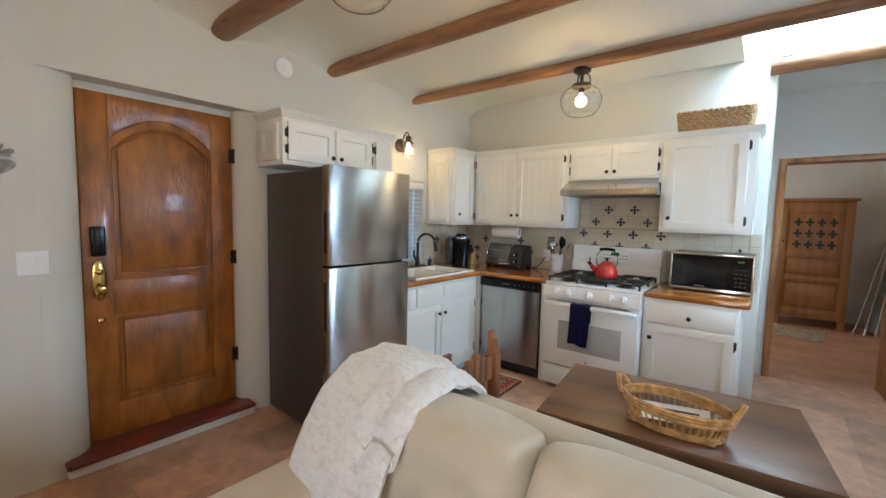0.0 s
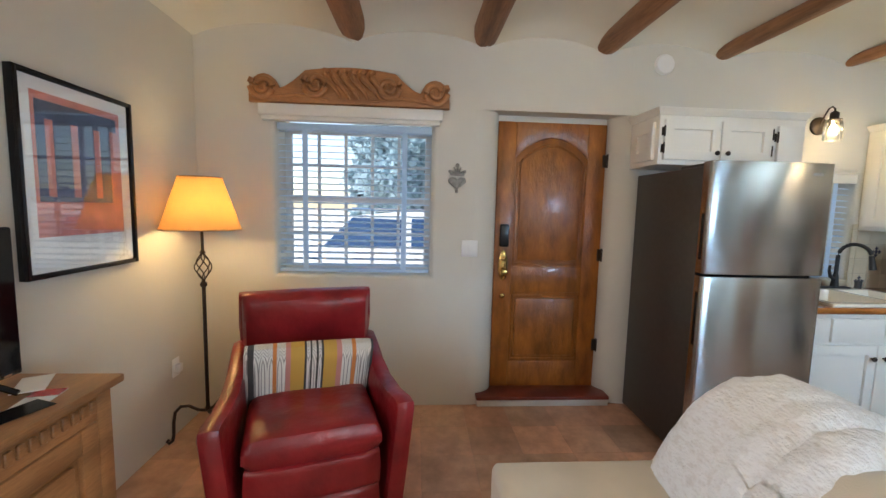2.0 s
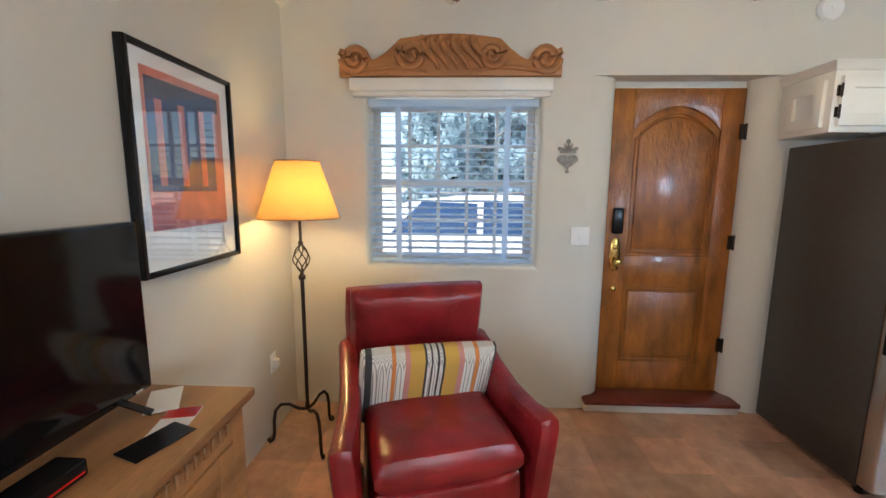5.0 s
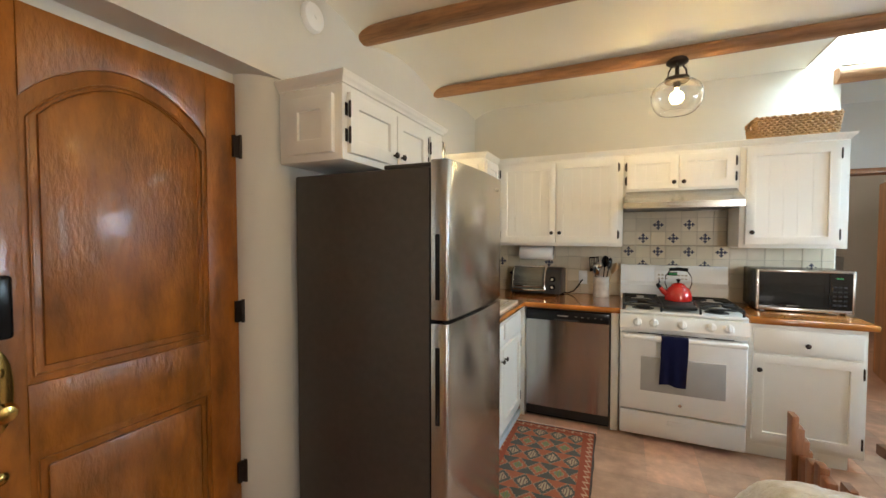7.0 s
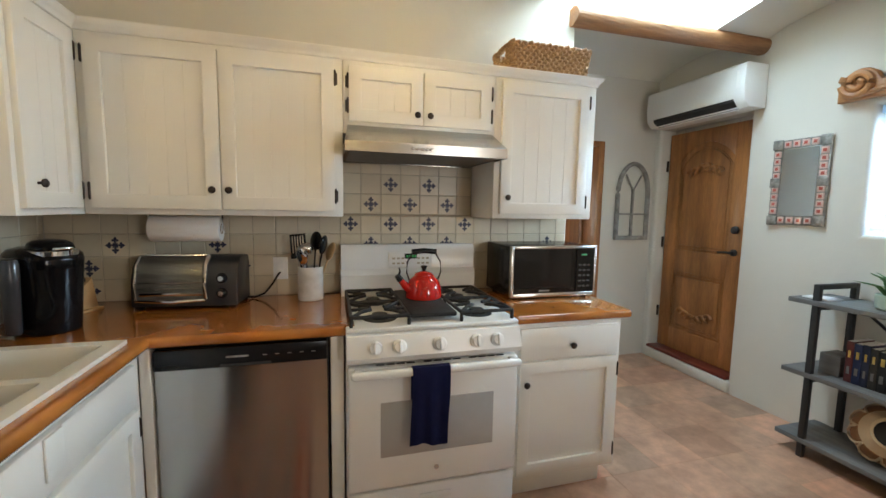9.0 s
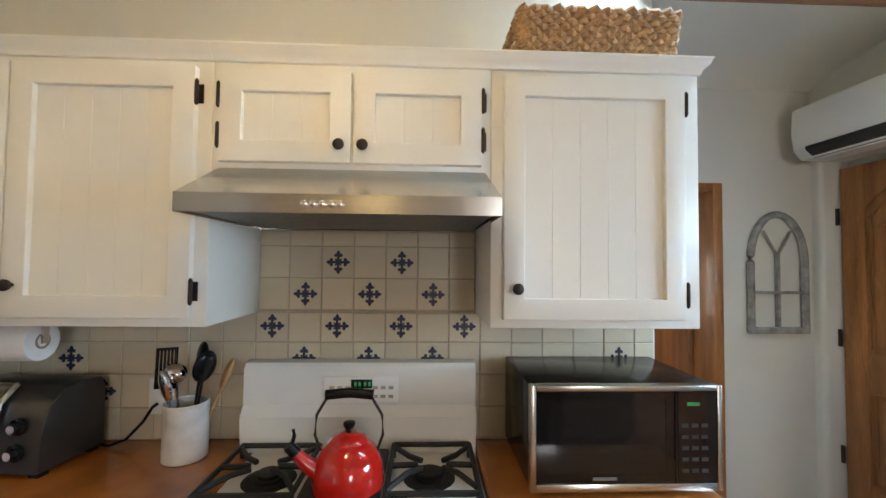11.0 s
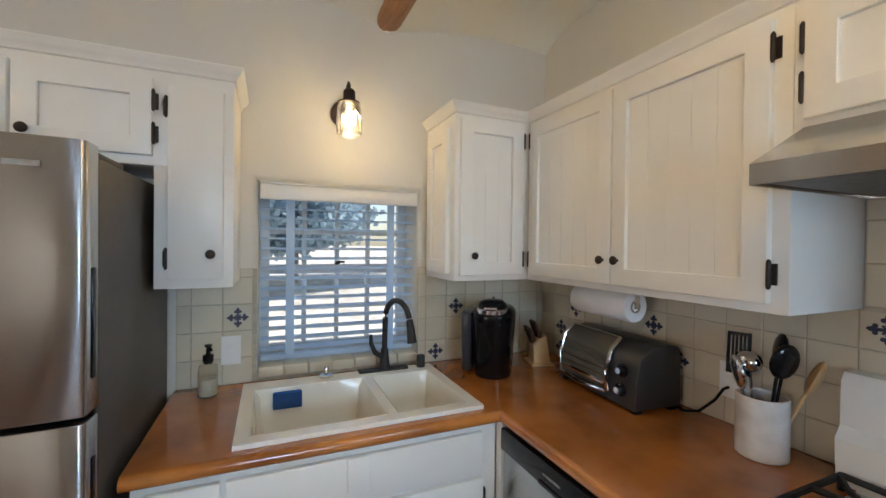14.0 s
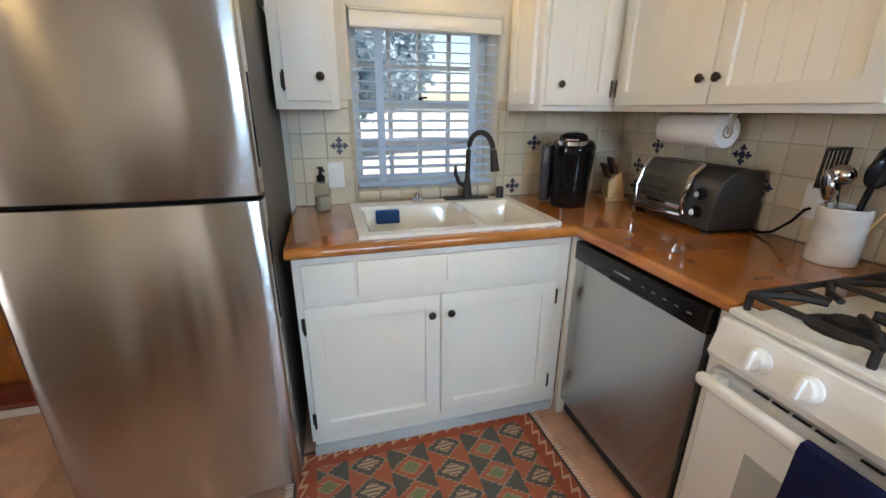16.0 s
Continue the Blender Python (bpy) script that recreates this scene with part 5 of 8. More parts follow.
LP = tagged(part("lumbar_pillow", cushion(0.42, 0.62, 0.13, seed=2, wr=0.006), woven("pillow_weave", ramp_stops, "Y", 0.63)), "woven lumbar pillow with mustard, white and black bands, on the armchair", "pillow")
LP.matrix_basis = pose(-1.62, 1.355, 0, 0, 0, 17) @ pose(-0.045, 0.0, 0.582, 0, -70, 0) @ pose(0, 0, 0, 0, 0, 2)

# floor lamp
LX, LY = -2.065, 0.63
FL = thing("floor_lamp", "dark iron floor lamp with a lit cream shade", "floor lamp", (LX, LY, 0))
p = bmesh.new()
lathe(p, [(0.013, 0.20), (0.014, 0.22), (0.010, 0.24), (0.0105, 0.95), (0.019, 0.96), (0.019, 0.975), (0.010, 0.985), (0.010, 1.0)], (LX, LY, 0), 14)
lathe(p, [(0.010, 1.145), (0.016, 1.155), (0.008, 1.17), (0.008, 1.30)], (LX, LY, 0), 14)
part("pole", p, IRON, FL)
for k in range(6):
    c = bmesh.new()
    pts = []
    for i in range(13):
        f = i / 12
        a = 2 * math.pi * k / 6 + 2.2 * f
        rr = 0.008 + 0.036 * math.sin(math.pi * f)
        pts.append((LX + rr * math.cos(a), LY + rr * math.sin(a), 1.0 + 0.145 * f))
    tube(c, pts, 0.0035, 6)
    part("cage_bar", c, IRON, FL, "twisted iron cage bar")
for k in range(3):
    a = radians(40 + 120 * k)
    c = bmesh.new()
    prof = [(0.01, 0.20), (0.05, 0.205), (0.10, 0.235), (0.145, 0.235), (0.175, 0.20), (0.185, 0.14), (0.187, 0.07), (0.195, 0.025), (0.215, 0.010), (0.225, 0.022), (0.215, 0.032)]
    tube(c, [(LX + r * math.cos(a), LY + r * math.sin(a), z) for r, z in prof], 0.009, 8)
    part("leg", c, IRON, FL)
sh = bmesh.new()
ra = [[sh.verts.new((LX + r * math.cos(2 * math.pi * i / 40), LY + r * math.sin(2 * math.pi * i / 40), z)) for i in range(40)] for r, z in ((0.208, 1.292), (0.112, 1.585))]
for i in range(40):
    sh.faces.new((ra[0][i], ra[0][(i + 1) % 40], ra[1][(i + 1) % 40], ra[1][i]))
part("shade", sh, SHADE, FL, "cream cloth shade, glowing")
for r, z in ((0.209, 1.292), (0.113, 1.585)):
    tr = bmesh.new()
    tube(tr, [(LX + r * math.cos(2 * math.pi * i / 40), LY + r * math.sin(2 * math.pi * i / 40), z) for i in range(41)], 0.0035, 5)
    part("shade_trim", tr, WICKER, FL, "brown shade trim")
bl = bmesh.new()
lathe(bl, [(0.008, 0), (0.014, 0.02), (0.018, 0.05), (0.012, 0.07), (0.002, 0.078)], (LX, LY, 1.36), 14)
part("bulb", bl, BULB, FL, "lit bulb")
spd = bmesh.new()
tube(spd, [(LX, LY, 1.29), (LX, LY, 1.362)], 0.007, 8)
part("lamp_holder", spd, BRASS, FL)

# picture
PF = thing("framed_picture", "framed abstract print with a white mat and black frame", "picture", (-1.54, 0.40, 1.13))
fx0, fx1, fz0, fz1 = -1.84, -1.236, 1.13, 1.922
f = bmesh.new()
for a in ((fx0, fx0 + 0.02, fz0, fz1), (fx1 - 0.02, fx1, fz0, fz1), (fx0 + 0.02, fx1 - 0.02, fz0, fz0 + 0.02), (fx0 + 0.02, fx1 - 0.02, fz1 - 0.02, fz1)):
    box(f, a[0], a[1], 0.393, 0.425, a[2], a[3], 0.002)
part("frame", f, BLACK, PF)
part("mat_board", nb(fx0 + 0.02, fx1 - 0.02, 0.393, 0.408, fz0 + 0.02, fz1 - 0.02), PAPER, PF, "white mat board")
part("print_ground", nb(fx0 + 0.075, fx1 - 0.075, 0.4085, 0.4095, fz0 + 0.16, fz1 - 0.07), mat("print_coral", (0.62, 0.20, 0.16), 0.6, var=0.2, scale=9), PF, "coral print")
part("print_sky", nb(fx0 + 0.14, fx1 - 0.09, 0.410, 0.411, fz0 + 0.30, fz1 - 0.10), mat("print_blue", (0.055, 0.07, 0.16), 0.6, var=0.4, scale=7), PF, "blue print field")
part("print_dark", nb(fx0 + 0.10, fx1 - 0.09, 0.4112, 0.412, fz1 - 0.16, fz1 - 0.10), mat("print_navy", (0.03, 0.05, 0.12), 0.6, var=0.3, scale=7), PF)
for i in range(3):
    part("print_bar", nb(fx0 + 0.20 + i * 0.12, fx0 + 0.235 + i * 0.12, 0.4112, 0.4118, fz0 + 0.32, fz1 - 0.17), bpy.data.materials["print_coral"], PF, "red upright bar")
g = part("glazing", nb(fx0 + 0.02, fx1 - 0.02, 0.416, 0.418, fz0 + 0.02, fz1 - 0.02), glass("picture_glass", ior=1.6), PF, "clear picture glass")
g.visible_shadow = False

# console
CN = thing("console_cabinet", "carved wooden console cabinet with a dentil edge", "cabinet", (-0.3, 0.65, 0))
cx0, cx1, cy0, cy1 = -1.035, 0.45, 0.43, 0.84
part("top", nb(cx0 - 0.035, cx1 + 0.035, cy0 - 0.01, cy1 + 0.028, 0.822, 0.85, 0.006), CONSW, CN)
part("body", nb(cx0 + 0.01, cx1 - 0.01, cy0, cy1 - 0.012, 0.14, 0.822), CONSW, CN)
for x in (cx0, cx1 - 0.06):
    for y in (cy0, cy1 - 0.055):
        part("post", nb(x, x + 0.06, y, y + 0.06, 0, 0.8215, 0.004), CONSW, CN)
dt_ = bmesh.new()
box(dt_, cx0 + 0.06, cx1 - 0.06, cy1 - 0.012, cy1 + 0.004, 0.735, 0.8215)
for i in range(40):
    x = cx0 + 0.075 + i * (cx1 - cx0 - 0.15) / 40
    box(dt_, x, x + 0.020, cy1 + 0.003, cy1 + 0.014, 0.765, 0.805, 0.003, 1)
part("dentil_band", dt_, CONSW, CN, "carved dentil band")
part("bottom_rail", nb(cx0 + 0.06, cx1 - 0.06, cy1 - 0.012, cy1 + 0.004, 0.14, 0.21, 0.004), CONSW, CN)
dx = (cx1 - cx0 - 0.12) / 3
for i in range(3):
    xa = cx0 + 0.06 + i * dx
    pn = bmesh.new()
    box(pn, xa + 0.09, xa + dx - 0.09, cy1 - 0.014, cy1 + 0.004, 0.305, 0.635, 0.012)
    dd = part("door", pn, CONSW, CN)
    for a, nm in (((xa + 0.004, xa + 0.07, 0.215, 0.73), "stile"), ((xa + dx - 0.07, xa + dx - 0.004, 0.215, 0.73), "stile"),
                  ((xa + 0.0702, xa + dx - 0.0702, 0.215, 0.285), "rail"), ((xa + 0.0702, xa + dx - 0.0702, 0.655, 0.73), "rail")):
        part(nm, nb(a[0], a[1], cy1 - 0.012, cy1 + 0.008, a[2], a[3], 0.004), CONSW, dd)
    xm, zm = xa + dx / 2, 0.47
    for k in range(10):
        a = 2 * math.pi * k / 10
        cv = bmesh.new()
        tube(cv, [(xm + 0.02 * math.cos(a), cy1 + 0.005, zm + 0.02 * math.sin(a)), (xm + 0.07 * math.cos(a + 0.3), cy1 + 0.009, zm + 0.07 * math.sin(a + 0.3)), (xm + 0.10 * math.cos(a + 0.1), cy1 + 0.005, zm + 0.10 * math.sin(a + 0.1))], 0.013, 6, 0.004)
        part("carved_petal", cv, CONSW, dd)
    if i == 1:
        continue
    rp = bmesh.new()
    xr = xa + dx - 0.035 if i == 0 else xa + 0.035
    box(rp, xr - 0.018, xr + 0.018, cy1 + 0.008, cy1 + 0.012, 0.545, 0.60, 0.002)
    tube(rp, [(xr + 0.020 * math.cos(2 * math.pi * q / 14), cy1 + 0.018, 0.555 + 0.026 * math.sin(2 * math.pi * q / 14)) for q in range(15)], 0.004, 6)
    part("ring_pull", rp, IRON, dd, "dark iron ring pull")

# television and things on the console
TV = thing("television", "flat black television on two feet, switched off", "television", (-0.57, 0.60, 0.85))
part("housing", nb(-0.992, -0.155, 0.575, 0.612, 0.885, 1.352, 0.006), BLACK, TV)
part("screen", nb(-0.984, -0.163, 0.6105, 0.614, 0.902, 1.344), SCREEN, TV, "glossy black screen")
for x in (-0.88, -0.27):
    f = bmesh.new()
    tube(f, [(x, 0.60, 0.90), (x - 0.02, 0.68, 0.858)], 0.009, 6)
    tube(f, [(x, 0.60, 0.90), (x - 0.02, 0.51, 0.858)], 0.009, 6)
    part("foot", f, BLACK, TV)
part("badge", nb(-0.955, -0.93, 0.612, 0.6145, 0.890, 0.897), CHROME, TV)
SB = thing("soundbar", "slim black disc player beside the television", "player", (-0.51, 0.675, 0.85), -2, local=True)
part("case", nb(-0.17, 0.17, -0.035, 0.035, 0.002, 0.04, 0.006), BLACK, SB)
part("front_line", nb(-0.16, 0.16, 0.0345, 0.0365, 0.012, 0.016), RED, SB)
RM = thing("remote_control", "black television remote control on the console", "remote", (-0.27, 0.735, 0.85), 14, local=True)
part("case", nb(-0.09, 0.09, -0.024, 0.024, 0.0, 0.02, 0.006), BLACK, RM)
part("base_shell", nb(-0.088, 0.088, -0.0245, 0.0245, 0.001, 0.007, 0.003), RED, RM, "dark red underside")
for i in range(8):
    for j in range(3):
        part("button", nb(-0.080 + i * 0.020, -0.067 + i * 0.020, -0.016 + j * 0.012, -0.008 + j * 0.012, 0.02, 0.0225), MATTE, RM)
for i, (x, y, r, m_, l_) in enumerate(((-0.87, 0.76, 12, PAPER, "white card lying on the console"), (-0.79, 0.775, -20, BLACK, "black folder lying on the console"), (-0.97, 0.66, 30, PAPER, "white leaflet lying on the console"))):
    cd = thing("card", l_, "card", (x, y, 0.8505 + 0.002 * i), r, group="papers on the console", local=True)
    part("sheet", nb(-0.07, 0.07, -0.04, 0.04, 0, 0.002), m_, cd)
    if i == 0:
        part("printed_stripe", nb(-0.07, -0.02, -0.04, 0.04, 0.002, 0.0028), RED, cd, "red printed stripe")
CB = bmesh.new()
tube(CB, [(-0.12, 0.55, 0.87), (-0.05, 0.50, 0.93), (0.0, 0.46, 0.88), (0.05, 0.45, 0.857)], 0.004, 6)
tube(CB, [(-0.12, 0.55, 0.95), (-0.03, 0.47, 0.92), (0.03, 0.46, 0.86), (0.1, 0.45, 0.857)], 0.004, 6)
tagged(part("tv_cable", CB, BLACK), "black cables behind the television", "cable")


# carved window headers
def header(name, label, y0, y1, z0, z1, x, f):
    """A scrolled wooden header board: round volutes at the ends, a swelling middle with carved flutes."""
    T = thing(name, label, "carved header", (x, (y0 + y1) / 2, z0))
    w, h = y1 - y0, z1 - z0
    o = [(0.0, 0.02), (1.0, 0.02)]
    top = []
    for i in range(41):
        u = i / 40
        c = abs(u - 0.5) * 2
        if c > 0.70:
            v = 0.40 + 0.36 * math.sin(math.pi * (c - 0.70) / 0.30) ** 0.6
        elif c > 0.45:
            q = (c - 0.45) / 0.25
            v = 0.88 * (1 - q) ** 1.2 + 0.40 * q
        else:
            v = 0.88 + 0.11 * math.cos(c / 0.45 * math.pi / 2)
        top.append((1 - u, v if 0 < i < 40 else 0.25))
    outl = [(y0 + u * w, z0 + v * h) for u, v in o + top]
    m = Matrix(((0, f, 0, x), (1, 0, 0, 0), (0, 0, 1, 0), (0, 0, 0, 1)))
    part("board", extrude_outline(bmesh.new(), outl, 0.055, m, 0.012), CARVE, T)
    xf = x + f * 0.055

    def spiral(cy, cz, r, turn, s):
        bm = bmesh.new()
        pts = []
        for i in range(int(18 * turn) + 1):
            a = 2 * math.pi * i / 18
            rr = r * (1 - i / (18 * turn) * 0.85)
            pts.append((xf + f * (0.004 + 0.012 * i / (18 * turn)), cy + s * rr * math.cos(a + 2.5), cz + rr * math.sin(a + 2.5)))
        tube(bm, pts, 0.023, 8, 0.015)
        part("volute", bm, CARVE, T, "carved spiral volute")
    spiral(y0 + 0.075 * w, z0 + 0.40 * h, 0.34 * h, 1.8, 1)
    spiral(y1 - 0.075 * w, z0 + 0.40 * h, 0.34 * h, 1.8, -1)
    spiral(y0 + 0.33 * w, z0 + 0.50 * h, 0.34 * h, 1.8, 1)
    spiral(y1 - 0.31 * w, z0 + 0.48 * h, 0.30 * h, 1.8, -1)
    for k in range(6):
        bm = bmesh.new()
        yy = y0 + w * (0.41 + 0.042 * k)
        tube(bm, [(xf + f * (0.002 + 0.008 * math.sin(math.pi * q / 10)), yy - 0.035 + 0.004 * k + 0.09 * (q / 10) ** 1.6 * (1 if k < 4 else 1.25) - 0.012 * math.sin(2 * math.pi * q / 10), z0 + (0.90 - 0.74 * q / 10) * h) for q in range(11)], 0.025, 8, 0.010)
        part("flute", bm, CARVE, T, "carved flute")
    for s in (-1, 1):
        bm = bmesh.new()
        ym = (y0 + y1) / 2
        tube(bm, [(xf + f * 0.004, ym + s * w * q, z0 + h * v) for q, v in ((0.46, 0.12), (0.36, 0.16), (0.27, 0.22), (0.20, 0.20), (0.10, 0.12))], 0.016, 8, 0.008)
        part("leaf_line", bm, CARVE, T, "carved leaf line")
    return T


header("window_header", "scroll-carved pine header board over the window", 0.755, 2.072, 2.105, 2.352, -2.497, 1)
header("window_header", "scroll-carved wooden header board over the window", 4.0, 5.345, 2.06, 2.30, 1.787, -1)
V1 = thing("blind_valance", "white painted valance box under the carved header", "valance", (-2.46, 1.42, 2.0))
part("board", nb(-2.497, -2.445, 0.812, 2.028, 2.03, 2.104, 0.006), WHITE, V1)
part("lip", nb(-2.497, -2.455, 0.83, 2.01, 2.0, 2.03, 0.004), WHITE, V1)
V2 = thing("blind_valance", "white wooden valance at the top of the sink window", "valance", (-2.5, 4.78, 1.70))
part("board", nb(-2.52, -2.493, 4.42, 5.135, 1.70, 1.768, 0.006), WHITE, V2)
part("lip", nb(-2.525, -2.488, 4.42, 5.135, 1.768, 1.774, 0.002), WHITE, V2)

# wall ornament, switch, alarm, outlet
OR = thing("wall_ornament", "pewter heart-shaped wall ornament beside the door", "ornament", (-2.5, 2.14, 1.56))
o = []
for i in range(28):
    a = 2 * math.pi * i / 28
    o.append((0.064 * math.sin(a) ** 3, 0.05 * (0.8125 * math.cos(a) - 0.3125 * math.cos(2 * a) - 0.125 * math.cos(3 * a) - 0.0625 * math.cos(4 * a)) - 0.03))
m = Matrix(((0, 1, 0, -2.497), (1, 0, 0, 2.14), (0, 0, 1, 1.655), (0, 0, 0, 1)))
part("heart", extrude_outline(bmesh.new(), o, 0.018, m, 0.006), SILVER, OR)
fl = bmesh.new()
for k in range(5):
    a = radians(30 + 30 * k)
    tube(fl, [(-2.485, 2.14 + 0.012 * math.cos(a), 1.675 + 0.012 * math.sin(a)), (-2.482, 2.14 + 0.05 * math.cos(a), 1.675 + 0.062 * math.sin(a))], 0.010, 6, 0.004)
part("flames", fl, SILVER, OR)
for y_, z_, r_ in ((2.14, 1.742, 0.014), (2.14 - 0.052, 1.700, 0.011), (2.14 + 0.052, 1.700, 0.011), (2.14, 1.563, 0.012)):
    bs = bmesh.new()
    lathe(bs, [(r_ * 0.6, 0), (r_, 0.006), (r_ * 0.7, 0.013), (0.001, 0.015)], seg=12, m=Matrix.Translation((-2.494, y_, z_)) @ pose(0, 0, 0, 0, 90, 0))
    part("boss", bs, SILVER, OR)
part("crown_band", nb(-2.497, -2.480, 2.14 - 0.05, 2.14 + 0.05, 1.672, 1.690, 0.004), SILVER, OR)
sw = bmesh.new()
for s in (-1, 1):
    tube(sw, [(-2.479, 2.14 + s * 0.01, 1.60), (-2.476, 2.14 + s * 0.035, 1.63), (-2.477, 2.14 + s * 0.025, 1.655), (-2.478, 2.14 + s * 0.012, 1.64)], 0.005, 6)
lathe(sw, [(0.012, 0), (0.008, 0.006)], seg=12, m=Matrix.Translation((-2.482, 2.14, 1.625)) @ pose(0, 0, 0, 0, 90, 0))
part("relief", sw, SILVER, OR)
SWT = thing("light_switch", "white light switch plate with one rocker", "switch", (-2.5, 2.243, 1.11))
part("plate", nb(-2.498, -2.490, 2.185, 2.30, 1.105, 1.222, 0.003), PAPER, SWT)
part("rocker_frame", wall_mesh("x", -2.4885, -0.002, 2.222, 2.262, 1.125, 1.200, [(2.2275, 2.2565, 1.1305, 1.1945)], 0), PAPER, SWT)
part("rocker", nb(-2.4905, -2.486, 2.229, 2.255, 1.132, 1.193, 0.002), PAPER, SWT)
SM = thing("smoke_alarm", "round white smoke alarm on the wall", "smoke alarm", (-2.5, 3.575, 2.42))
s_ = bmesh.new()
lathe(s_, [(0.07, 0.0), (0.07, 0.012), (0.062, 0.026), (0.03, 0.032), (0.002, 0.033)], seg=28, m=Matrix.Translation((-2.498, 3.575, 2.482)) @ pose(0, 0, 0, 0, 90, 0))
part("cover", s_, PAPER, SM)
s_ = bmesh.new()
lathe(s_, [(0.012, 0.0), (0.012, 0.004), (0.002, 0.005)], seg=14, m=Matrix.Translation((-2.4655, 3.575, 2.482)) @ pose(0, 0, 0, 0, 90, 0))
part("test_button", s_, PAPER, SM)
OU = thing("wall_outlet", "white wall outlet with a plug-in", "outlet", (-2.16, 0.39, 0.38))
part("plate", nb(-2.20, -2.13, 0.393, 0.399, 0.37, 0.485, 0.002), PAPER, OU)
part("plug", nb(-2.185, -2.145, 0.399, 0.43, 0.40, 0.45, 0.006), PAPER, OU)

# ---- kitchen things ----


def semi_flush(at, group):
    x, y, zb = at
    T = thing("ceiling_lamp", "lit ceiling lamp with a clear glass bowl and bronze fittings", "ceiling lamp", (x, y, zb), group=group)
    b = bmesh.new()
    lathe(b, [(0.062, 0.01), (0.062, -0.012), (0.045, -0.025), (0.012, -0.03), (0.012, -0.10)], at, 24)
    part("base", b, IRON, T)
    for k in range(3):
        a = 2 * math.pi * k / 3 + 0.4
        s = bmesh.new()
        tube(s, [(x + r * math.cos(a), y + r * math.sin(a), zb + z) for r, z in ((0.03, -0.02), (0.055, -0.05), (0.06, -0.085), (0.052, -0.115))], 0.005, 7)
        part("strut", s, IRON, T)
    c = bmesh.new()
    lathe(c, [(0.068, -0.105), (0.072, -0.118), (0.066, -0.128)], at, 24)
    part("collar", c, IRON, T)
    g = bmesh.new()
    prof = [(0.066, -0.118), (0.078, -0.124), (0.110, -0.140), (0.137, -0.170), (0.148, -0.207), (0.144, -0.250), (0.126, -0.290), (0.104, -0.316), (0.096, -0.321)]
    rings = [[g.verts.new((x + r * math.cos(2 * math.pi * i / 36), y + r * math.sin(2 * math.pi * i / 36), zb + z)) for i in range(36)] for r, z in prof]
    for p_, q_ in zip(rings, rings[1:]):
        for i in range(36):
            g.faces.new((p_[i], q_[i], q_[(i + 1) % 36], p_[(i + 1) % 36]))
    bmesh.ops.recalc_face_normals(g, faces=g.faces)
    bmesh.ops.solidify(g, geom=g.faces[:], thickness=0.003)
    gl = part("glass_bowl", g, GLASS, T, "clear glass bowl")
    gl.visible_shadow = False
    s = bmesh.new()
    lathe(s, [(0.016, -0.10), (0.02, -0.115), (0.02, -0.155), (0.015, -0.165)], at, 14)
    part("socket", s, IRON, T)
    bl = bmesh.new()
    lathe(bl, [(0.009, -0.165), (0.012, -0.19), (0.019, -0.225), (0.017, -0.245), (0.008, -0.26), (0.001, -0.262)], at, 16)
    part("bulb", bl, BULB, T, "lit clear bulb")


semi_flush((-0.83, 4.985, 2.535), "ceiling lamps")
semi_flush((LAMP2[0], LAMP2[1], 2.58), "ceiling lamps")

SC = thing("wall_sconce", "lit bronze wall sconce with a clear glass cylinder", "wall lamp", (-2.5, 4.775, 2.1))
s = bmesh.new()
lathe(s, [(0.064, 0), (0.064, 0.012), (0.054, 0.018), (0.004, 0.02)], seg=28, m=Matrix.Translation((-2.498, 4.775, 2.105)) @ pose(0, 0, 0, 0, 90, 0))
part("wall_plate", s, IRON, SC)
s = bmesh.new()
tube(s, [(-2.48, 4.775, 2.12), (-2.455, 4.775, 2.17), (-2.43, 4.775, 2.215), (-2.405, 4.775, 2.222), (-2.385, 4.775, 2.205), (-2.385, 4.775, 2.16)], 0.006, 8)
part("arm", s, IRON, SC)
s = bmesh.new()
lathe(s, [(0.018, 0.05), (0.026, 0.04), (0.026, 0.0), (0.046, -0.006), (0.046, -0.012)], (-2.385, 4.775, 2.135), 18)
part("socket", s, IRON, SC)
g = bmesh.new()
rings = [[g.verts.new((-2.385 + r * math.cos(2 * math.pi * i / 28), 4.775 + r * math.sin(2 * math.pi * i / 28), z)) for i in range(28)] for r, z in ((0.040, 2.124), (0.050, 2.105), (0.054, 2.07), (0.055, 2.0), (0.050, 1.985))]
for p_, q_ in zip(rings, rings[1:]):
    for i in range(28):
        g.faces.new((p_[i], q_[i], q_[(i + 1) % 28], p_[(i + 1) % 28]))
bmesh.ops.solidify(g, geom=g.faces[:], thickness=0.0025)
gl = part("glass_cylinder", g, GLASS, SC, "clear glass cylinder")
gl.visible_shadow = False
s = bmesh.new()
lathe(s, [(0.009, 2.13), (0.012, 2.105), (0.019, 2.07), (0.017, 2.05), (0.007, 2.036), (0.001, 2.034)], (-2.385, 4.775, 0), 16)
part("bulb", s, BULB, SC, "lit bulb")

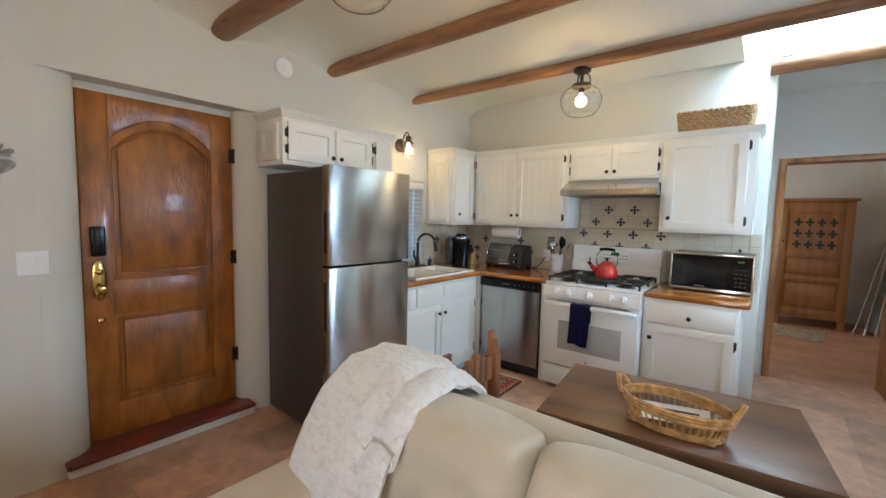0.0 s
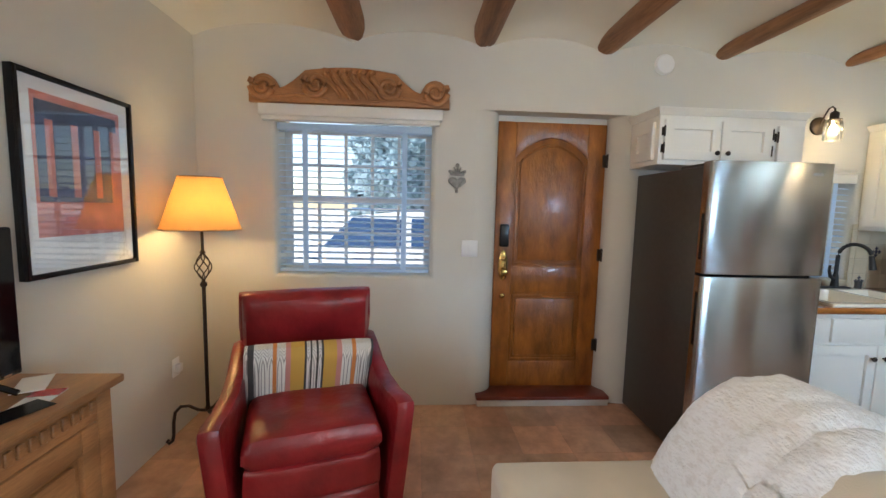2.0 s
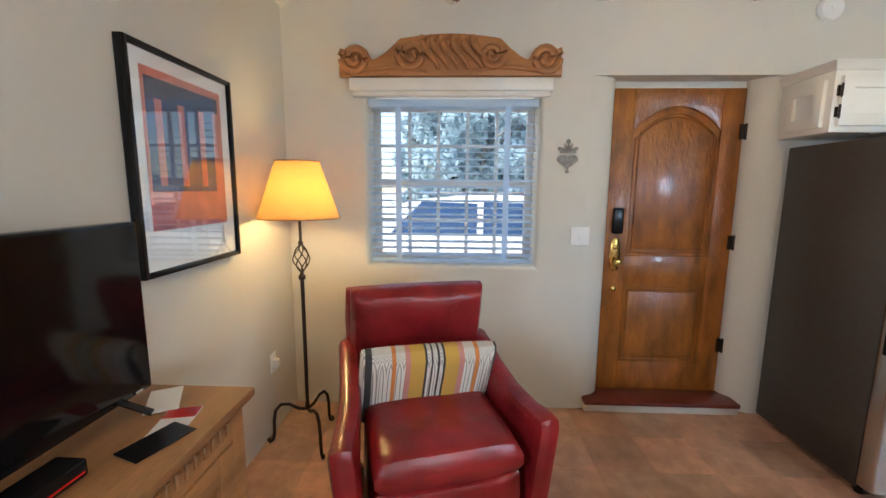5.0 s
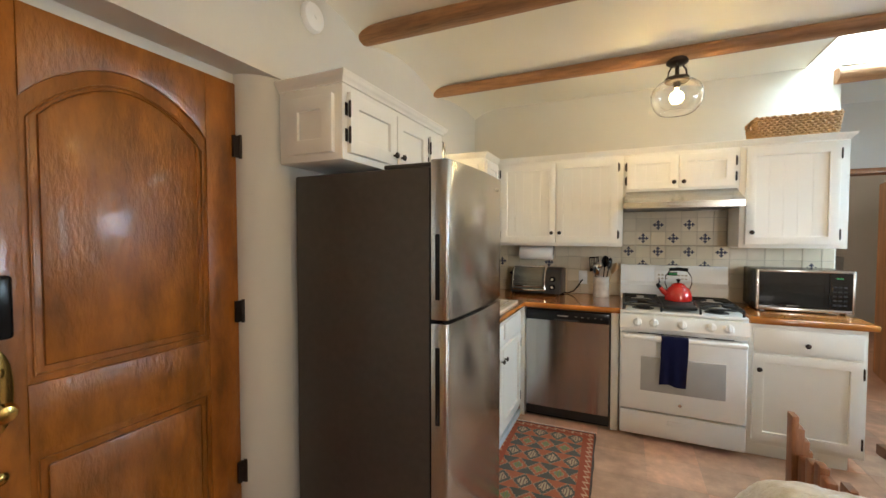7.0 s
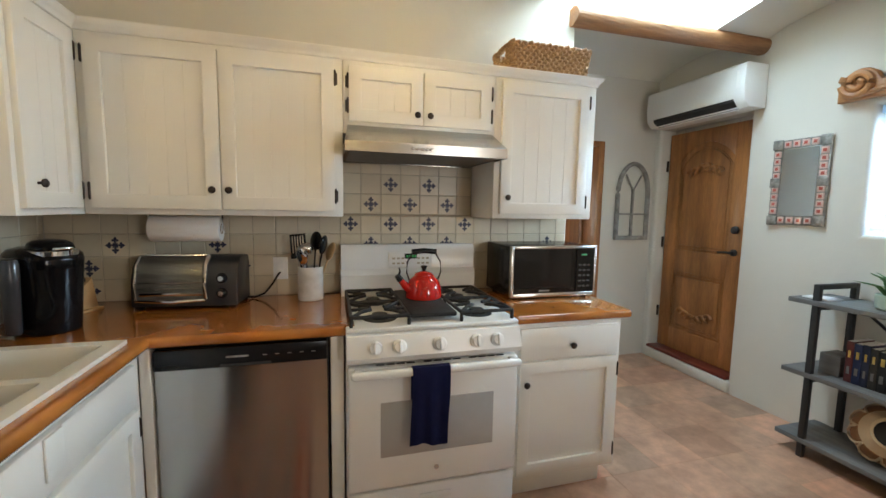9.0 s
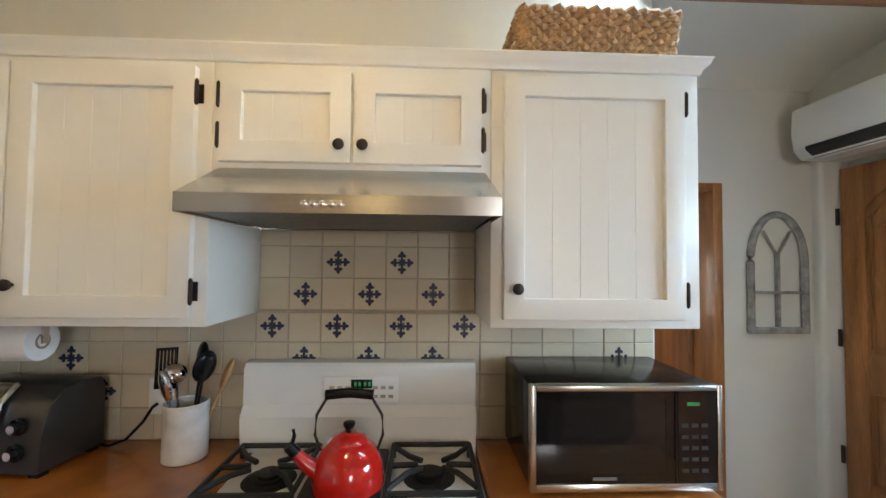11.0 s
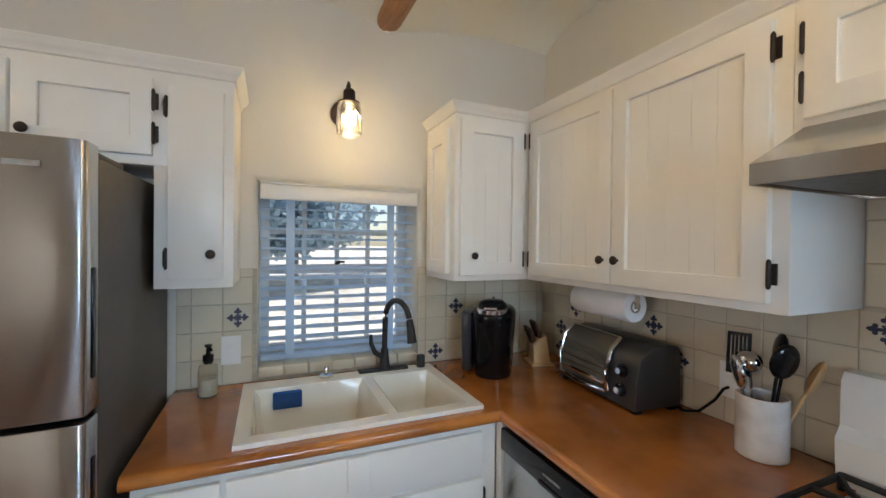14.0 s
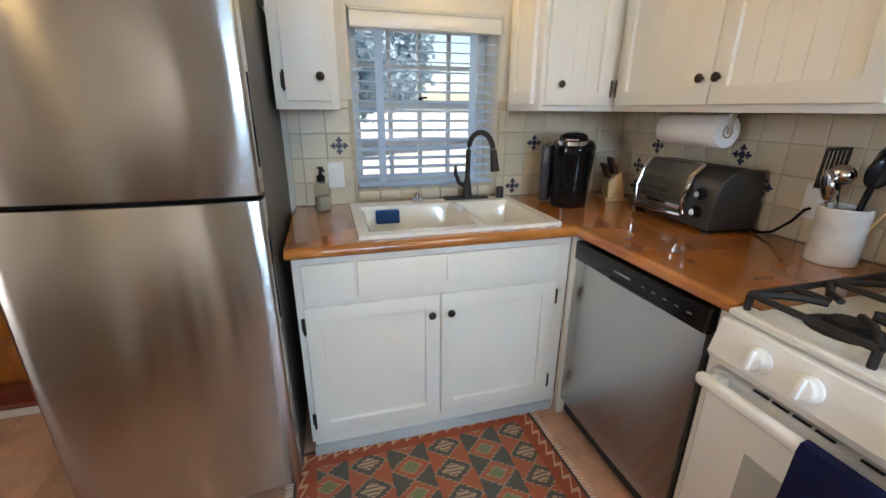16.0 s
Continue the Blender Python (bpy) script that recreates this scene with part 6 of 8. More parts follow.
# faucet and sink fittings
FC = thing("faucet", "dark bronze gooseneck faucet with a side lever", "faucet", (-2.405, 4.94, 0.93))
s = bmesh.new()
box(s, -2.43, -2.38, 4.83, 5.06, 0.930, 0.940, 0.004)
part("deck_plate", s, MATTE, FC)
s = bmesh.new()
lathe(s, [(0.026, 0.01), (0.024, 0.03), (0.019, 0.07), (0.016, 0.10)], (-2.405, 4.95, 0.93), 16)
tube(s, [(-2.405, 4.95, 1.02), (-2.405, 4.952, 1.17)] + [(-2.405 + 0.085 - 0.085 * math.cos(radians(a)), 4.953 + 0.03 * (1 - math.cos(radians(a))), 1.17 + 0.09 * math.sin(radians(a))) for a in range(15, 171, 15)], 0.0125, 12)
part("spout", s, MATTE, FC)
s = bmesh.new()
tube(s, [(-2.238, 5.013, 1.188), (-2.232, 5.018, 1.14), (-2.226, 5.022, 1.09)], 0.014, 12, 0.021)
part("spray_head", s, MATTE, FC, "dark pull-down spray head")
s = bmesh.new()
tube(s, [(-2.405, 4.945, 0.99), (-2.40, 4.905, 1.015), (-2.395, 4.885, 1.06), (-2.39, 4.882, 1.10)], 0.013, 10, 0.008)
part("lever", s, MATTE, FC)
AG = tagged(part("air_gap_cap", lathe(bmesh.new(), [(0.020, 0), (0.020, 0.05), (0.016, 0.056), (0.002, 0.057)], (-2.395, 5.125, 0.93), 18), MATTE), "black cylinder cap on the sink deck", "sink fitting")
DK = thing("sink_strainer", "small chrome pop-up knob on the sink deck", "sink fitting", (-2.40, 4.69, 0.93))
part("collar", lathe(bmesh.new(), [(0.030, 0), (0.030, 0.012), (0.018, 0.018)], (-2.40, 4.69, 0.93), 18), CHROME, DK)
part("button", lathe(bmesh.new(), [(0.010, 0.018), (0.010, 0.04), (0.005, 0.048)], (-2.40, 4.69, 0.93), 14), CHROME, DK)
SP = thing("sponge", "blue sponge in the sink bowl", "sponge", (-2.29, 4.53, 0.85))
part("pad", nb(-2.335, -2.305, 4.475, 4.585, 0.852, 0.915, 0.008, 3), mat("blue_sponge", (0.01, 0.12, 0.42), 0.9, var=0.2, bump=0.8, bscale=150), SP)
part("scourer", nb(-2.305, -2.296, 4.476, 4.584, 0.854, 0.913, 0.003), mat("dark_scourer", (0.01, 0.05, 0.16), 0.95, var=0.3), SP)
SD = thing("soap_dispenser", "clear glass soap bottle with a black pump", "soap bottle", (-2.375, 4.245, 0.915))
part("bottle", lathe(bmesh.new(), [(0.030, 0.001), (0.034, 0.006), (0.034, 0.10), (0.030, 0.118), (0.016, 0.128), (0.016, 0.135)], (-2.375, 4.245, 0.915), 20), glass("soap_glass", (0.96, 0.96, 0.92), 0.0, 1.15), SD, "clear ribbed glass bottle")
part("liquid", lathe(bmesh.new(), [(0.026, 0.006), (0.029, 0.01), (0.029, 0.07), (0.002, 0.071)], (-2.375, 4.245, 0.915), 18), mat("soap", (0.62, 0.60, 0.48), 0.3), SD)
s = bmesh.new()
lathe(s, [(0.019, 0.135), (0.019, 0.16), (0.008, 0.165), (0.006, 0.19), (0.013, 0.193), (0.013, 0.20)], (-2.375, 4.245, 0.915), 14)
tube(s, [(-2.375, 4.245, 1.11), (-2.345, 4.255, 1.108), (-2.335, 4.26, 1.10)], 0.005, 7)
part("pump", s, BLACK, SD, "black pump head")


def outlet(name, x, y, z, wall):
    T = thing(name, "white wall outlet plate on the tiles", "outlet", (x, y, z - 0.06), group="kitchen outlets")
    if wall == "x":
        part("plate", nb(x, x + 0.005, y - 0.037, y + 0.037, z - 0.06, z + 0.06, 0.002), PAPER, T)
        for dz in (-0.022, 0.022):
            part("socket_face", nb(x + 0.005, x + 0.0075, y - 0.016, y + 0.016, z + dz - 0.014, z + dz + 0.014, 0.001), PAPER, T)
    else:
        part("plate", nb(x - 0.037, x + 0.037, y - 0.005, y, z - 0.06, z + 0.06, 0.002), PAPER, T)
        for dz in (-0.022, 0.022):
            part("socket_face", nb(x - 0.016, x + 0.016, y - 0.0075, y - 0.005, z + dz - 0.014, z + dz + 0.014, 0.001), PAPER, T)


outlet("kitchen_outlet", -2.489, 4.315, 1.06, "x")
outlet("kitchen_outlet", -1.455, 5.896, 1.065, "y")

# coffee maker
CM = thing("coffee_maker", "black single-cup coffee maker with a silver lid band", "coffee maker", (-2.235, 5.43, 0.915), 52, local=True)


def barrel(sections, power=2.6, seg=36):
    """A body of rounded sections (half width, half depth, centre y, height)."""
    bm = bmesh.new()
    rings = []
    for hw, hd, cy, z in sections:
        ring = []
        for i in range(seg):
            a = 2 * math.pi * i / seg
            c, q = math.cos(a), math.sin(a)
            ring.append(bm.verts.new((hw * math.copysign(abs(c) ** (2 / power), c), cy + hd * math.copysign(abs(q) ** (2 / power), q), z)))
        rings.append(ring)
    for p_, q_ in zip(rings, rings[1:]):
        for i in range(seg):
            bm.faces.new((p_[i], p_[(i + 1) % seg], q_[(i + 1) % seg], q_[i]))
    bm.faces.new(rings[0][::-1])
    bm.faces.new(rings[-1])
    return bm


# local front is -y turned to face the room
part("body", barrel([(0.078, 0.108, 0, 0.0), (0.084, 0.115, 0, 0.006), (0.090, 0.122, 0, 0.12), (0.099, 0.130, 0, 0.24), (0.102, 0.133, 0, 0.275), (0.098, 0.128, 0, 0.295), (0.085, 0.115, 0.004, 0.310), (0.06, 0.09, 0.01, 0.317)]), COFFEE, CM, "glossy black body")
part("water_tank", moved(barrel([(0.024, 0.085, 0, 0.02), (0.027, 0.09, 0, 0.03), (0.029, 0.10, 0, 0.27), (0.026, 0.095, 0, 0.285), (0.015, 0.08, 0, 0.290)], 3.2), Matrix.Translation((-0.118, 0.01, 0))), mat("smoky_tank", (0.035, 0.036, 0.042), 0.12, var=0.1, spec=0.5), CM, "smoky water tank")
part("head", barrel([(0.064, 0.072, -0.052, 0.296), (0.066, 0.075, -0.052, 0.318), (0.060, 0.068, -0.050, 0.335), (0.045, 0.052, -0.046, 0.345), (0.02, 0.025, -0.04, 0.349)], 2.2), COFFEE, CM, "domed black lid")
part("lid_band", barrel([(0.066, 0.078, -0.056, 0.290), (0.072, 0.084, -0.058, 0.293), (0.072, 0.084, -0.058, 0.309), (0.066, 0.077, -0.055, 0.314)], 2.2), CHROME, CM, "silver lid band")
part("lid_handle", nb(-0.030, 0.030, -0.142, -0.118, 0.314, 0.323, 0.004), CHROME, CM, "silver lid handle")
for i in range(3):
    part("button", lathe(bmesh.new(), [(0.007, 0), (0.006, 0.003), (0.001, 0.004)], (0.072, -0.03 + i * 0.024, 0.303), 10), SILVER, CM)

# knife block
KB = thing("knife_block", "small pale wooden knife block with dark-handled knives", "knife block", (-2.285, 5.725, 0.915), -18, local=True)
part("foot", nb(-0.065, 0.065, -0.055, 0.055, 0, 0.012, 0.002), mat("pale_beech", (0.50, 0.32, 0.15), 0.5, var=0.2, scale=8), KB)
s = bmesh.new()
extrude_outline(s, [(-0.045, 0.012), (0.04, 0.012), (0.045, 0.10), (-0.02, 0.15)], 0.10, pose(0, 0, 0, 0, 0, 90) @ Matrix.Translation((0, -0.05, 0)), 0.003)
part("block", moved(s, pose(0, 0, 0, 0, 0, 180)), bpy.data.materials["pale_beech"], KB)
for i in range(3):
    for j in range(2):
        s = bmesh.new()
        x = -0.032 + 0.032 * i
        tube(s, [(x, -0.005 - 0.03 * j, 0.115 + 0.02 * (1 - j)), (x, -0.035 - 0.03 * j, 0.185 + 0.03 * (1 - j))], 0.009, 8)
        part("knife", s, mat("knife_handle", (0.05, 0.022, 0.014), 0.4) if i + j == 0 else bpy.data.materials["knife_handle"], KB, "dark knife handle")

# toaster oven
TO = thing("toaster_oven", "dark grey toaster oven with a curved glass door", "toaster oven", (-1.835, 5.765, 0.915), -5, local=True)
GUN = mat("gunmetal", (0.055, 0.052, 0.05), 0.36, 0.6, var=0.1)


def side_profile(x0, x1):
    bm = bmesh.new()
    o = [(-0.105, 0.015), (0.105, 0.015), (0.105, 0.20), (0.09, 0.235), (0.03, 0.243), (-0.035, 0.235), (-0.08, 0.195), (-0.103, 0.12)]
    extrude_outline(bm, o, x1 - x0, Matrix(((0, 1, 0, x0), (1, 0, 0, 0), (0, 0, 1, 0), (0, 0, 0, 1))), 0.006)
    return bm


part("body", side_profile(-0.225, 0.225), GUN, TO)
for x in (-0.2, 0.2):
    for y in (-0.08, 0.08):
        part("foot", nb(x - 0.015, x + 0.015, y - 0.015, y + 0.015, 0, 0.016), BLACK, TO)
curve = [(-0.108, 0.045), (-0.1105, 0.12), (-0.0875, 0.198), (-0.042, 0.239)]


def curved_strip(x0, x1, off, thick):
    bm = bmesh.new()
    pr = [(y - off * 0.8, z + off * 0.5) for y, z in curve]
    rows_ = [[bm.verts.new((x, y, z)) for y, z in pr] for x in (x0, x1)]
    for i in range(len(pr) - 1):
        bm.faces.new((rows_[0][i], rows_[1][i], rows_[1][i + 1], rows_[0][i + 1]))
    bmesh.ops.recalc_face_normals(bm, faces=bm.faces)
    bmesh.ops.solidify(bm, geom=bm.faces[:], thickness=thick)
    return bm


part("liner", curved_strip(-0.200, 0.090, 0.0005, 0.001), mat("oven_liner", (0.17, 0.16, 0.14), 0.40, 0.6, var=0.35, scale=12, stretch=(0.6, 4, 4)), TO, "dull steel oven liner")
part("crumb_tray", nb(-0.185, 0.075, -0.1165, -0.1115, 0.066, 0.080, 0.001), CHROME, TO, "bright steel tray")
td = part("glass_door", curved_strip(-0.205, 0.095, 0.0085, 0.002), glass("oven_door_glass", (0.86, 0.87, 0.86), 0.0, 1.45), TO, "curved glass door")
td.visible_shadow = False
s = bmesh.new()
for x in (-0.20, 0.09):
    tube(s, [(x, y - 0.007, z + 0.005) for y, z in curve], 0.0055 if x < 0 else 0.0095, 8)
tube(s, [(-0.20, -0.114, 0.045), (-0.05, -0.135, 0.040), (0.09, -0.114, 0.045)], 0.008, 8)
tube(s, [(-0.20, -0.044, 0.245), (0.09, -0.044, 0.245)], 0.005, 8)
part("door_frame", s, CHROME, td, "chrome door frame and handle")
for i in range(2):
    part("rack_bar", nb(-0.19, 0.085, -0.1155, -0.1135, 0.100 + 0.025 * i, 0.1025 + 0.025 * i), CHROME, TO)
for z in (0.075, 0.145):
    s = bmesh.new()
    mk = Matrix.Translation((0.16, -0.106 if z < 0.1 else -0.100, z)) @ pose(0, 0, 0, 90, 0, 0)
    lathe(s, [(0.024, 0), (0.024, 0.008), (0.017, 0.010), (0.016, 0.022), (0.002, 0.024)], seg=18, m=mk)
    k = part("dial", s, BLACK, TO, "black dial")
    s = bmesh.new()
    lathe(s, [(0.012, 0.0235), (0.012, 0.026)], seg=14, m=mk)
    part("dial_cap", s, CHROME, k, "silver dial cap")
CBL = tagged(part("power_cord", tube(bmesh.new(), [(-1.63, 5.85, 0.925), (-1.58, 5.84, 0.922), (-1.53, 5.845, 0.94), (-1.49, 5.865, 0.99), (-1.465, 5.87, 1.035), (-1.457, 5.885, 1.043)], 0.005, 7), BLACK), "black power cord plugged into the outlet", "cord")

# paper towels
PT = thing("paper_towel_roll", "white paper towel roll on a holder under the cabinet", "paper towels", (-1.835, 5.72, 1.29))
mk = Matrix.Translation((-1.985, 5.72, 1.287)) @ pose(0, 0, 0, 0, 90, 0)
part("roll", lathe(bmesh.new(), [(0.024, 0), (0.058, 0.0), (0.060, 0.004), (0.060, 0.286), (0.058, 0.29), (0.024, 0.29)], seg=32, m=mk), PAPER, PT)
part("core", lathe(bmesh.new(), [(0.022, -0.002), (0.024, 0.292), (0.018, 0.292), (0.016, 0.28)], seg=20, m=mk), mat("cardboard", (0.36, 0.27, 0.18), 0.9), PT, "brown cardboard core")
for x in (-1.992, -1.688):
    part("bracket", nb(x - 0.003, x + 0.003, 5.71, 5.73, 1.28, 1.356), CHROME, PT)

# utensil crock
UC = thing("utensil_crock", "white marble crock full of cooking utensils", "crock", (-1.295, 5.77, 0.915))
part("pot", lathe(bmesh.new(), [(0.060, 0.0), (0.064, 0.004), (0.064, 0.172), (0.061, 0.175), (0.056, 0.172), (0.056, 0.02), (0.002, 0.018)], (-1.295, 5.77, 0.915), 30), MARBLE, UC)


def utensil(name, label, dx, dy, lean, h, head, material):
    T = thing(name, label, "utensil", (-1.295 + dx * 0.3, 5.77 + dy * 0.3, 0.935), group="utensils in the crock")
    a = Vector((-1.295 + dx * 0.35, 5.77 + dy * 0.35, 0.937))
    b = Vector((-1.295 + dx * lean, 5.77 + dy * lean, 0.915 + h))
    part("stem", tube(bmesh.new(), [a, b], 0.0045, 7), material, T)
    d = (b - a).normalized()
    if head == "slotted":
        bm = wall_mesh("y", -0.002, 0.004, -0.040, 0.041, -0.02, 0.105, [(-0.031 + i * 0.0135, -0.0235 + i * 0.0135, 0.008, 0.095) for i in range(5)], 0)
        moved(bm, Matrix.Translation(b) @ pose(0, 0, 0, -8, -6, -15))
        part("blade", bm, material, T)
    else:
        bm = bmesh.new()
        bmesh.ops.create_uvsphere(bm, u_segments=14, v_segments=9, radius=0.041)
        s = (1, 0.35, 1.25) if head == "spoon" else (1, 0.75, 0.8)
        moved(bm, Matrix.Translation(b + d * 0.035) @ d.to_track_quat("Z", "Y").to_matrix().to_4x4() @ Matrix.Diagonal((*s, 1)))
        part("head", bm, material, T)


utensil("spatula", "black slotted spatula in the marble crock", -0.05, -0.02, 1.1, 0.24, "slotted", BLACK)
utensil("ladle", "steel ladle standing in the crock", -0.02, -0.03, 0.9, 0.235, "bowl", CHROME)
utensil("serving_spoon", "black nylon serving spoon in the crock", 0.02, 0.02, 1.3, 0.27, "spoon", BLACK)
utensil("slotted_spoon", "black slotted spoon in the crock", 0.05, -0.02, 1.2, 0.255, "spoon", BLACK)
utensil("wooden_spoon", "pale wooden spoon in the crock", 0.07, 0.03, 1.3, 0.215, "spoon", bpy.data.materials["pale_beech"])
utensil("tongs", "steel tongs standing in the crock", -0.035, -0.04, 1.0, 0.20, "spoon", CHROME)

# microwave
MW = thing("microwave", "black microwave oven with a steel-framed door", "microwave", (0.0, 5.7, 0.915))
part("body", nb(-0.262, 0.258, 5.555, 5.885, 0.928, 1.205, 0.004), BLACK, MW)
f = bmesh.new()
for a in ((-0.264, -0.248, 0.926, 1.208), (0.248, 0.262, 0.926, 1.208), (-0.248, 0.248, 0.926, 0.948), (-0.248, 0.248, 1.192, 1.208)):
    box(f, a[0], a[1], 5.528, 5.556, a[2], a[3], 0.003)
part("door_frame", f, STEELH, MW, "brushed steel frame")
part("glass", nb(-0.248, 0.248, 5.532, 5.555, 0.948, 1.192), DARKGLASS, MW, "dark glass door")
part("control_strip", nb(0.140, 0.247, 5.5305, 5.533, 0.950, 1.190), SCREEN, MW)
part("window_border", wall_mesh("y", 5.5308, 0.0015, -0.244, 0.128, 0.952, 1.188, [(-0.222, 0.106, 0.972, 1.168)], 0), SCREEN, MW)
part("wordmark_bar", nb(-0.095, -0.03, 5.5298, 5.5306, 0.957, 0.965), GREYW, MW)
part("door_gap", nb(0.131, 0.135, 5.5290, 5.533, 0.949, 1.191), BLACK, MW)
part("clock", nb(0.165, 0.200, 5.5298, 5.5312, 1.153, 1.162), glow("green_digits", (0.02, 0.22, 0.07), 0.15), MW, "green clock digits")
for i in range(5):
    for j in range(3):
        part("button", nb(0.150 + j * 0.027, 0.168 + j * 0.027, 5.5298, 5.531, 0.975 + i * 0.03, 0.985 + i * 0.03), MATTE, MW)
for x in (-0.22, 0.22):
    for y in (5.58, 5.85):
        part("foot", nb(x - 0.012, x + 0.012, y - 0.012, y + 0.012, 0.914, 0.929), BLACK, MW)

# kettle
KX, KY, KZ = -0.742, 5.53, 0.953
KT = thing("kettle", "red enamel kettle with a black handle, on the range", "kettle", (KX, KY, KZ))
part("body", lathe(bmesh.new(), [(0.086, 0.0), (0.092, 0.006), (0.093, 0.02), (0.088, 0.06), (0.074, 0.092), (0.05, 0.112), (0.046, 0.114)], (KX, KY, KZ), 32), RED, KT)
part("base_ring", lathe(bmesh.new(), [(0.080, -0.001), (0.088, -0.001), (0.089, 0.005), (0.080, 0.006)], (KX, KY, KZ), 32), CHROME, KT)
part("lid", lathe(bmesh.new(), [(0.047, 0.112), (0.05, 0.115), (0.042, 0.126), (0.02, 0.134), (0.004, 0.136)], (KX, KY, KZ), 28), RED, KT)
part("lid_knob", lathe(bmesh.new(), [(0.007, 0.134), (0.010, 0.145), (0.016, 0.156), (0.015, 0.162), (0.002, 0.164)], (KX, KY, KZ), 16), BLACK, KT, "black lid knob")
part("spout", tube(bmesh.new(), [(KX - 0.065, KY - 0.02, KZ + 0.045), (KX - 0.10, KY - 0.03, KZ + 0.07), (KX - 0.13, KY - 0.04, KZ + 0.105)], 0.026, 12, 0.013), RED, KT)
s = bmesh.new()
tube(s, [(KX - 0.125, KY - 0.038, KZ + 0.10), (KX - 0.142, KY - 0.044, KZ + 0.122)], 0.016, 10, 0.014)
tube(s, [(KX - 0.135, KY - 0.042, KZ + 0.118), (KX - 0.128, KY - 0.04, KZ + 0.145), (KX - 0.132, KY - 0.04, KZ + 0.16)], 0.005, 7)
part("whistle", s, BLACK, KT, "black whistle cap")
for s_ in (-1, 1):
    part("handle_wire", tube(bmesh.new(), [(KX + s_ * 0.072, KY, KZ + 0.085), (KX + s_ * 0.088, KY, KZ + 0.13), (KX + s_ * 0.085, KY, KZ + 0.18), (KX + s_ * 0.06, KY, KZ + 0.222), (KX + s_ * 0.04, KY, KZ + 0.23)], 0.004, 7), IRON, KT, "bent wire handle arm")
part("grip", tube(bmesh.new(), [(KX - 0.062, KY, KZ + 0.232), (KX, KY, KZ + 0.238), (KX + 0.062, KY, KZ + 0.232)], 0.013, 12), BLACK, KT, "black ribbed grip")

# towel on the oven handle
tw = bmesh.new()
pr = [(5.130, 0.62), (5.140, 0.735), (5.138, 0.757), (5.124, 0.766), (5.106, 0.762), (5.099, 0.745), (5.096, 0.65), (5.098, 0.55), (5.096, 0.435)]
rows_ = []
for i in range(13):
    x = -0.885 + 0.158 * i / 12
    rows_.append([tw.verts.new((x + 0.006 * math.sin(z * 11), y + 0.005 * math.sin(i * 1.3 + z * 4) * (0.78 - z) / 0.34, z + (0.008 * math.sin(i * 0.5) if z < 0.5 else 0))) for y, z in pr])
for a, b in zip(rows_, rows_[1:]):
    for k in range(len(pr) - 1):
        tw.faces.new((a[k], b[k], b[k + 1], a[k + 1]))
bmesh.ops.recalc_face_normals(tw, faces=tw.faces)
bmesh.ops.solidify(tw, geom=tw.faces[:], thickness=0.005)
tagged(part("dish_towel", tw, NAVY), "navy blue dish towel hanging on the oven handle", "towel")

# wicker basket on the wall cabinet
WB = thing("wicker_basket", "long woven seagrass basket on top of the wall cabinet", "basket", (-0.05, 5.68, 2.152))
for sd in range(4):
    for j in range(9):
        z = 2.160 + j * 0.0165
        n = 26
        pts = []
        for i in range(n + 1):
            f = i / n
            w = 0.006 * (1 if (i + j) % 2 else -1)
            g = 0.016 * j / 8
            if sd < 2:
                pts.append((-0.265 - g + f * (0.43 + 2 * g), (5.585 - g if sd == 0 else 5.80 + g) + w, z + 0.004 * math.sin(i * 2.1 + j)))
            else:
                pts.append(((-0.265 - g if sd == 2 else 0.165 + g) + w, 5.585 - g + f * (0.215 + 2 * g), z + 0.004 * math.sin(i * 2.3 + j)))
        if sd == 2 and 5 <= j <= 7:
            part("strand", tube(bmesh.new(), pts[:9], 0.0118, 6), WICKER, WB)
            part("strand", tube(bmesh.new(), pts[18:], 0.0118, 6), WICKER, WB)
        else:
            part("strand", tube(bmesh.new(), pts, 0.0118, 6), WICKER, WB)
part("bottom", nb(-0.26, 0.16, 5.59, 5.795, 2.152, 2.158), WICKER, WB)
part("handle_loop", tube(bmesh.new(), [(-0.283, 5.65 + 0.085 * i / 10, 2.285 + 0.02 * math.sin(math.pi * i / 10)) for i in range(11)], 0.007, 6), WICKER, WB)

WB.matrix_basis = Matrix.Translation((0, 0, -0.030)) @ WB.matrix_basis


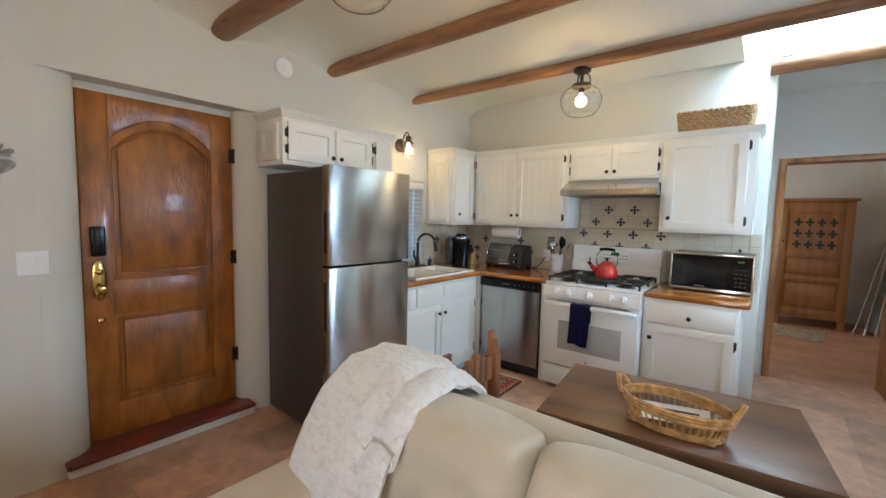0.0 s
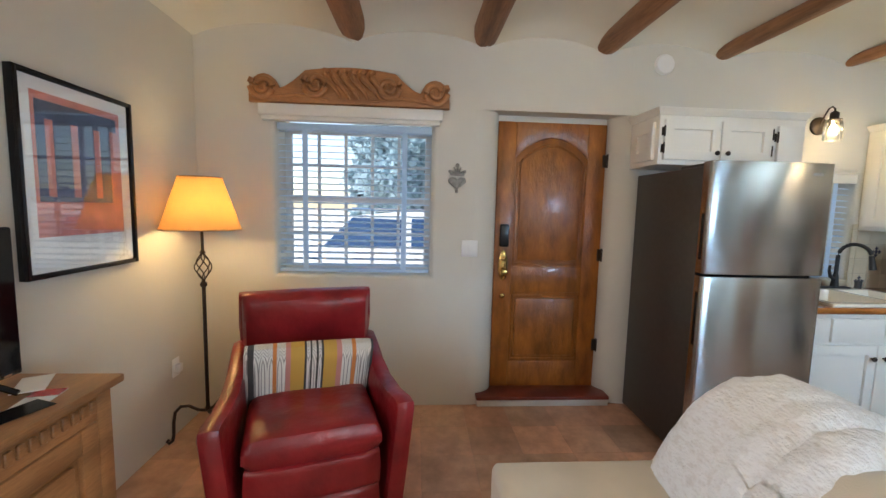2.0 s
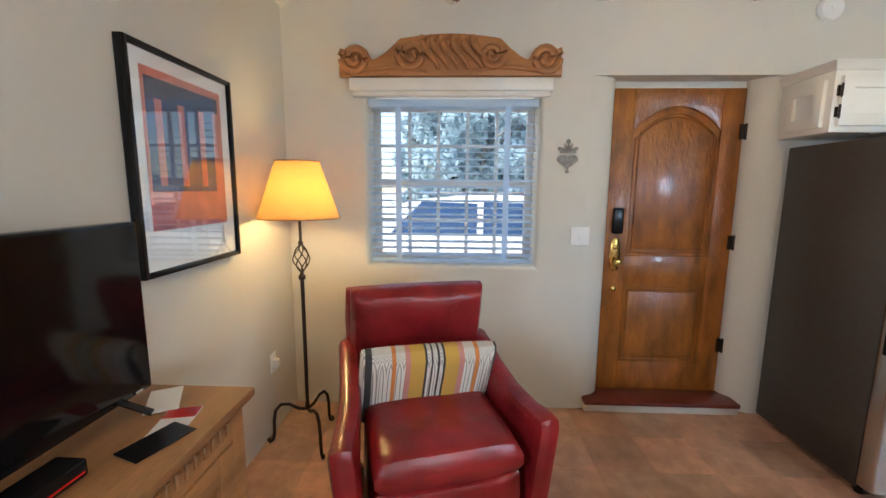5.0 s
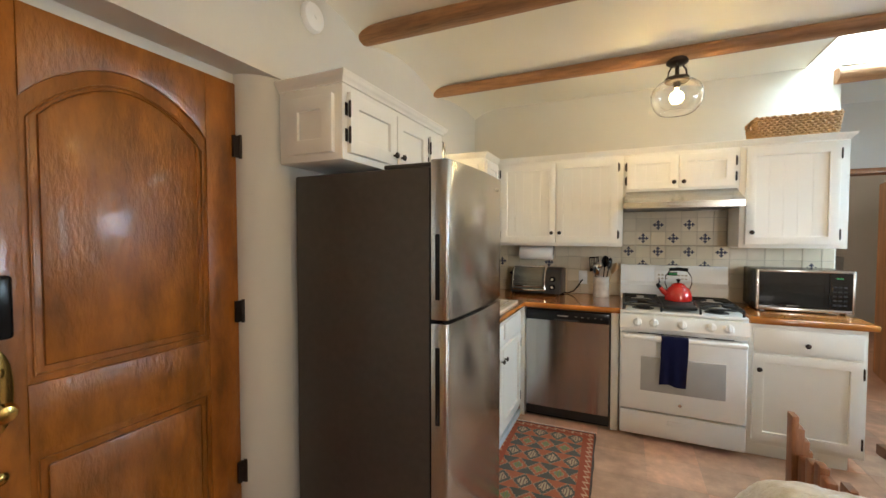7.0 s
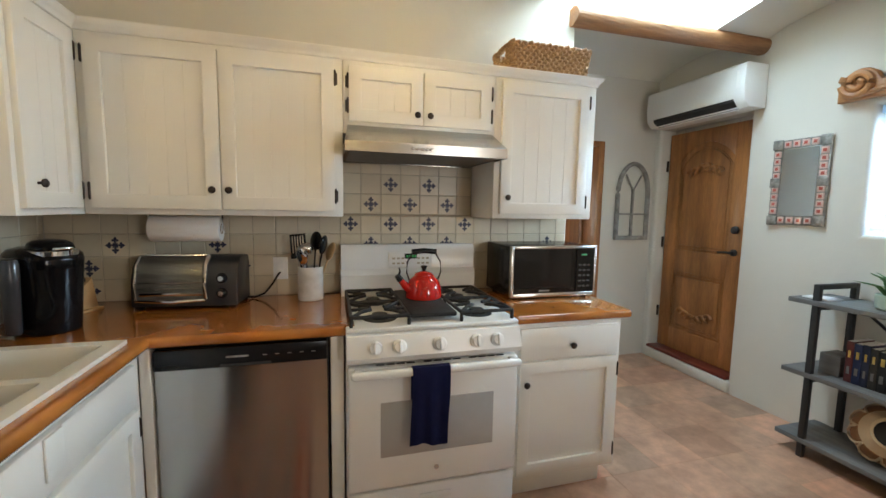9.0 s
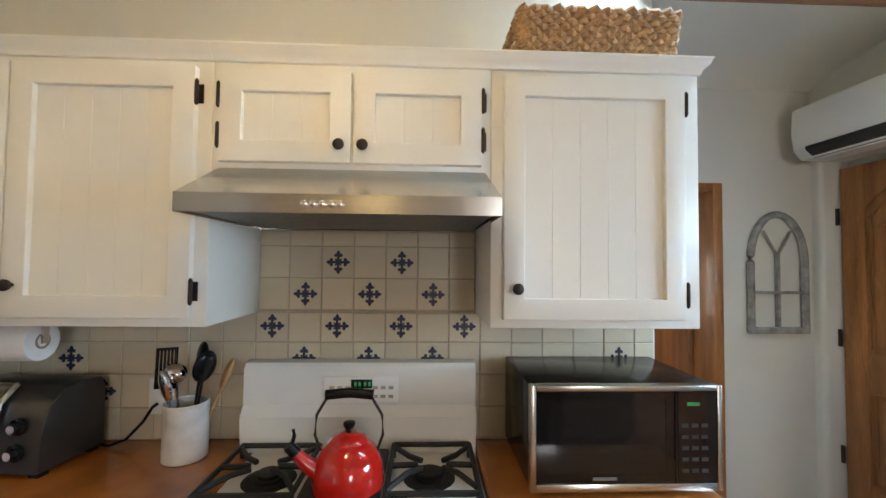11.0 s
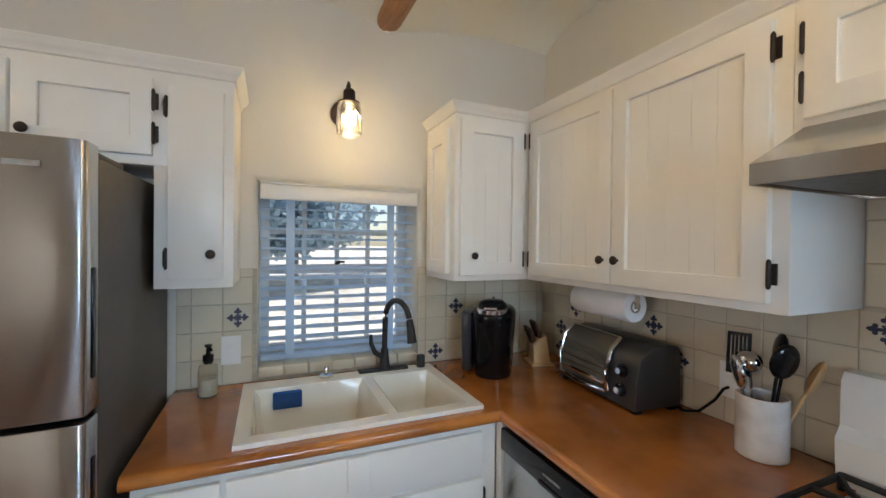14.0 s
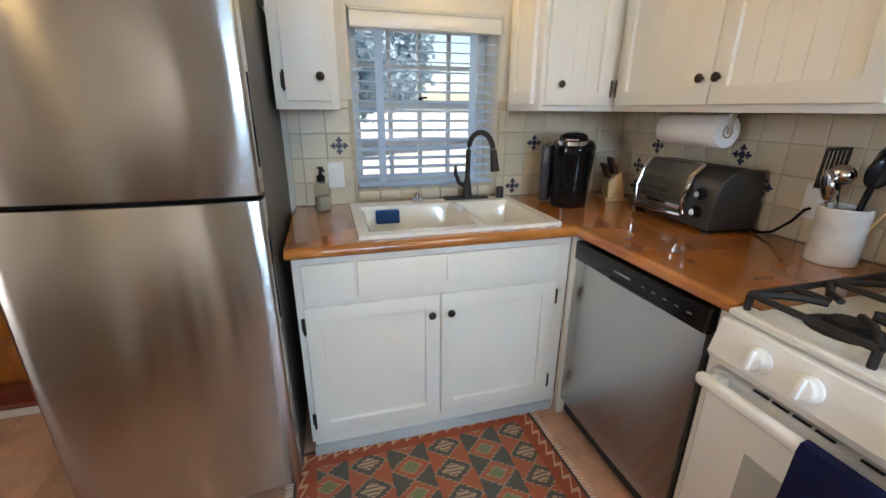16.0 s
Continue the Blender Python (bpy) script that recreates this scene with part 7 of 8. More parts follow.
# kilim
def kilim(name, L, Wd, sizes):
    """Stepped diamonds on a rust ground with a pale zigzag border."""
    m = bpy.data.materials.new(name)
    m.use_nodes = True
    nt = m.node_tree
    N = nt.nodes.new
    Lk = nt.links.new
    p = nt.nodes["Principled BSDF"]
    p.inputs["Roughness"].default_value = 0.95

    def op(kind, a, b=None):
        q = N("ShaderNodeMath")
        q.operation = kind
        for s, v in enumerate((a, b)):
            if v is None:
                continue
            if isinstance(v, (int, float)):
                q.inputs[s].default_value = v
            else:
                Lk(v, q.inputs[s])
        return q.outputs[0]

    def mixc(f, a, b):
        q = N("ShaderNodeMix")
        q.data_type = "RGBA"
        Lk(f, q.inputs[0])
        for s, v in ((6, a), (7, b)):
            if isinstance(v, tuple):
                q.inputs[s].default_value = (*v, 1)
            else:
                Lk(v, q.inputs[s])
        return q.outputs[2]
    tc = N("ShaderNodeTexCoord")
    sp = N("ShaderNodeSeparateXYZ")
    Lk(tc.outputs["Object"], sp.inputs[0])
    nz = N("ShaderNodeTexNoise")
    nz.inputs["Scale"].default_value = 14
    Lk(tc.outputs["Object"], nz.inputs["Vector"])
    x = op("ADD", sp.outputs[0], op("MULTIPLY", op("SUBTRACT", nz.outputs[0], 0.5), 0.018))
    y = op("ADD", sp.outputs[1], op("MULTIPLY", op("SUBTRACT", nz.outputs[0], 0.5), 0.018))
    cx, cy = sizes
    u, v = op("DIVIDE", x, cx), op("DIVIDE", y, cy)
    row = op("FLOOR", v)
    u2 = op("ADD", u, op("MULTIPLY", row, 0.5))
    fu = op("ABSOLUTE", op("SUBTRACT", op("FRACT", u2), 0.5))
    fv = op("ABSOLUTE", op("SUBTRACT", op("FRACT", v), 0.5))
    fvq = op("DIVIDE", op("FLOOR", op("MULTIPLY", fv, 14)), 14)
    tooth = op("MULTIPLY", op("PINGPONG", fv, 0.06), 1.0)
    d = op("ADD", op("ADD", fu, fvq), tooth)
    alt = op("GREATER_THAN", op("FRACT", op("MULTIPLY", op("ADD", row, 0.25), 0.5)), 0.5)
    stripes = op("GREATER_THAN", op("PINGPONG", x, 0.008), 0.005)
    cen = mixc(alt, mixc(stripes, (0.42, 0.33, 0.22), (0.16, 0.09, 0.08)), mixc(stripes, (0.20, 0.22, 0.07), (0.15, 0.20, 0.15)))
    ring = mixc(alt, (0.095, 0.095, 0.08), (0.40, 0.115, 0.055))
    line = (0.50, 0.32, 0.22)
    ground = mixc(alt, (0.40, 0.115, 0.055), (0.095, 0.095, 0.08))
    c = mixc(op("GREATER_THAN", d, 0.24), cen, line)
    c = mixc(op("GREATER_THAN", d, 0.27), c, ring)
    c = mixc(op("GREATER_THAN", d, 0.47), c, line)
    c = mixc(op("GREATER_THAN", d, 0.50), c, ground)
    # border
    ex = op("SUBTRACT", Wd / 2, op("ABSOLUTE", sp.outputs[0]))
    ey = op("SUBTRACT", L / 2, op("ABSOLUTE", sp.outputs[1]))
    e = op("MINIMUM", ex, ey)
    along = op("ADD", sp.outputs[0], sp.outputs[1])
    zg = op("ABSOLUTE", op("SUBTRACT", op("SUBTRACT", e, 0.035), op("SUBTRACT", op("PINGPONG", along, 0.03), 0.015)))
    bc = mixc(op("LESS_THAN", zg, 0.007), (0.33, 0.075, 0.035), (0.55, 0.34, 0.22))
    c = mixc(op("LESS_THAN", e, 0.085), c, bc)
    c = mixc(op("LESS_THAN", e, 0.012), c, (0.07, 0.05, 0.045))
    Lk(c, p.inputs["Base Color"])
    n2 = N("ShaderNodeTexNoise")
    n2.inputs["Scale"].default_value = 220
    b = N("ShaderNodeBump")
    b.inputs["Strength"].default_value, b.inputs["Distance"].default_value = 0.5, 0.004
    Lk(tc.outputs["Object"], n2.inputs["Vector"])
    Lk(n2.outputs[0], b.inputs["Height"])
    Lk(b.outputs[0], p.inputs["Normal"])
    return m


def rug(name, label, at, w, l, rz, material):
    T = thing(name, label, "rug", at, rz, local=True)
    bm = bmesh.new()
    bmesh.ops.create_grid(bm, x_segments=24, y_segments=36, size=0.5)
    for v in bm.verts:
        v.co = Vector((v.co.x * w + 0.006 * noise.noise(Vector((v.co.y * 6, 1, 0))), v.co.y * l, 0.006 + 0.003 * noise.noise(v.co * 6)))
    r = bmesh.ops.extrude_face_region(bm, geom=bm.faces[:])
    for v in r["geom"]:
        if isinstance(v, bmesh.types.BMVert):
            v.co.z = 0.0005
    bmesh.ops.recalc_face_normals(bm, faces=bm.faces)
    part("woven_field", bm, material, T)
    for s in (-1, 1):
        fr_ = bmesh.new()
        for i in range(int(w / 0.012)):
            x = -w / 2 + 0.006 + i * 0.012
            tube(fr_, [(x, s * l / 2, 0.004), (x + random.uniform(-0.006, 0.006), s * (l / 2 + 0.028), 0.002)], 0.0017, 4)
        part("fringe", fr_, PAPER, T, "pale fringe")["kind"] = "stuff"
    return T


rug("kitchen_rug", "rust and black kilim rug with stepped diamonds before the sink", (-1.585, 4.585, 0.001), 0.63, 1.05, 1.5, kilim("kilim", 1.05, 0.63, (0.125, 0.160)))

# ---- hall ----
AC = thing("air_conditioner", "white wall-mounted split air conditioner over the door", "air conditioner", (1.79, 6.27, 2.13))
bm = bmesh.new()
o = [(1.787, 2.15), (1.63, 2.15), (1.585, 2.20), (1.572, 2.30), (1.58, 2.435), (1.60, 2.45), (1.787, 2.45)]
extrude_outline(bm, [(a, b) for a, b in o], 0.90, Matrix.Translation((0, 5.80, 0)), 0.008)
part("housing", bm, mat("ac_plastic", (0.80, 0.81, 0.80), 0.35, var=0.01), AC)
part("outlet_slot", extrude_outline(bmesh.new(), [(1.636, 2.147), (1.583, 2.192), (1.581, 2.212), (1.60, 2.21), (1.645, 2.155)], 0.74, Matrix.Translation((0, 5.88, 0))), MATTE, AC, "dark air outlet")
part("louvre", nb(1.632, 1.675, 5.90, 6.60, 2.139, 2.145, 0.002), bpy.data.materials["ac_plastic"], AC)
part("label_sticker", nb(1.571, 1.573, 5.83, 5.86, 2.28, 2.40), PAPER, AC)

AW = thing("arched_window_decor", "grey weathered arched wooden window frame on the wall", "wall decor", (1.56, 6.79, 1.15))
bm = bmesh.new()
GW = mat("weathered_wood", (0.28, 0.27, 0.25), 0.8, var=0.35, scale=20, bump=0.4)
ya, yb = 6.772, 6.797
x0, x1, zb, zs = AWX[0], AWX[1], 1.155, 1.56
xm, hw = (x0 + x1) / 2, (x1 - x0) / 2
pts = []
for i in range(13):
    f = i / 12
    pts.append((x0 + hw * (1 - math.cos(f * math.pi / 2)) * 1.0, zs + (AWTOP - zs) * math.sin(f * math.pi / 2)))
arch = pts + [(2 * xm - x, z) for x, z in pts[::-1][1:]]
for r_, col in ((0.016, "frame"),):
    bm = bmesh.new()
    tube(bm, [(x, 6.782, z) for x, z in [(x0, zb)] + arch + [(x1, zb)]], 0.021, 8)
    box(bm, x0 - 0.016, x1 + 0.016, 6.766, 6.798, zb - 0.02, zb + 0.018, 0.003)
    part("frame", bm, GW, AW)
part("mullion", nb(xm - 0.008, xm + 0.008, ya, yb, zb + 0.018, 1.62), GW, AW)
part("crossbar", nb(x0 + 0.014, x1 - 0.014, ya, yb, 1.37, 1.386), GW, AW)
for s in (-1, 1):
    part("tracery", tube(bmesh.new(), [(xm, 6.782, 1.60), (xm + s * 0.05, 6.782, 1.68), (xm + s * 0.085, 6.782, 1.745)], 0.008, 6), GW, AW)

MR = thing("tin_mirror", "tin-framed wall mirror with painted tile squares", "mirror", (1.79, 5.53, 1.33))
my0, my1, mz0, mz1 = 5.365, 5.702, 1.332, 1.898
part("backing", nb(1.772, 1.788, my0, my1, mz0, mz1, 0.003), SILVER, MR)
part("glass", nb(1.769, 1.7725, my0 + 0.062, my1 - 0.062, mz0 + 0.062, mz1 - 0.062), MIRROR, MR, "mirror glass")
PINK = mat("pink_tile", (0.62, 0.42, 0.36), 0.3, var=0.1, coat=0.3)
TRED = mat("red_dot", (0.42, 0.07, 0.05), 0.3, coat=0.3)


def tile_sq(y, z):
    t = part("tile", nb(1.765, 1.773, y - 0.02, y + 0.02, z - 0.02, z + 0.02, 0.002), PINK, MR)
    part("dot", nb(1.7635, 1.7655, y - 0.010, y + 0.010, z - 0.010, z + 0.010, 0.0008), TRED, t)


for i in range(4):
    for z in (mz0 + 0.031, mz1 - 0.031):
        tile_sq(my0 + 0.088 + i * 0.054, z)
for i in range(9):
    if i == 4:
        continue
    for y in (my0 + 0.031, my1 - 0.031):
        tile_sq(y, mz0 + 0.092 + i * 0.0477)
for y in (my0 + 0.028, my1 - 0.028):
    for z in (mz0 + 0.028, (mz0 + mz1) / 2, mz1 - 0.028):
        part("tin_boss", nb(1.760, 1.774, y - 0.032, y + 0.032, z - 0.032, z + 0.032, 0.006), SILVER, MR, "embossed tin square")

SH = thing("shelf_unit", "three-tier shelf with grey boards and a black metal frame", "shelf", (1.6, 4.7, 0))
for z in (0.085, 0.475, 0.895):
    part("board", nb(1.415, 1.755, 4.05, 5.285, z, z + 0.028, 0.003), GREYW, SH)
for y in (4.18, 5.135):
    for x in (1.42, 1.72):
        part("post", nb(x, x + 0.03, y, y + 0.03, 0, 1.015, 0.002), MATTE, SH)
    part("top_bar", nb(1.45, 1.72, y, y + 0.03, 0.987, 1.015, 0.002), MATTE, SH)
    for z in (0.06, 0.45, 0.87):
        part("cross_bar", nb(1.45, 1.72, y + 0.004, y + 0.026, z, z + 0.025), MATTE, SH)
part("brace", tube(bmesh.new(), [(1.74, 5.14, 0.90), (1.74, 4.66, 0.50)], 0.008, 6), MATTE, SH)
part("brace", tube(bmesh.new(), [(1.74, 4.20, 0.90), (1.74, 4.66, 0.50)], 0.008, 6), MATTE, SH)
BKC = [((0.09, 0.014, 0.014), 0.225, 0.032), ((0.015, 0.025, 0.08), 0.22, 0.034), ((0.015, 0.02, 0.05), 0.225, 0.03), ((0.03, 0.025, 0.02), 0.215, 0.032), ((0.012, 0.012, 0.012), 0.21, 0.036)]
by = 5.03
for c, h, w in BKC:
    T = thing("book", "hardback novel with a dark spine standing on the shelf", "book", (1.58, by - w / 2, 0.503), group="books on the shelf")
    mm = mat("book_cover", c, 0.4, var=0.15, scale=25)
    part("cover", nb(1.50, 1.66, by - w, by, 0.503, 0.503 + h, 0.002), mm, T)
    part("pages", nb(1.505, 1.662, by - w + 0.003, by - 0.003, 0.506, 0.502 + h + 0.0015), PAPER, T)
    for k in range(2):
        part("spine_title", nb(1.4985, 1.5, by - w + 0.010, by - 0.010, 0.55 + k * 0.09, 0.59 + k * 0.09), (GREYW, BRASS)[k], T, "faint lettering block")
    by -= w + 0.002
BX = tagged(part("grey_box", nb(1.52, 1.66, 5.06, 5.16, 0.503, 0.62, 0.004), GREYW), "small grey box on the shelf", "box")
PY = tagged(part("cable_box", nb(1.47, 1.70, 4.42, 4.83, 0.503, 0.565, 0.006), mat("grey_plastic", (0.30, 0.31, 0.32), 0.4, var=0.05)), "flat grey media box on the shelf", "media box")
PL = thing("potted_succulent", "green succulent in a pale ceramic pot on the shelf", "plant", (1.56, 4.90, 0.923))
part("pot", lathe(bmesh.new(), [(0.050, 0), (0.062, 0.01), (0.066, 0.075), (0.062, 0.08), (0.056, 0.075), (0.05, 0.06), (0.002, 0.058)], (1.56, 4.90, 0.923), 22), mat("celadon", (0.42, 0.52, 0.44), 0.4, var=0.1, scale=12), PL, "pale green ceramic pot")
for k in range(18):
    a = 2.4 * k
    rr = 0.055 + 0.055 * (k % 5) / 4
    h = 0.13 - 0.06 * (k % 5) / 4
    lf = bmesh.new()
    tube(lf, [(1.56 + 0.012 * math.cos(a), 4.90 + 0.012 * math.sin(a), 0.985), (1.56 + rr * 0.6 * math.cos(a), 4.90 + rr * 0.6 * math.sin(a), 0.99 + h * 0.8), (1.56 + rr * 1.35 * math.cos(a), 4.90 + rr * 1.35 * math.sin(a), 0.99 + h)], 0.010, 6, 0.001)
    part("leaf", lf, GREEN, PL)
CP = thing("clay_pot", "round clay pot with a scalloped neck on the bottom shelf", "pot", (1.58, 4.86, 0.113))
mk = Matrix.Translation((1.60, 4.86, 0.262)) @ pose(0, 0, 0, 25, -62, 0)
CLAY = mat("clay", (0.33, 0.15, 0.06), 0.6, var=0.25, scale=6, bump=0.1)
CLAYP = mat("pale_clay", (0.62, 0.46, 0.29), 0.6, var=0.15, scale=6)
part("belly", lathe(bmesh.new(), [(0.05, -0.125), (0.105, -0.10), (0.15, -0.03), (0.15, 0.02), (0.125, 0.07), (0.12, 0.073)], seg=36, m=mk), CLAY, CP)
part("neck", lathe(bmesh.new(), [(0.121, 0.072), (0.085, 0.10), (0.073, 0.112), (0.078, 0.122), (0.066, 0.122), (0.062, 0.10), (0.06, 0.0)], seg=36, m=mk), CLAYP, CP, "pale painted neck")
for k in range(9):
    a0 = 2 * math.pi * k / 9
    sc = bmesh.new()
    tube(sc, [((mk @ Vector((r * math.cos(a0 + da), r * math.sin(a0 + da), z)))) for da, r, z in ((-0.35, 0.124, 0.074), (-0.28, 0.147, 0.04), (-0.15, 0.156, 0.005), (0.0, 0.1575, -0.005), (0.15, 0.156, 0.005), (0.28, 0.147, 0.04), (0.35, 0.124, 0.074))], 0.006, 6)
    part("scallop", sc, CLAYP, CP, "pale painted scallop")
# Black disc across the mouth stands for the shade inside the pot
part("shade_disc", lathe(bmesh.new(), [(0.002, 0.1100), (0.0675, 0.1105)], seg=24, m=mk), MATTE, CP)
TR = tagged(part("tray_paper", nb(1.47, 1.60, 5.12, 5.25, 0.9235, 0.931, 0.002), PAPER), "white papers on the top shelf", "papers")

# ---- bedroom ----
AR = thing("armoire", "tall brown wooden armoire with rows of cut-out crosses", "armoire", (0.82, 9.6, 0))
ax0, ax1, ay = 0.44, 1.20, 9.52
part("body", nb(ax0, ax1, ay, 10.02, 0.13, 1.76, 0.005), ARMW, AR)
part("cornice", nb(ax0 - 0.035, ax1 + 0.035, ay - 0.035, 10.04, 1.76, 1.80, 0.008), ARMW, AR)
for x in (ax0, ax1 - 0.07):
    part("leg", nb(x, x + 0.07, ay, ay + 0.07, 0, 0.13), ARMW, AR)
    part("leg", nb(x, x + 0.07, 9.95, 10.02, 0, 0.13), ARMW, AR)
part("stile", nb(ax0, ax0 + 0.09, ay - 0.014, ay, 0.14, 1.75, 0.004), ARMW, AR)
part("stile", nb(ax1 - 0.09, ax1, ay - 0.014, ay, 0.14, 1.75, 0.004), ARMW, AR)
for z0, z1 in ((0.14, 0.26), (0.64, 0.72), (0.98, 1.06), (1.60, 1.75)):
    part("rail", nb(ax0 + 0.09, ax1 - 0.09, ay - 0.014, ay, z0, z1, 0.004), ARMW, AR)
for z0, z1 in ((0.29, 0.61), (0.75, 0.95)):
    part("panel", nb(ax0 + 0.12, ax1 - 0.12, ay - 0.012, ay, z0, z1, 0.010), ARMW, AR)
# Flat black crosses on the solid front stand for the shade in the holes
for i in range(4):
    for j in range(3):
        x, z = ax0 + 0.20 + i * 0.12, 1.16 + j * 0.155
        bm = bmesh.new()
        box(bm, x - 0.045, x + 0.045, ay - 0.003, ay - 0.001, z - 0.016, z + 0.016)
        box(bm, x - 0.016, x + 0.016, ay - 0.0035, ay - 0.001, z - 0.055, z + 0.055)
        part("cut_out_cross", bm, MATTE, AR, "black cross in place of a shaded cut-out")
part("knob", lathe(bmesh.new(), [(0.008, 0), (0.015, 0.02)], seg=10, m=Matrix.Translation((ax0 + 0.05, ay - 0.014, 1.2)) @ pose(0, 0, 0, 90, 0, 0)), IRON, AR)
rug("bedroom_rug", "pale patterned rug on the bedroom floor", (0.55, 9.02, 0.001), 0.85, 0.62, -8, mat("bedroom_rug", (0.34, 0.29, 0.20), 0.95, var=0.5, scale=16))
IB = thing("folding_stand", "folded metal stand leaning on the bedroom wall", "stand", (1.5, 9.9, 0))
for dx, h in ((0.0, 1.25), (0.10, 1.32), (0.2, 1.28)):
    part("tube_leg", tube(bmesh.new(), [(1.28 + dx, 9.45, 0.01), (1.62 + dx * 0.5, 10.22, h)], 0.011, 8), CHROME, IB, "grey metal tube")
part("board", nb(-0.14, 0.14, -0.012, 0.012, 0.0, 1.25, 0.01, m=Matrix.Translation((1.56, 9.62, 0.02)) @ pose(0, 0, 0, -24, 12, 0)), mat("grey_cover", (0.30, 0.31, 0.31), 0.8, var=0.15), IB)

# ---- outdoors ----
g = bmesh.new()
v = [g.verts.new(p) for p in ((-300, -300, -0.12), (300, -300, -0.12), (300, 300, -0.12), (-300, 300, -0.12))]
g.faces.new(v)
structure("ground", g, GRASS, "pale dry gravel ground outside")


def car(x, y, rz):
    T = thing("parked_car", "white car with tinted windows parked outside the window", "car", (x, y, -0.12), rz, local=True)
    bm = bmesh.new()
    o = [(-2.3, 0.35), (-2.3, 0.75), (-2.15, 0.92), (-1.5, 1.0), (-0.95, 1.42), (0.0, 1.52), (1.1, 1.50), (1.85, 1.35), (2.25, 0.95), (2.3, 0.4)]
    extrude_outline(bm, o, 1.76, Matrix.Translation((0, -0.88, 0)), 0.06)
    part("body", bm, CARP, T)
    for s in (-0.886, 0.882):
        for x0_, x1_, nm in ((-0.9, -0.05, 0), (0.03, 0.85, 0), (0.92, 1.6, 1)):
            bm = bmesh.new()
            extrude_outline(bm, [(x0_ - (0.25 if x0_ < -0.5 else 0), 1.02), (x1_ + (0.15 if nm else 0), 1.02), (x1_, 1.40 - (0.05 if nm else 0)), (x0_ + (0.15 if x0_ < -0.5 else 0.0), 1.42)], 0.004, Matrix.Translation((0, s, 0)))
            part("side_window", bm, CARGLASS, T, "dark side window")
        for xw in (-1.45, 1.42):
            bm = bmesh.new()
            lathe(bm, [(0.20, -0.1), (0.33, -0.1), (0.34, 0.0), (0.33, 0.1), (0.20, 0.1)], seg=28, m=Matrix.Translation((xw, s * 0.92, 0.34)) @ pose(0, 0, 0, 90, 0, 0))
            w = part("wheel", bm, RUBBER, T, "black tyre")
            bm = bmesh.new()
            lathe(bm, [(0.02, -0.104), (0.2, -0.104), (0.2, 0.104), (0.02, 0.104)], seg=20, m=Matrix.Translation((xw, s * 0.92, 0.34)) @ pose(0, 0, 0, 90, 0, 0))
            part("rim", bm, CHROME, w, "silver rim")
    part("roof_rail", nb(-0.8, 1.5, -0.7, -0.66, 1.5, 1.55, 0.01), CHROME, T)
    part("roof_rail", nb(-0.8, 1.5, 0.66, 0.70, 1.5, 1.55, 0.01), CHROME, T)


car(-5.95, 1.78, 89)


def tree(x, y, h, spread, seed, material):
    rnd = random.Random(seed)
    T = thing("tree", "leafy garden tree outside the windows", "tree", (x, y, -0.12), group="garden trees", local=True)
    tr_ = bmesh.new()
    tube(tr_, [(0, 0, 0), (0.05, 0.03, h * 0.25), (-0.04, 0.06, h * 0.5), (0.0, 0.0, h * 0.8)], 0.16, 8, 0.04)
    for k in range(7):
        a = rnd.uniform(0, 6.28)
        z = h * rnd.uniform(0.25, 0.6)
        tube(tr_, [(0, 0, z), (spread * 0.4 * math.cos(a), spread * 0.4 * math.sin(a), z + h * 0.12), (spread * 0.75 * math.cos(a), spread * 0.75 * math.sin(a), z + h * 0.22)], 0.06, 6, 0.015)
    part("trunk", tr_, BARK, T)
    vs, fs = [], []
    for k in range(90):
        a, q = rnd.uniform(0, 6.28), rnd.uniform(0.15, 1) ** 0.5
        c = Vector((spread * q * math.cos(a), spread * q * math.sin(a), h * (0.22 + 0.75 * rnd.random())))
        for j in range(210):
            p_ = c + Vector((rnd.gauss(0, 0.28), rnd.gauss(0, 0.28), rnd.gauss(0, 0.22))) * spread * 0.35
            d1_ = Vector((rnd.gauss(0, 1), rnd.gauss(0, 1), rnd.gauss(0, 1))).normalized() * 0.15
            d2_ = d1_.cross(Vector((rnd.gauss(0, 1), rnd.gauss(0, 1), rnd.gauss(0, 1)))).normalized() * 0.10
            n = len(vs)
            vs += [p_ - d1_, p_ + d2_, p_ + d1_, p_ - d2_]
            fs.append((n, n + 1, n + 2, n + 3))
    me = bpy.data.meshes.new("crown")
    me.from_pydata(vs, [], fs)
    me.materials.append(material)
    o_ = new("crown", me)
    o_.parent = T
    o_["kind"] = "stuff"


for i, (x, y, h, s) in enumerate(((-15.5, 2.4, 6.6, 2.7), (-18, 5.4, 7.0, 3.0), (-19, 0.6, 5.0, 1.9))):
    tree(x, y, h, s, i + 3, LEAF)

# ---- tiles of the walls and floor ----
P = 0.1125
cm_ = bmesh.new()


def disc(x, z, r, k, sx=1, sz=1):
    lathe(cm_, [(r, 0), (r * 0.9, 0.0008 + 0.00012 * k)], seg=10, m=Matrix.Translation((x, 0, z)) @ pose(0, 0, 0, 90, 0, 0) @ Matrix.Diagonal((sx, sz, 1, 1)))


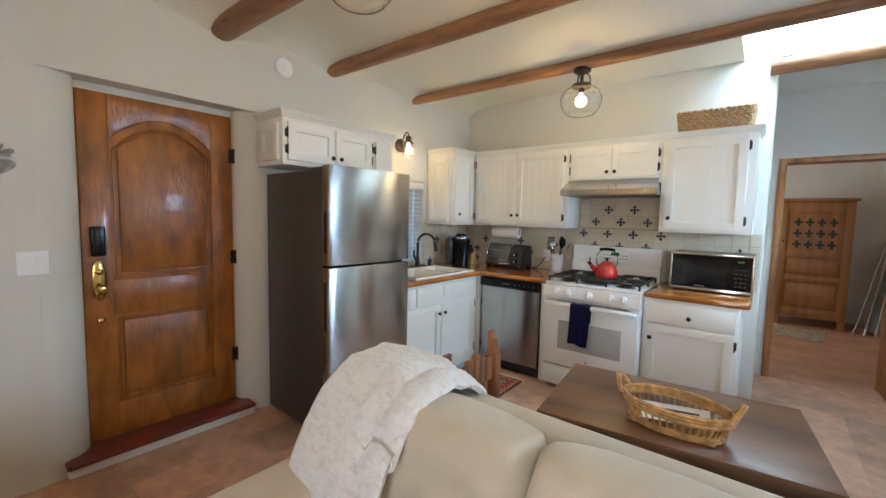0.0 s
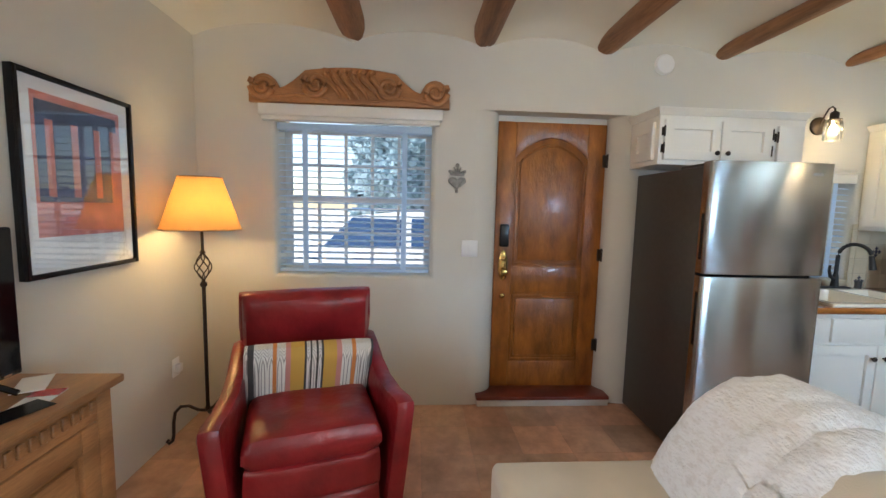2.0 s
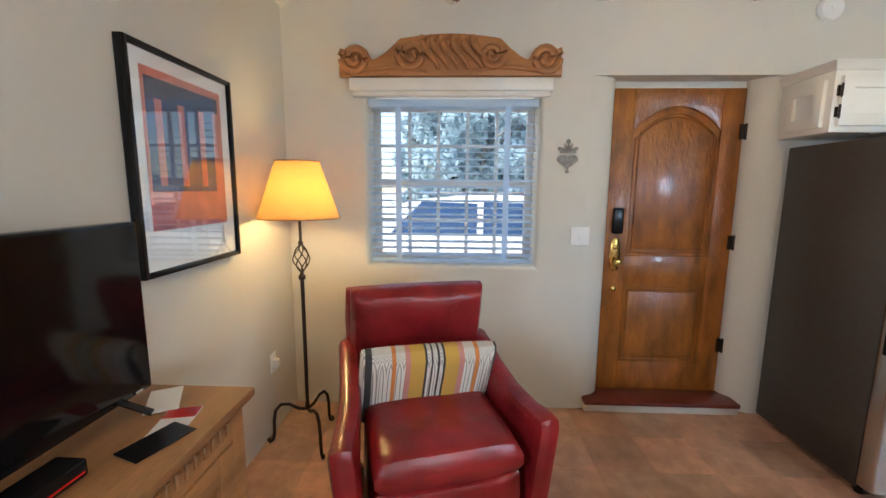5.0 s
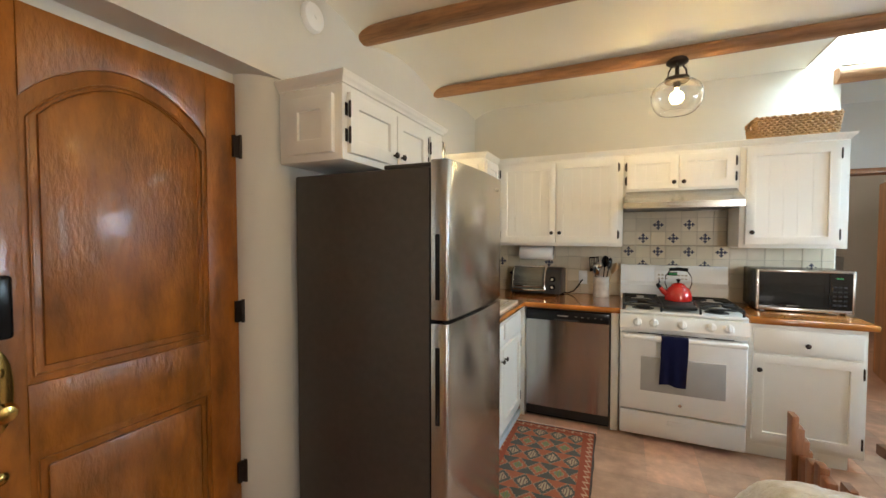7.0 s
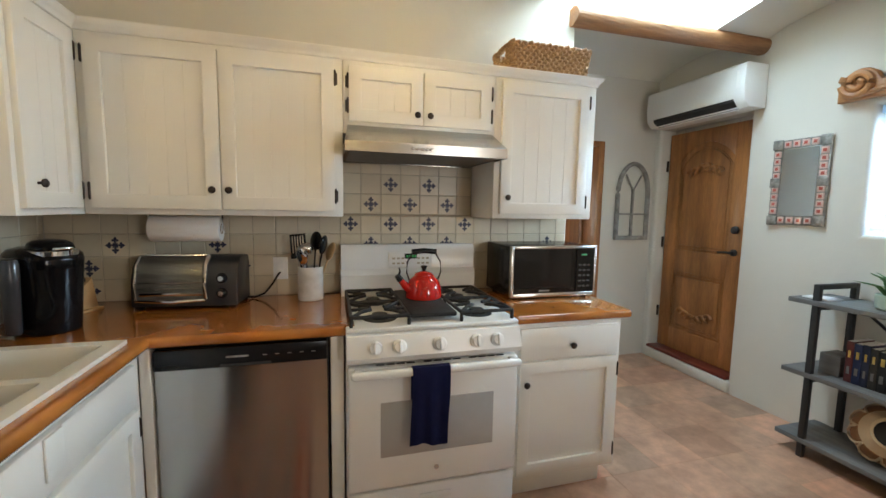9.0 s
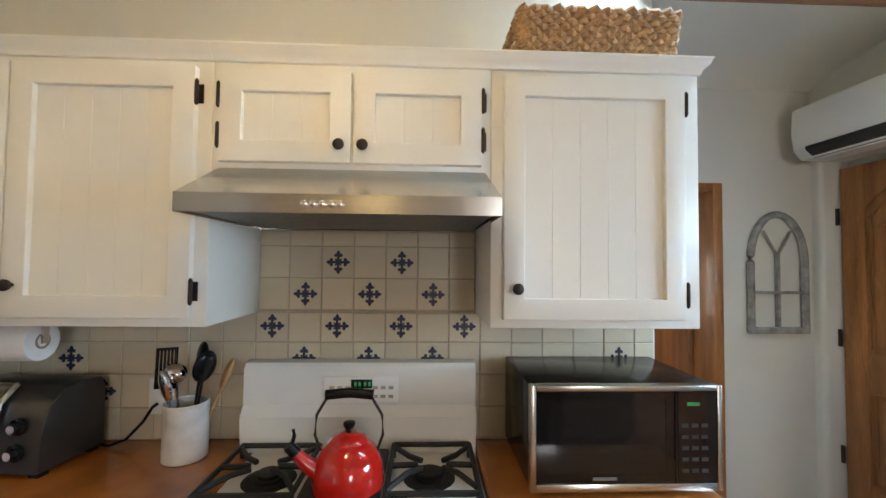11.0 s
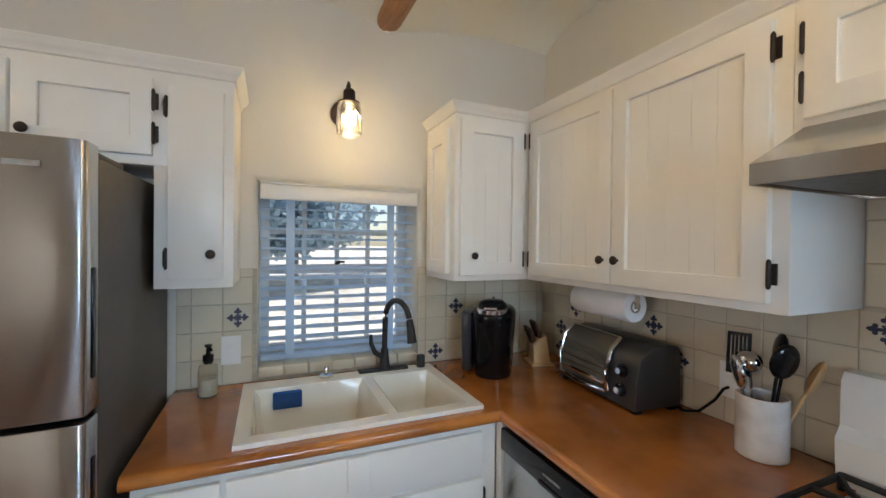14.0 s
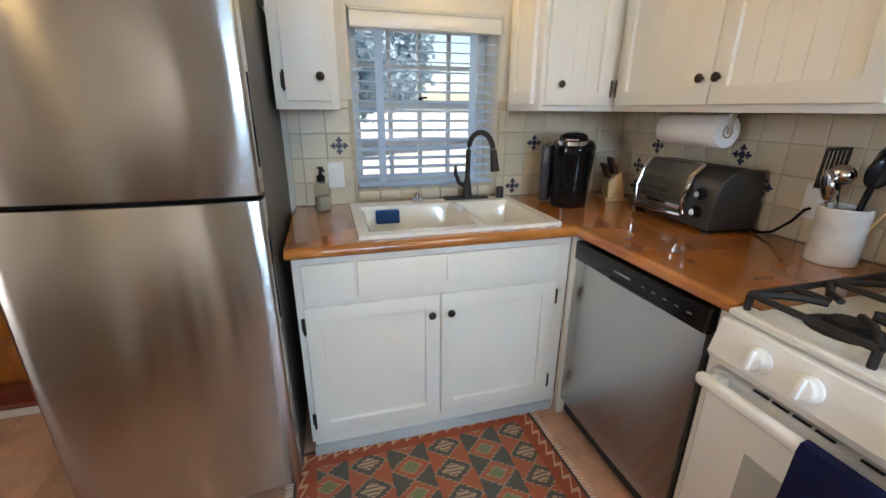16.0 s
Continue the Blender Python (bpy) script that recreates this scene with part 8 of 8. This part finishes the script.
disc(0, 0, 0.014, 0)
for k in range(4):
    a = math.pi / 2 * k
    ca, sa = math.cos(a), math.sin(a)
    box(cm_, -0.0058, 0.0058, -0.0009, 0, 0.004, 0.036, m=pose(0, 0, 0, 0, math.degrees(a), 0))
    for d_, s_, r_ in ((0.041, 0, 0.0088), (0.031, 0.0115, 0.0078), (0.031, -0.0115, 0.0078), (0.048, 0, 0.005)):
        x_, z_ = s_, d_
        disc(x_ * ca + z_ * sa, -x_ * sa + z_ * ca, r_, k + 1 + abs(s_) * 100)
    b_ = a + math.pi / 4
    disc(0.016 * math.sin(b_), 0.016 * math.cos(b_), 0.0045, 6)
me_cross = bpy.data.meshes.new("motif")
bmesh.ops.recalc_face_normals(cm_, faces=cm_.faces)
cm_.to_mesh(me_cross)
cm_.free()
me_cross.transform(Matrix.Diagonal((0.79, 1, 0.79, 1)))
me_cross.materials.append(MOTIF)


def tinted(name, base, amount, rough, coat, bump, bscale, hue=None):
    """A surface whose pieces differ by Object Info's Random."""
    m = mat(name, base, rough, var=0.10, scale=7, coat=coat, bump=bump, bscale=bscale)
    nt_ = m.node_tree
    oi = nt_.nodes.new("ShaderNodeObjectInfo")
    rp = nt_.nodes.new("ShaderNodeValToRGB")
    c = Vector(base)
    e = rp.color_ramp.elements
    e[0].color = (*(c * (1 - amount)), 1)
    e[1].color = (*[min(1, q) for q in c * (1 + amount)], 1)
    if hue:
        x_ = e.new(0.12)
        x_.color = (*hue, 1)
    nt_.links.new(oi.outputs["Random"], rp.inputs[0])
    mx = nt_.nodes.new("ShaderNodeMix")
    mx.data_type = "RGBA"
    mx.inputs[0].default_value = 0.5
    p_ = nt_.nodes["Principled BSDF"]
    old = p_.inputs["Base Color"].links[0].from_socket
    nt_.links.new(old, mx.inputs[6])
    nt_.links.new(rp.outputs[0], mx.inputs[7])
    nt_.links.new(mx.outputs[2], p_.inputs["Base Color"])
    return m


TILEM = tinted("glazed_tile_piece", (0.62, 0.545, 0.41), 0.12, 0.36, 0.05, 0.14, 14)
FLOORM = tinted("terracotta_tile", (0.66, 0.37, 0.25), 0.34, 0.38, 0.12, 0.10, 22, (0.38, 0.31, 0.23))


def mottle(m, scale, dark, light):
    """Stains and wear that run on across the joints."""
    nt_ = m.node_tree
    ge = nt_.nodes.new("ShaderNodeNewGeometry")
    p_ = nt_.nodes["Principled BSDF"]
    old = p_.inputs["Base Color"].links[0].from_socket
    for sc_, f_ in ((scale, 1.0), (scale * 6, 0.6)):
        nz_ = nt_.nodes.new("ShaderNodeTexNoise")
        nz_.inputs["Scale"].default_value, nz_.inputs["Detail"].default_value, nz_.inputs["Roughness"].default_value = sc_, 8.0, 0.62
        nt_.links.new(ge.outputs["Position"], nz_.inputs["Vector"])
        rp = nt_.nodes.new("ShaderNodeValToRGB")
        e = rp.color_ramp.elements
        e[0].position, e[1].position = 0.36, 0.64
        e[0].color, e[1].color = (*dark, 1), (*light, 1)
        nt_.links.new(nz_.outputs["Fac"], rp.inputs[0])
        mx = nt_.nodes.new("ShaderNodeMix")
        mx.data_type, mx.blend_type = "RGBA", "MULTIPLY"
        mx.inputs[0].default_value = f_
        nt_.links.new(old, mx.inputs[6])
        nt_.links.new(rp.outputs[0], mx.inputs[7])
        old = mx.outputs[2]
    nt_.links.new(old, p_.inputs["Base Color"])


mottle(FLOORM, 1.7, (0.70, 0.68, 0.66), (1.12, 1.10, 1.08))
tile_mesh = {}


def tile_piece(name, w, h, t, material):
    key = (name, round(w, 3), round(h, 3))
    if key not in tile_mesh:
        bm = bmesh.new()
        g_ = 0.0016 if name == "tile" else 0.0004
        x_, z_, b_ = w / 2 - g_, h / 2 - g_, 0.002 if name == "tile" else 0.0008
        lo4 = [bm.verts.new((sx * x_, 0, sz * z_)) for sx, sz in ((-1, -1), (1, -1), (1, 1), (-1, 1))]
        mi4 = [bm.verts.new((sx * x_, -t + b_, sz * z_)) for sx, sz in ((-1, -1), (1, -1), (1, 1), (-1, 1))]
        hi4 = [bm.verts.new((sx * (x_ - b_), -t, sz * (z_ - b_))) for sx, sz in ((-1, -1), (1, -1), (1, 1), (-1, 1))]
        for A_, B_ in ((lo4, mi4), (mi4, hi4)):
            for i in range(4):
                bm.faces.new((A_[i], A_[(i + 1) % 4], B_[(i + 1) % 4], B_[i]))
        bm.faces.new(hi4)
        bmesh.ops.recalc_face_normals(bm, faces=bm.faces)
        me = bpy.data.meshes.new("tile")
        bm.to_mesh(me)
        bm.free()
        me.materials.append(material)
        tile_mesh[key] = me
    return tile_mesh[key]


bsn = structure("backsplash_north", nb(-2.49, 0.285, 5.9005, 5.9045, 0.9155, 1.3545), GROUT, "cream glazed tile splashback with dark blue cross motifs")
bsh = structure("backsplash_hood", nb(-1.13, -0.37, 5.9005, 5.9045, 1.3555, 1.6445), GROUT, "cream glazed tiles with dark blue crosses behind the range")
bsw = bmesh.new()
box(bsw, -2.4985, -2.4945, 4.118, 4.412, 0.9155, 1.40)
box(bsw, -2.4985, -2.4945, 5.142, 5.90, 0.9155, 1.40)
box(bsw, -2.4985, -2.4945, 4.412, 5.142, 0.9155, 0.962)
bsw = structure("backsplash_west", bsw, GROUT, "cream glazed tiles round the sink window")
north_x = {(-1.085, 1.307), (-0.858, 1.307), (-0.633, 1.307), (-0.408, 1.307), (-0.97, 1.42), (-0.7455, 1.42), (-0.52, 1.42), (-0.858, 1.5325), (-0.633, 1.5325), (-0.97, 1.195), (-0.7455, 1.195), (-0.52, 1.195),
           (-1.758, 1.195), (-1.6455, 1.0825), (-2.2245, 1.195), (-2.338, 1.0825), (-1.87, 1.0825), (-2.0955, 1.0825), (0.1545, 1.195), (-2.338, 0.97)}
west_y = {(5.3515, 1.195), (5.239, 0.97), (4.339, 1.195), (5.5765, 1.195)}


def lay(parent, u0, u1, z0, z1, phase_u, crosses, wall):
    k = math.floor((u0 - phase_u + P / 2) / P)
    u = phase_u + k * P
    while u - P / 2 < u1:
        j = math.floor((z0 - 1.307 + P / 2) / P)
        z = 1.307 + j * P
        while z - P / 2 < z1:
            a, b = max(u0, u - P / 2), min(u1, u + P / 2)
            c, d = max(z0, z - P / 2), min(z1, z + P / 2)
            if b - a > 0.02 and d - c > 0.015:
                me = tile_piece("tile", b - a, d - c, 0.0075, TILEM)
                o_ = new("tile", me)
                o_.parent = parent
                tilt = (random.uniform(-0.35, 0.35), 0, random.uniform(-0.35, 0.35))
                at = ((a + b) / 2, 5.9035, (c + d) / 2) if wall == "y" else (-2.4975, (a + b) / 2, (c + d) / 2)
                o_.matrix_basis = pose(*at, tilt[0], 0, tilt[2] + (0 if wall == "y" else 90))
                for cu, cz in crosses:
                    if abs(cu - u) < 0.03 and abs(cz - z) < 0.03:
                        q = new("motif", me_cross)
                        q.parent = o_
                        q.location = (u - (a + b) / 2, -0.0077, z - (c + d) / 2)
            z += P
        u += P


lay(bsn, -2.49, 0.285, 0.9165, 1.354, -0.633, north_x, "y")
lay(bsh, -1.13, -0.37, 1.3555, 1.644, -0.633, north_x, "y")
lay(bsw, 4.118, 4.412, 0.9165, 1.40, 5.3515, west_y, "x")
lay(bsw, 5.142, 5.90, 0.9165, 1.40, 5.3515, west_y, "x")
# bullnose tiles of the window's sill
for i in range(7):
    y_ = 4.417 + i * 0.1034
    bm = bmesh.new()
    box(bm, -0.10, 0.012, 0.001, 0.1022, 0.0, 0.045, 0.008, 2)
    o_ = part("sill_tile", bm, TILEM)
    o_.parent = bsw
    o_.location = (-2.497, y_, 0.930)

FT = 0.305
rest_v, rest_f = [], []
for i in range(21):
    for j in range(23):
        x_, y_ = W + FT * (i + 0.5), S + FT * (j + 0.5)
        inside = x_ < 1.95 and y_ < 6.85
        if inside and x_ > -2.5:
            o_ = new("floor_tile", tile_piece("floor_tile", FT, FT, 0.012, FLOORM))
            o_.parent = floor
            o_.matrix_basis = Matrix.Translation((x_, y_, -0.012 + random.uniform(-0.0002, 0.0002))) @ pose(0, 0, 0, -90, 0, 0)
for i in range(20):
    for j in range(34):
        x_, y_ = W + FT * (i + 0.5), S + FT * (j + 0.5)
        if x_ < 1.95 and y_ < 6.85:
            continue
        if x_ > 3.2 or y_ > 10.4:
            continue
        n = len(rest_v)
        h_ = FT / 2 - 0.0008
        rest_v += [(x_ - h_, y_ - h_, 0), (x_ + h_, y_ - h_, 0), (x_ + h_, y_ + h_, 0), (x_ - h_, y_ + h_, 0)]
        rest_f.append((n, n + 1, n + 2, n + 3))
me = bpy.data.meshes.new("far_floor_tiles")
me.from_pydata(rest_v, [], rest_f)
me.materials.append(mat("terracotta_far", (0.50, 0.26, 0.16), 0.42, var=0.22, scale=3))
o_ = new("far_floor_tiles", me)
o_.parent = floor
o_["kind"] = "stuff"
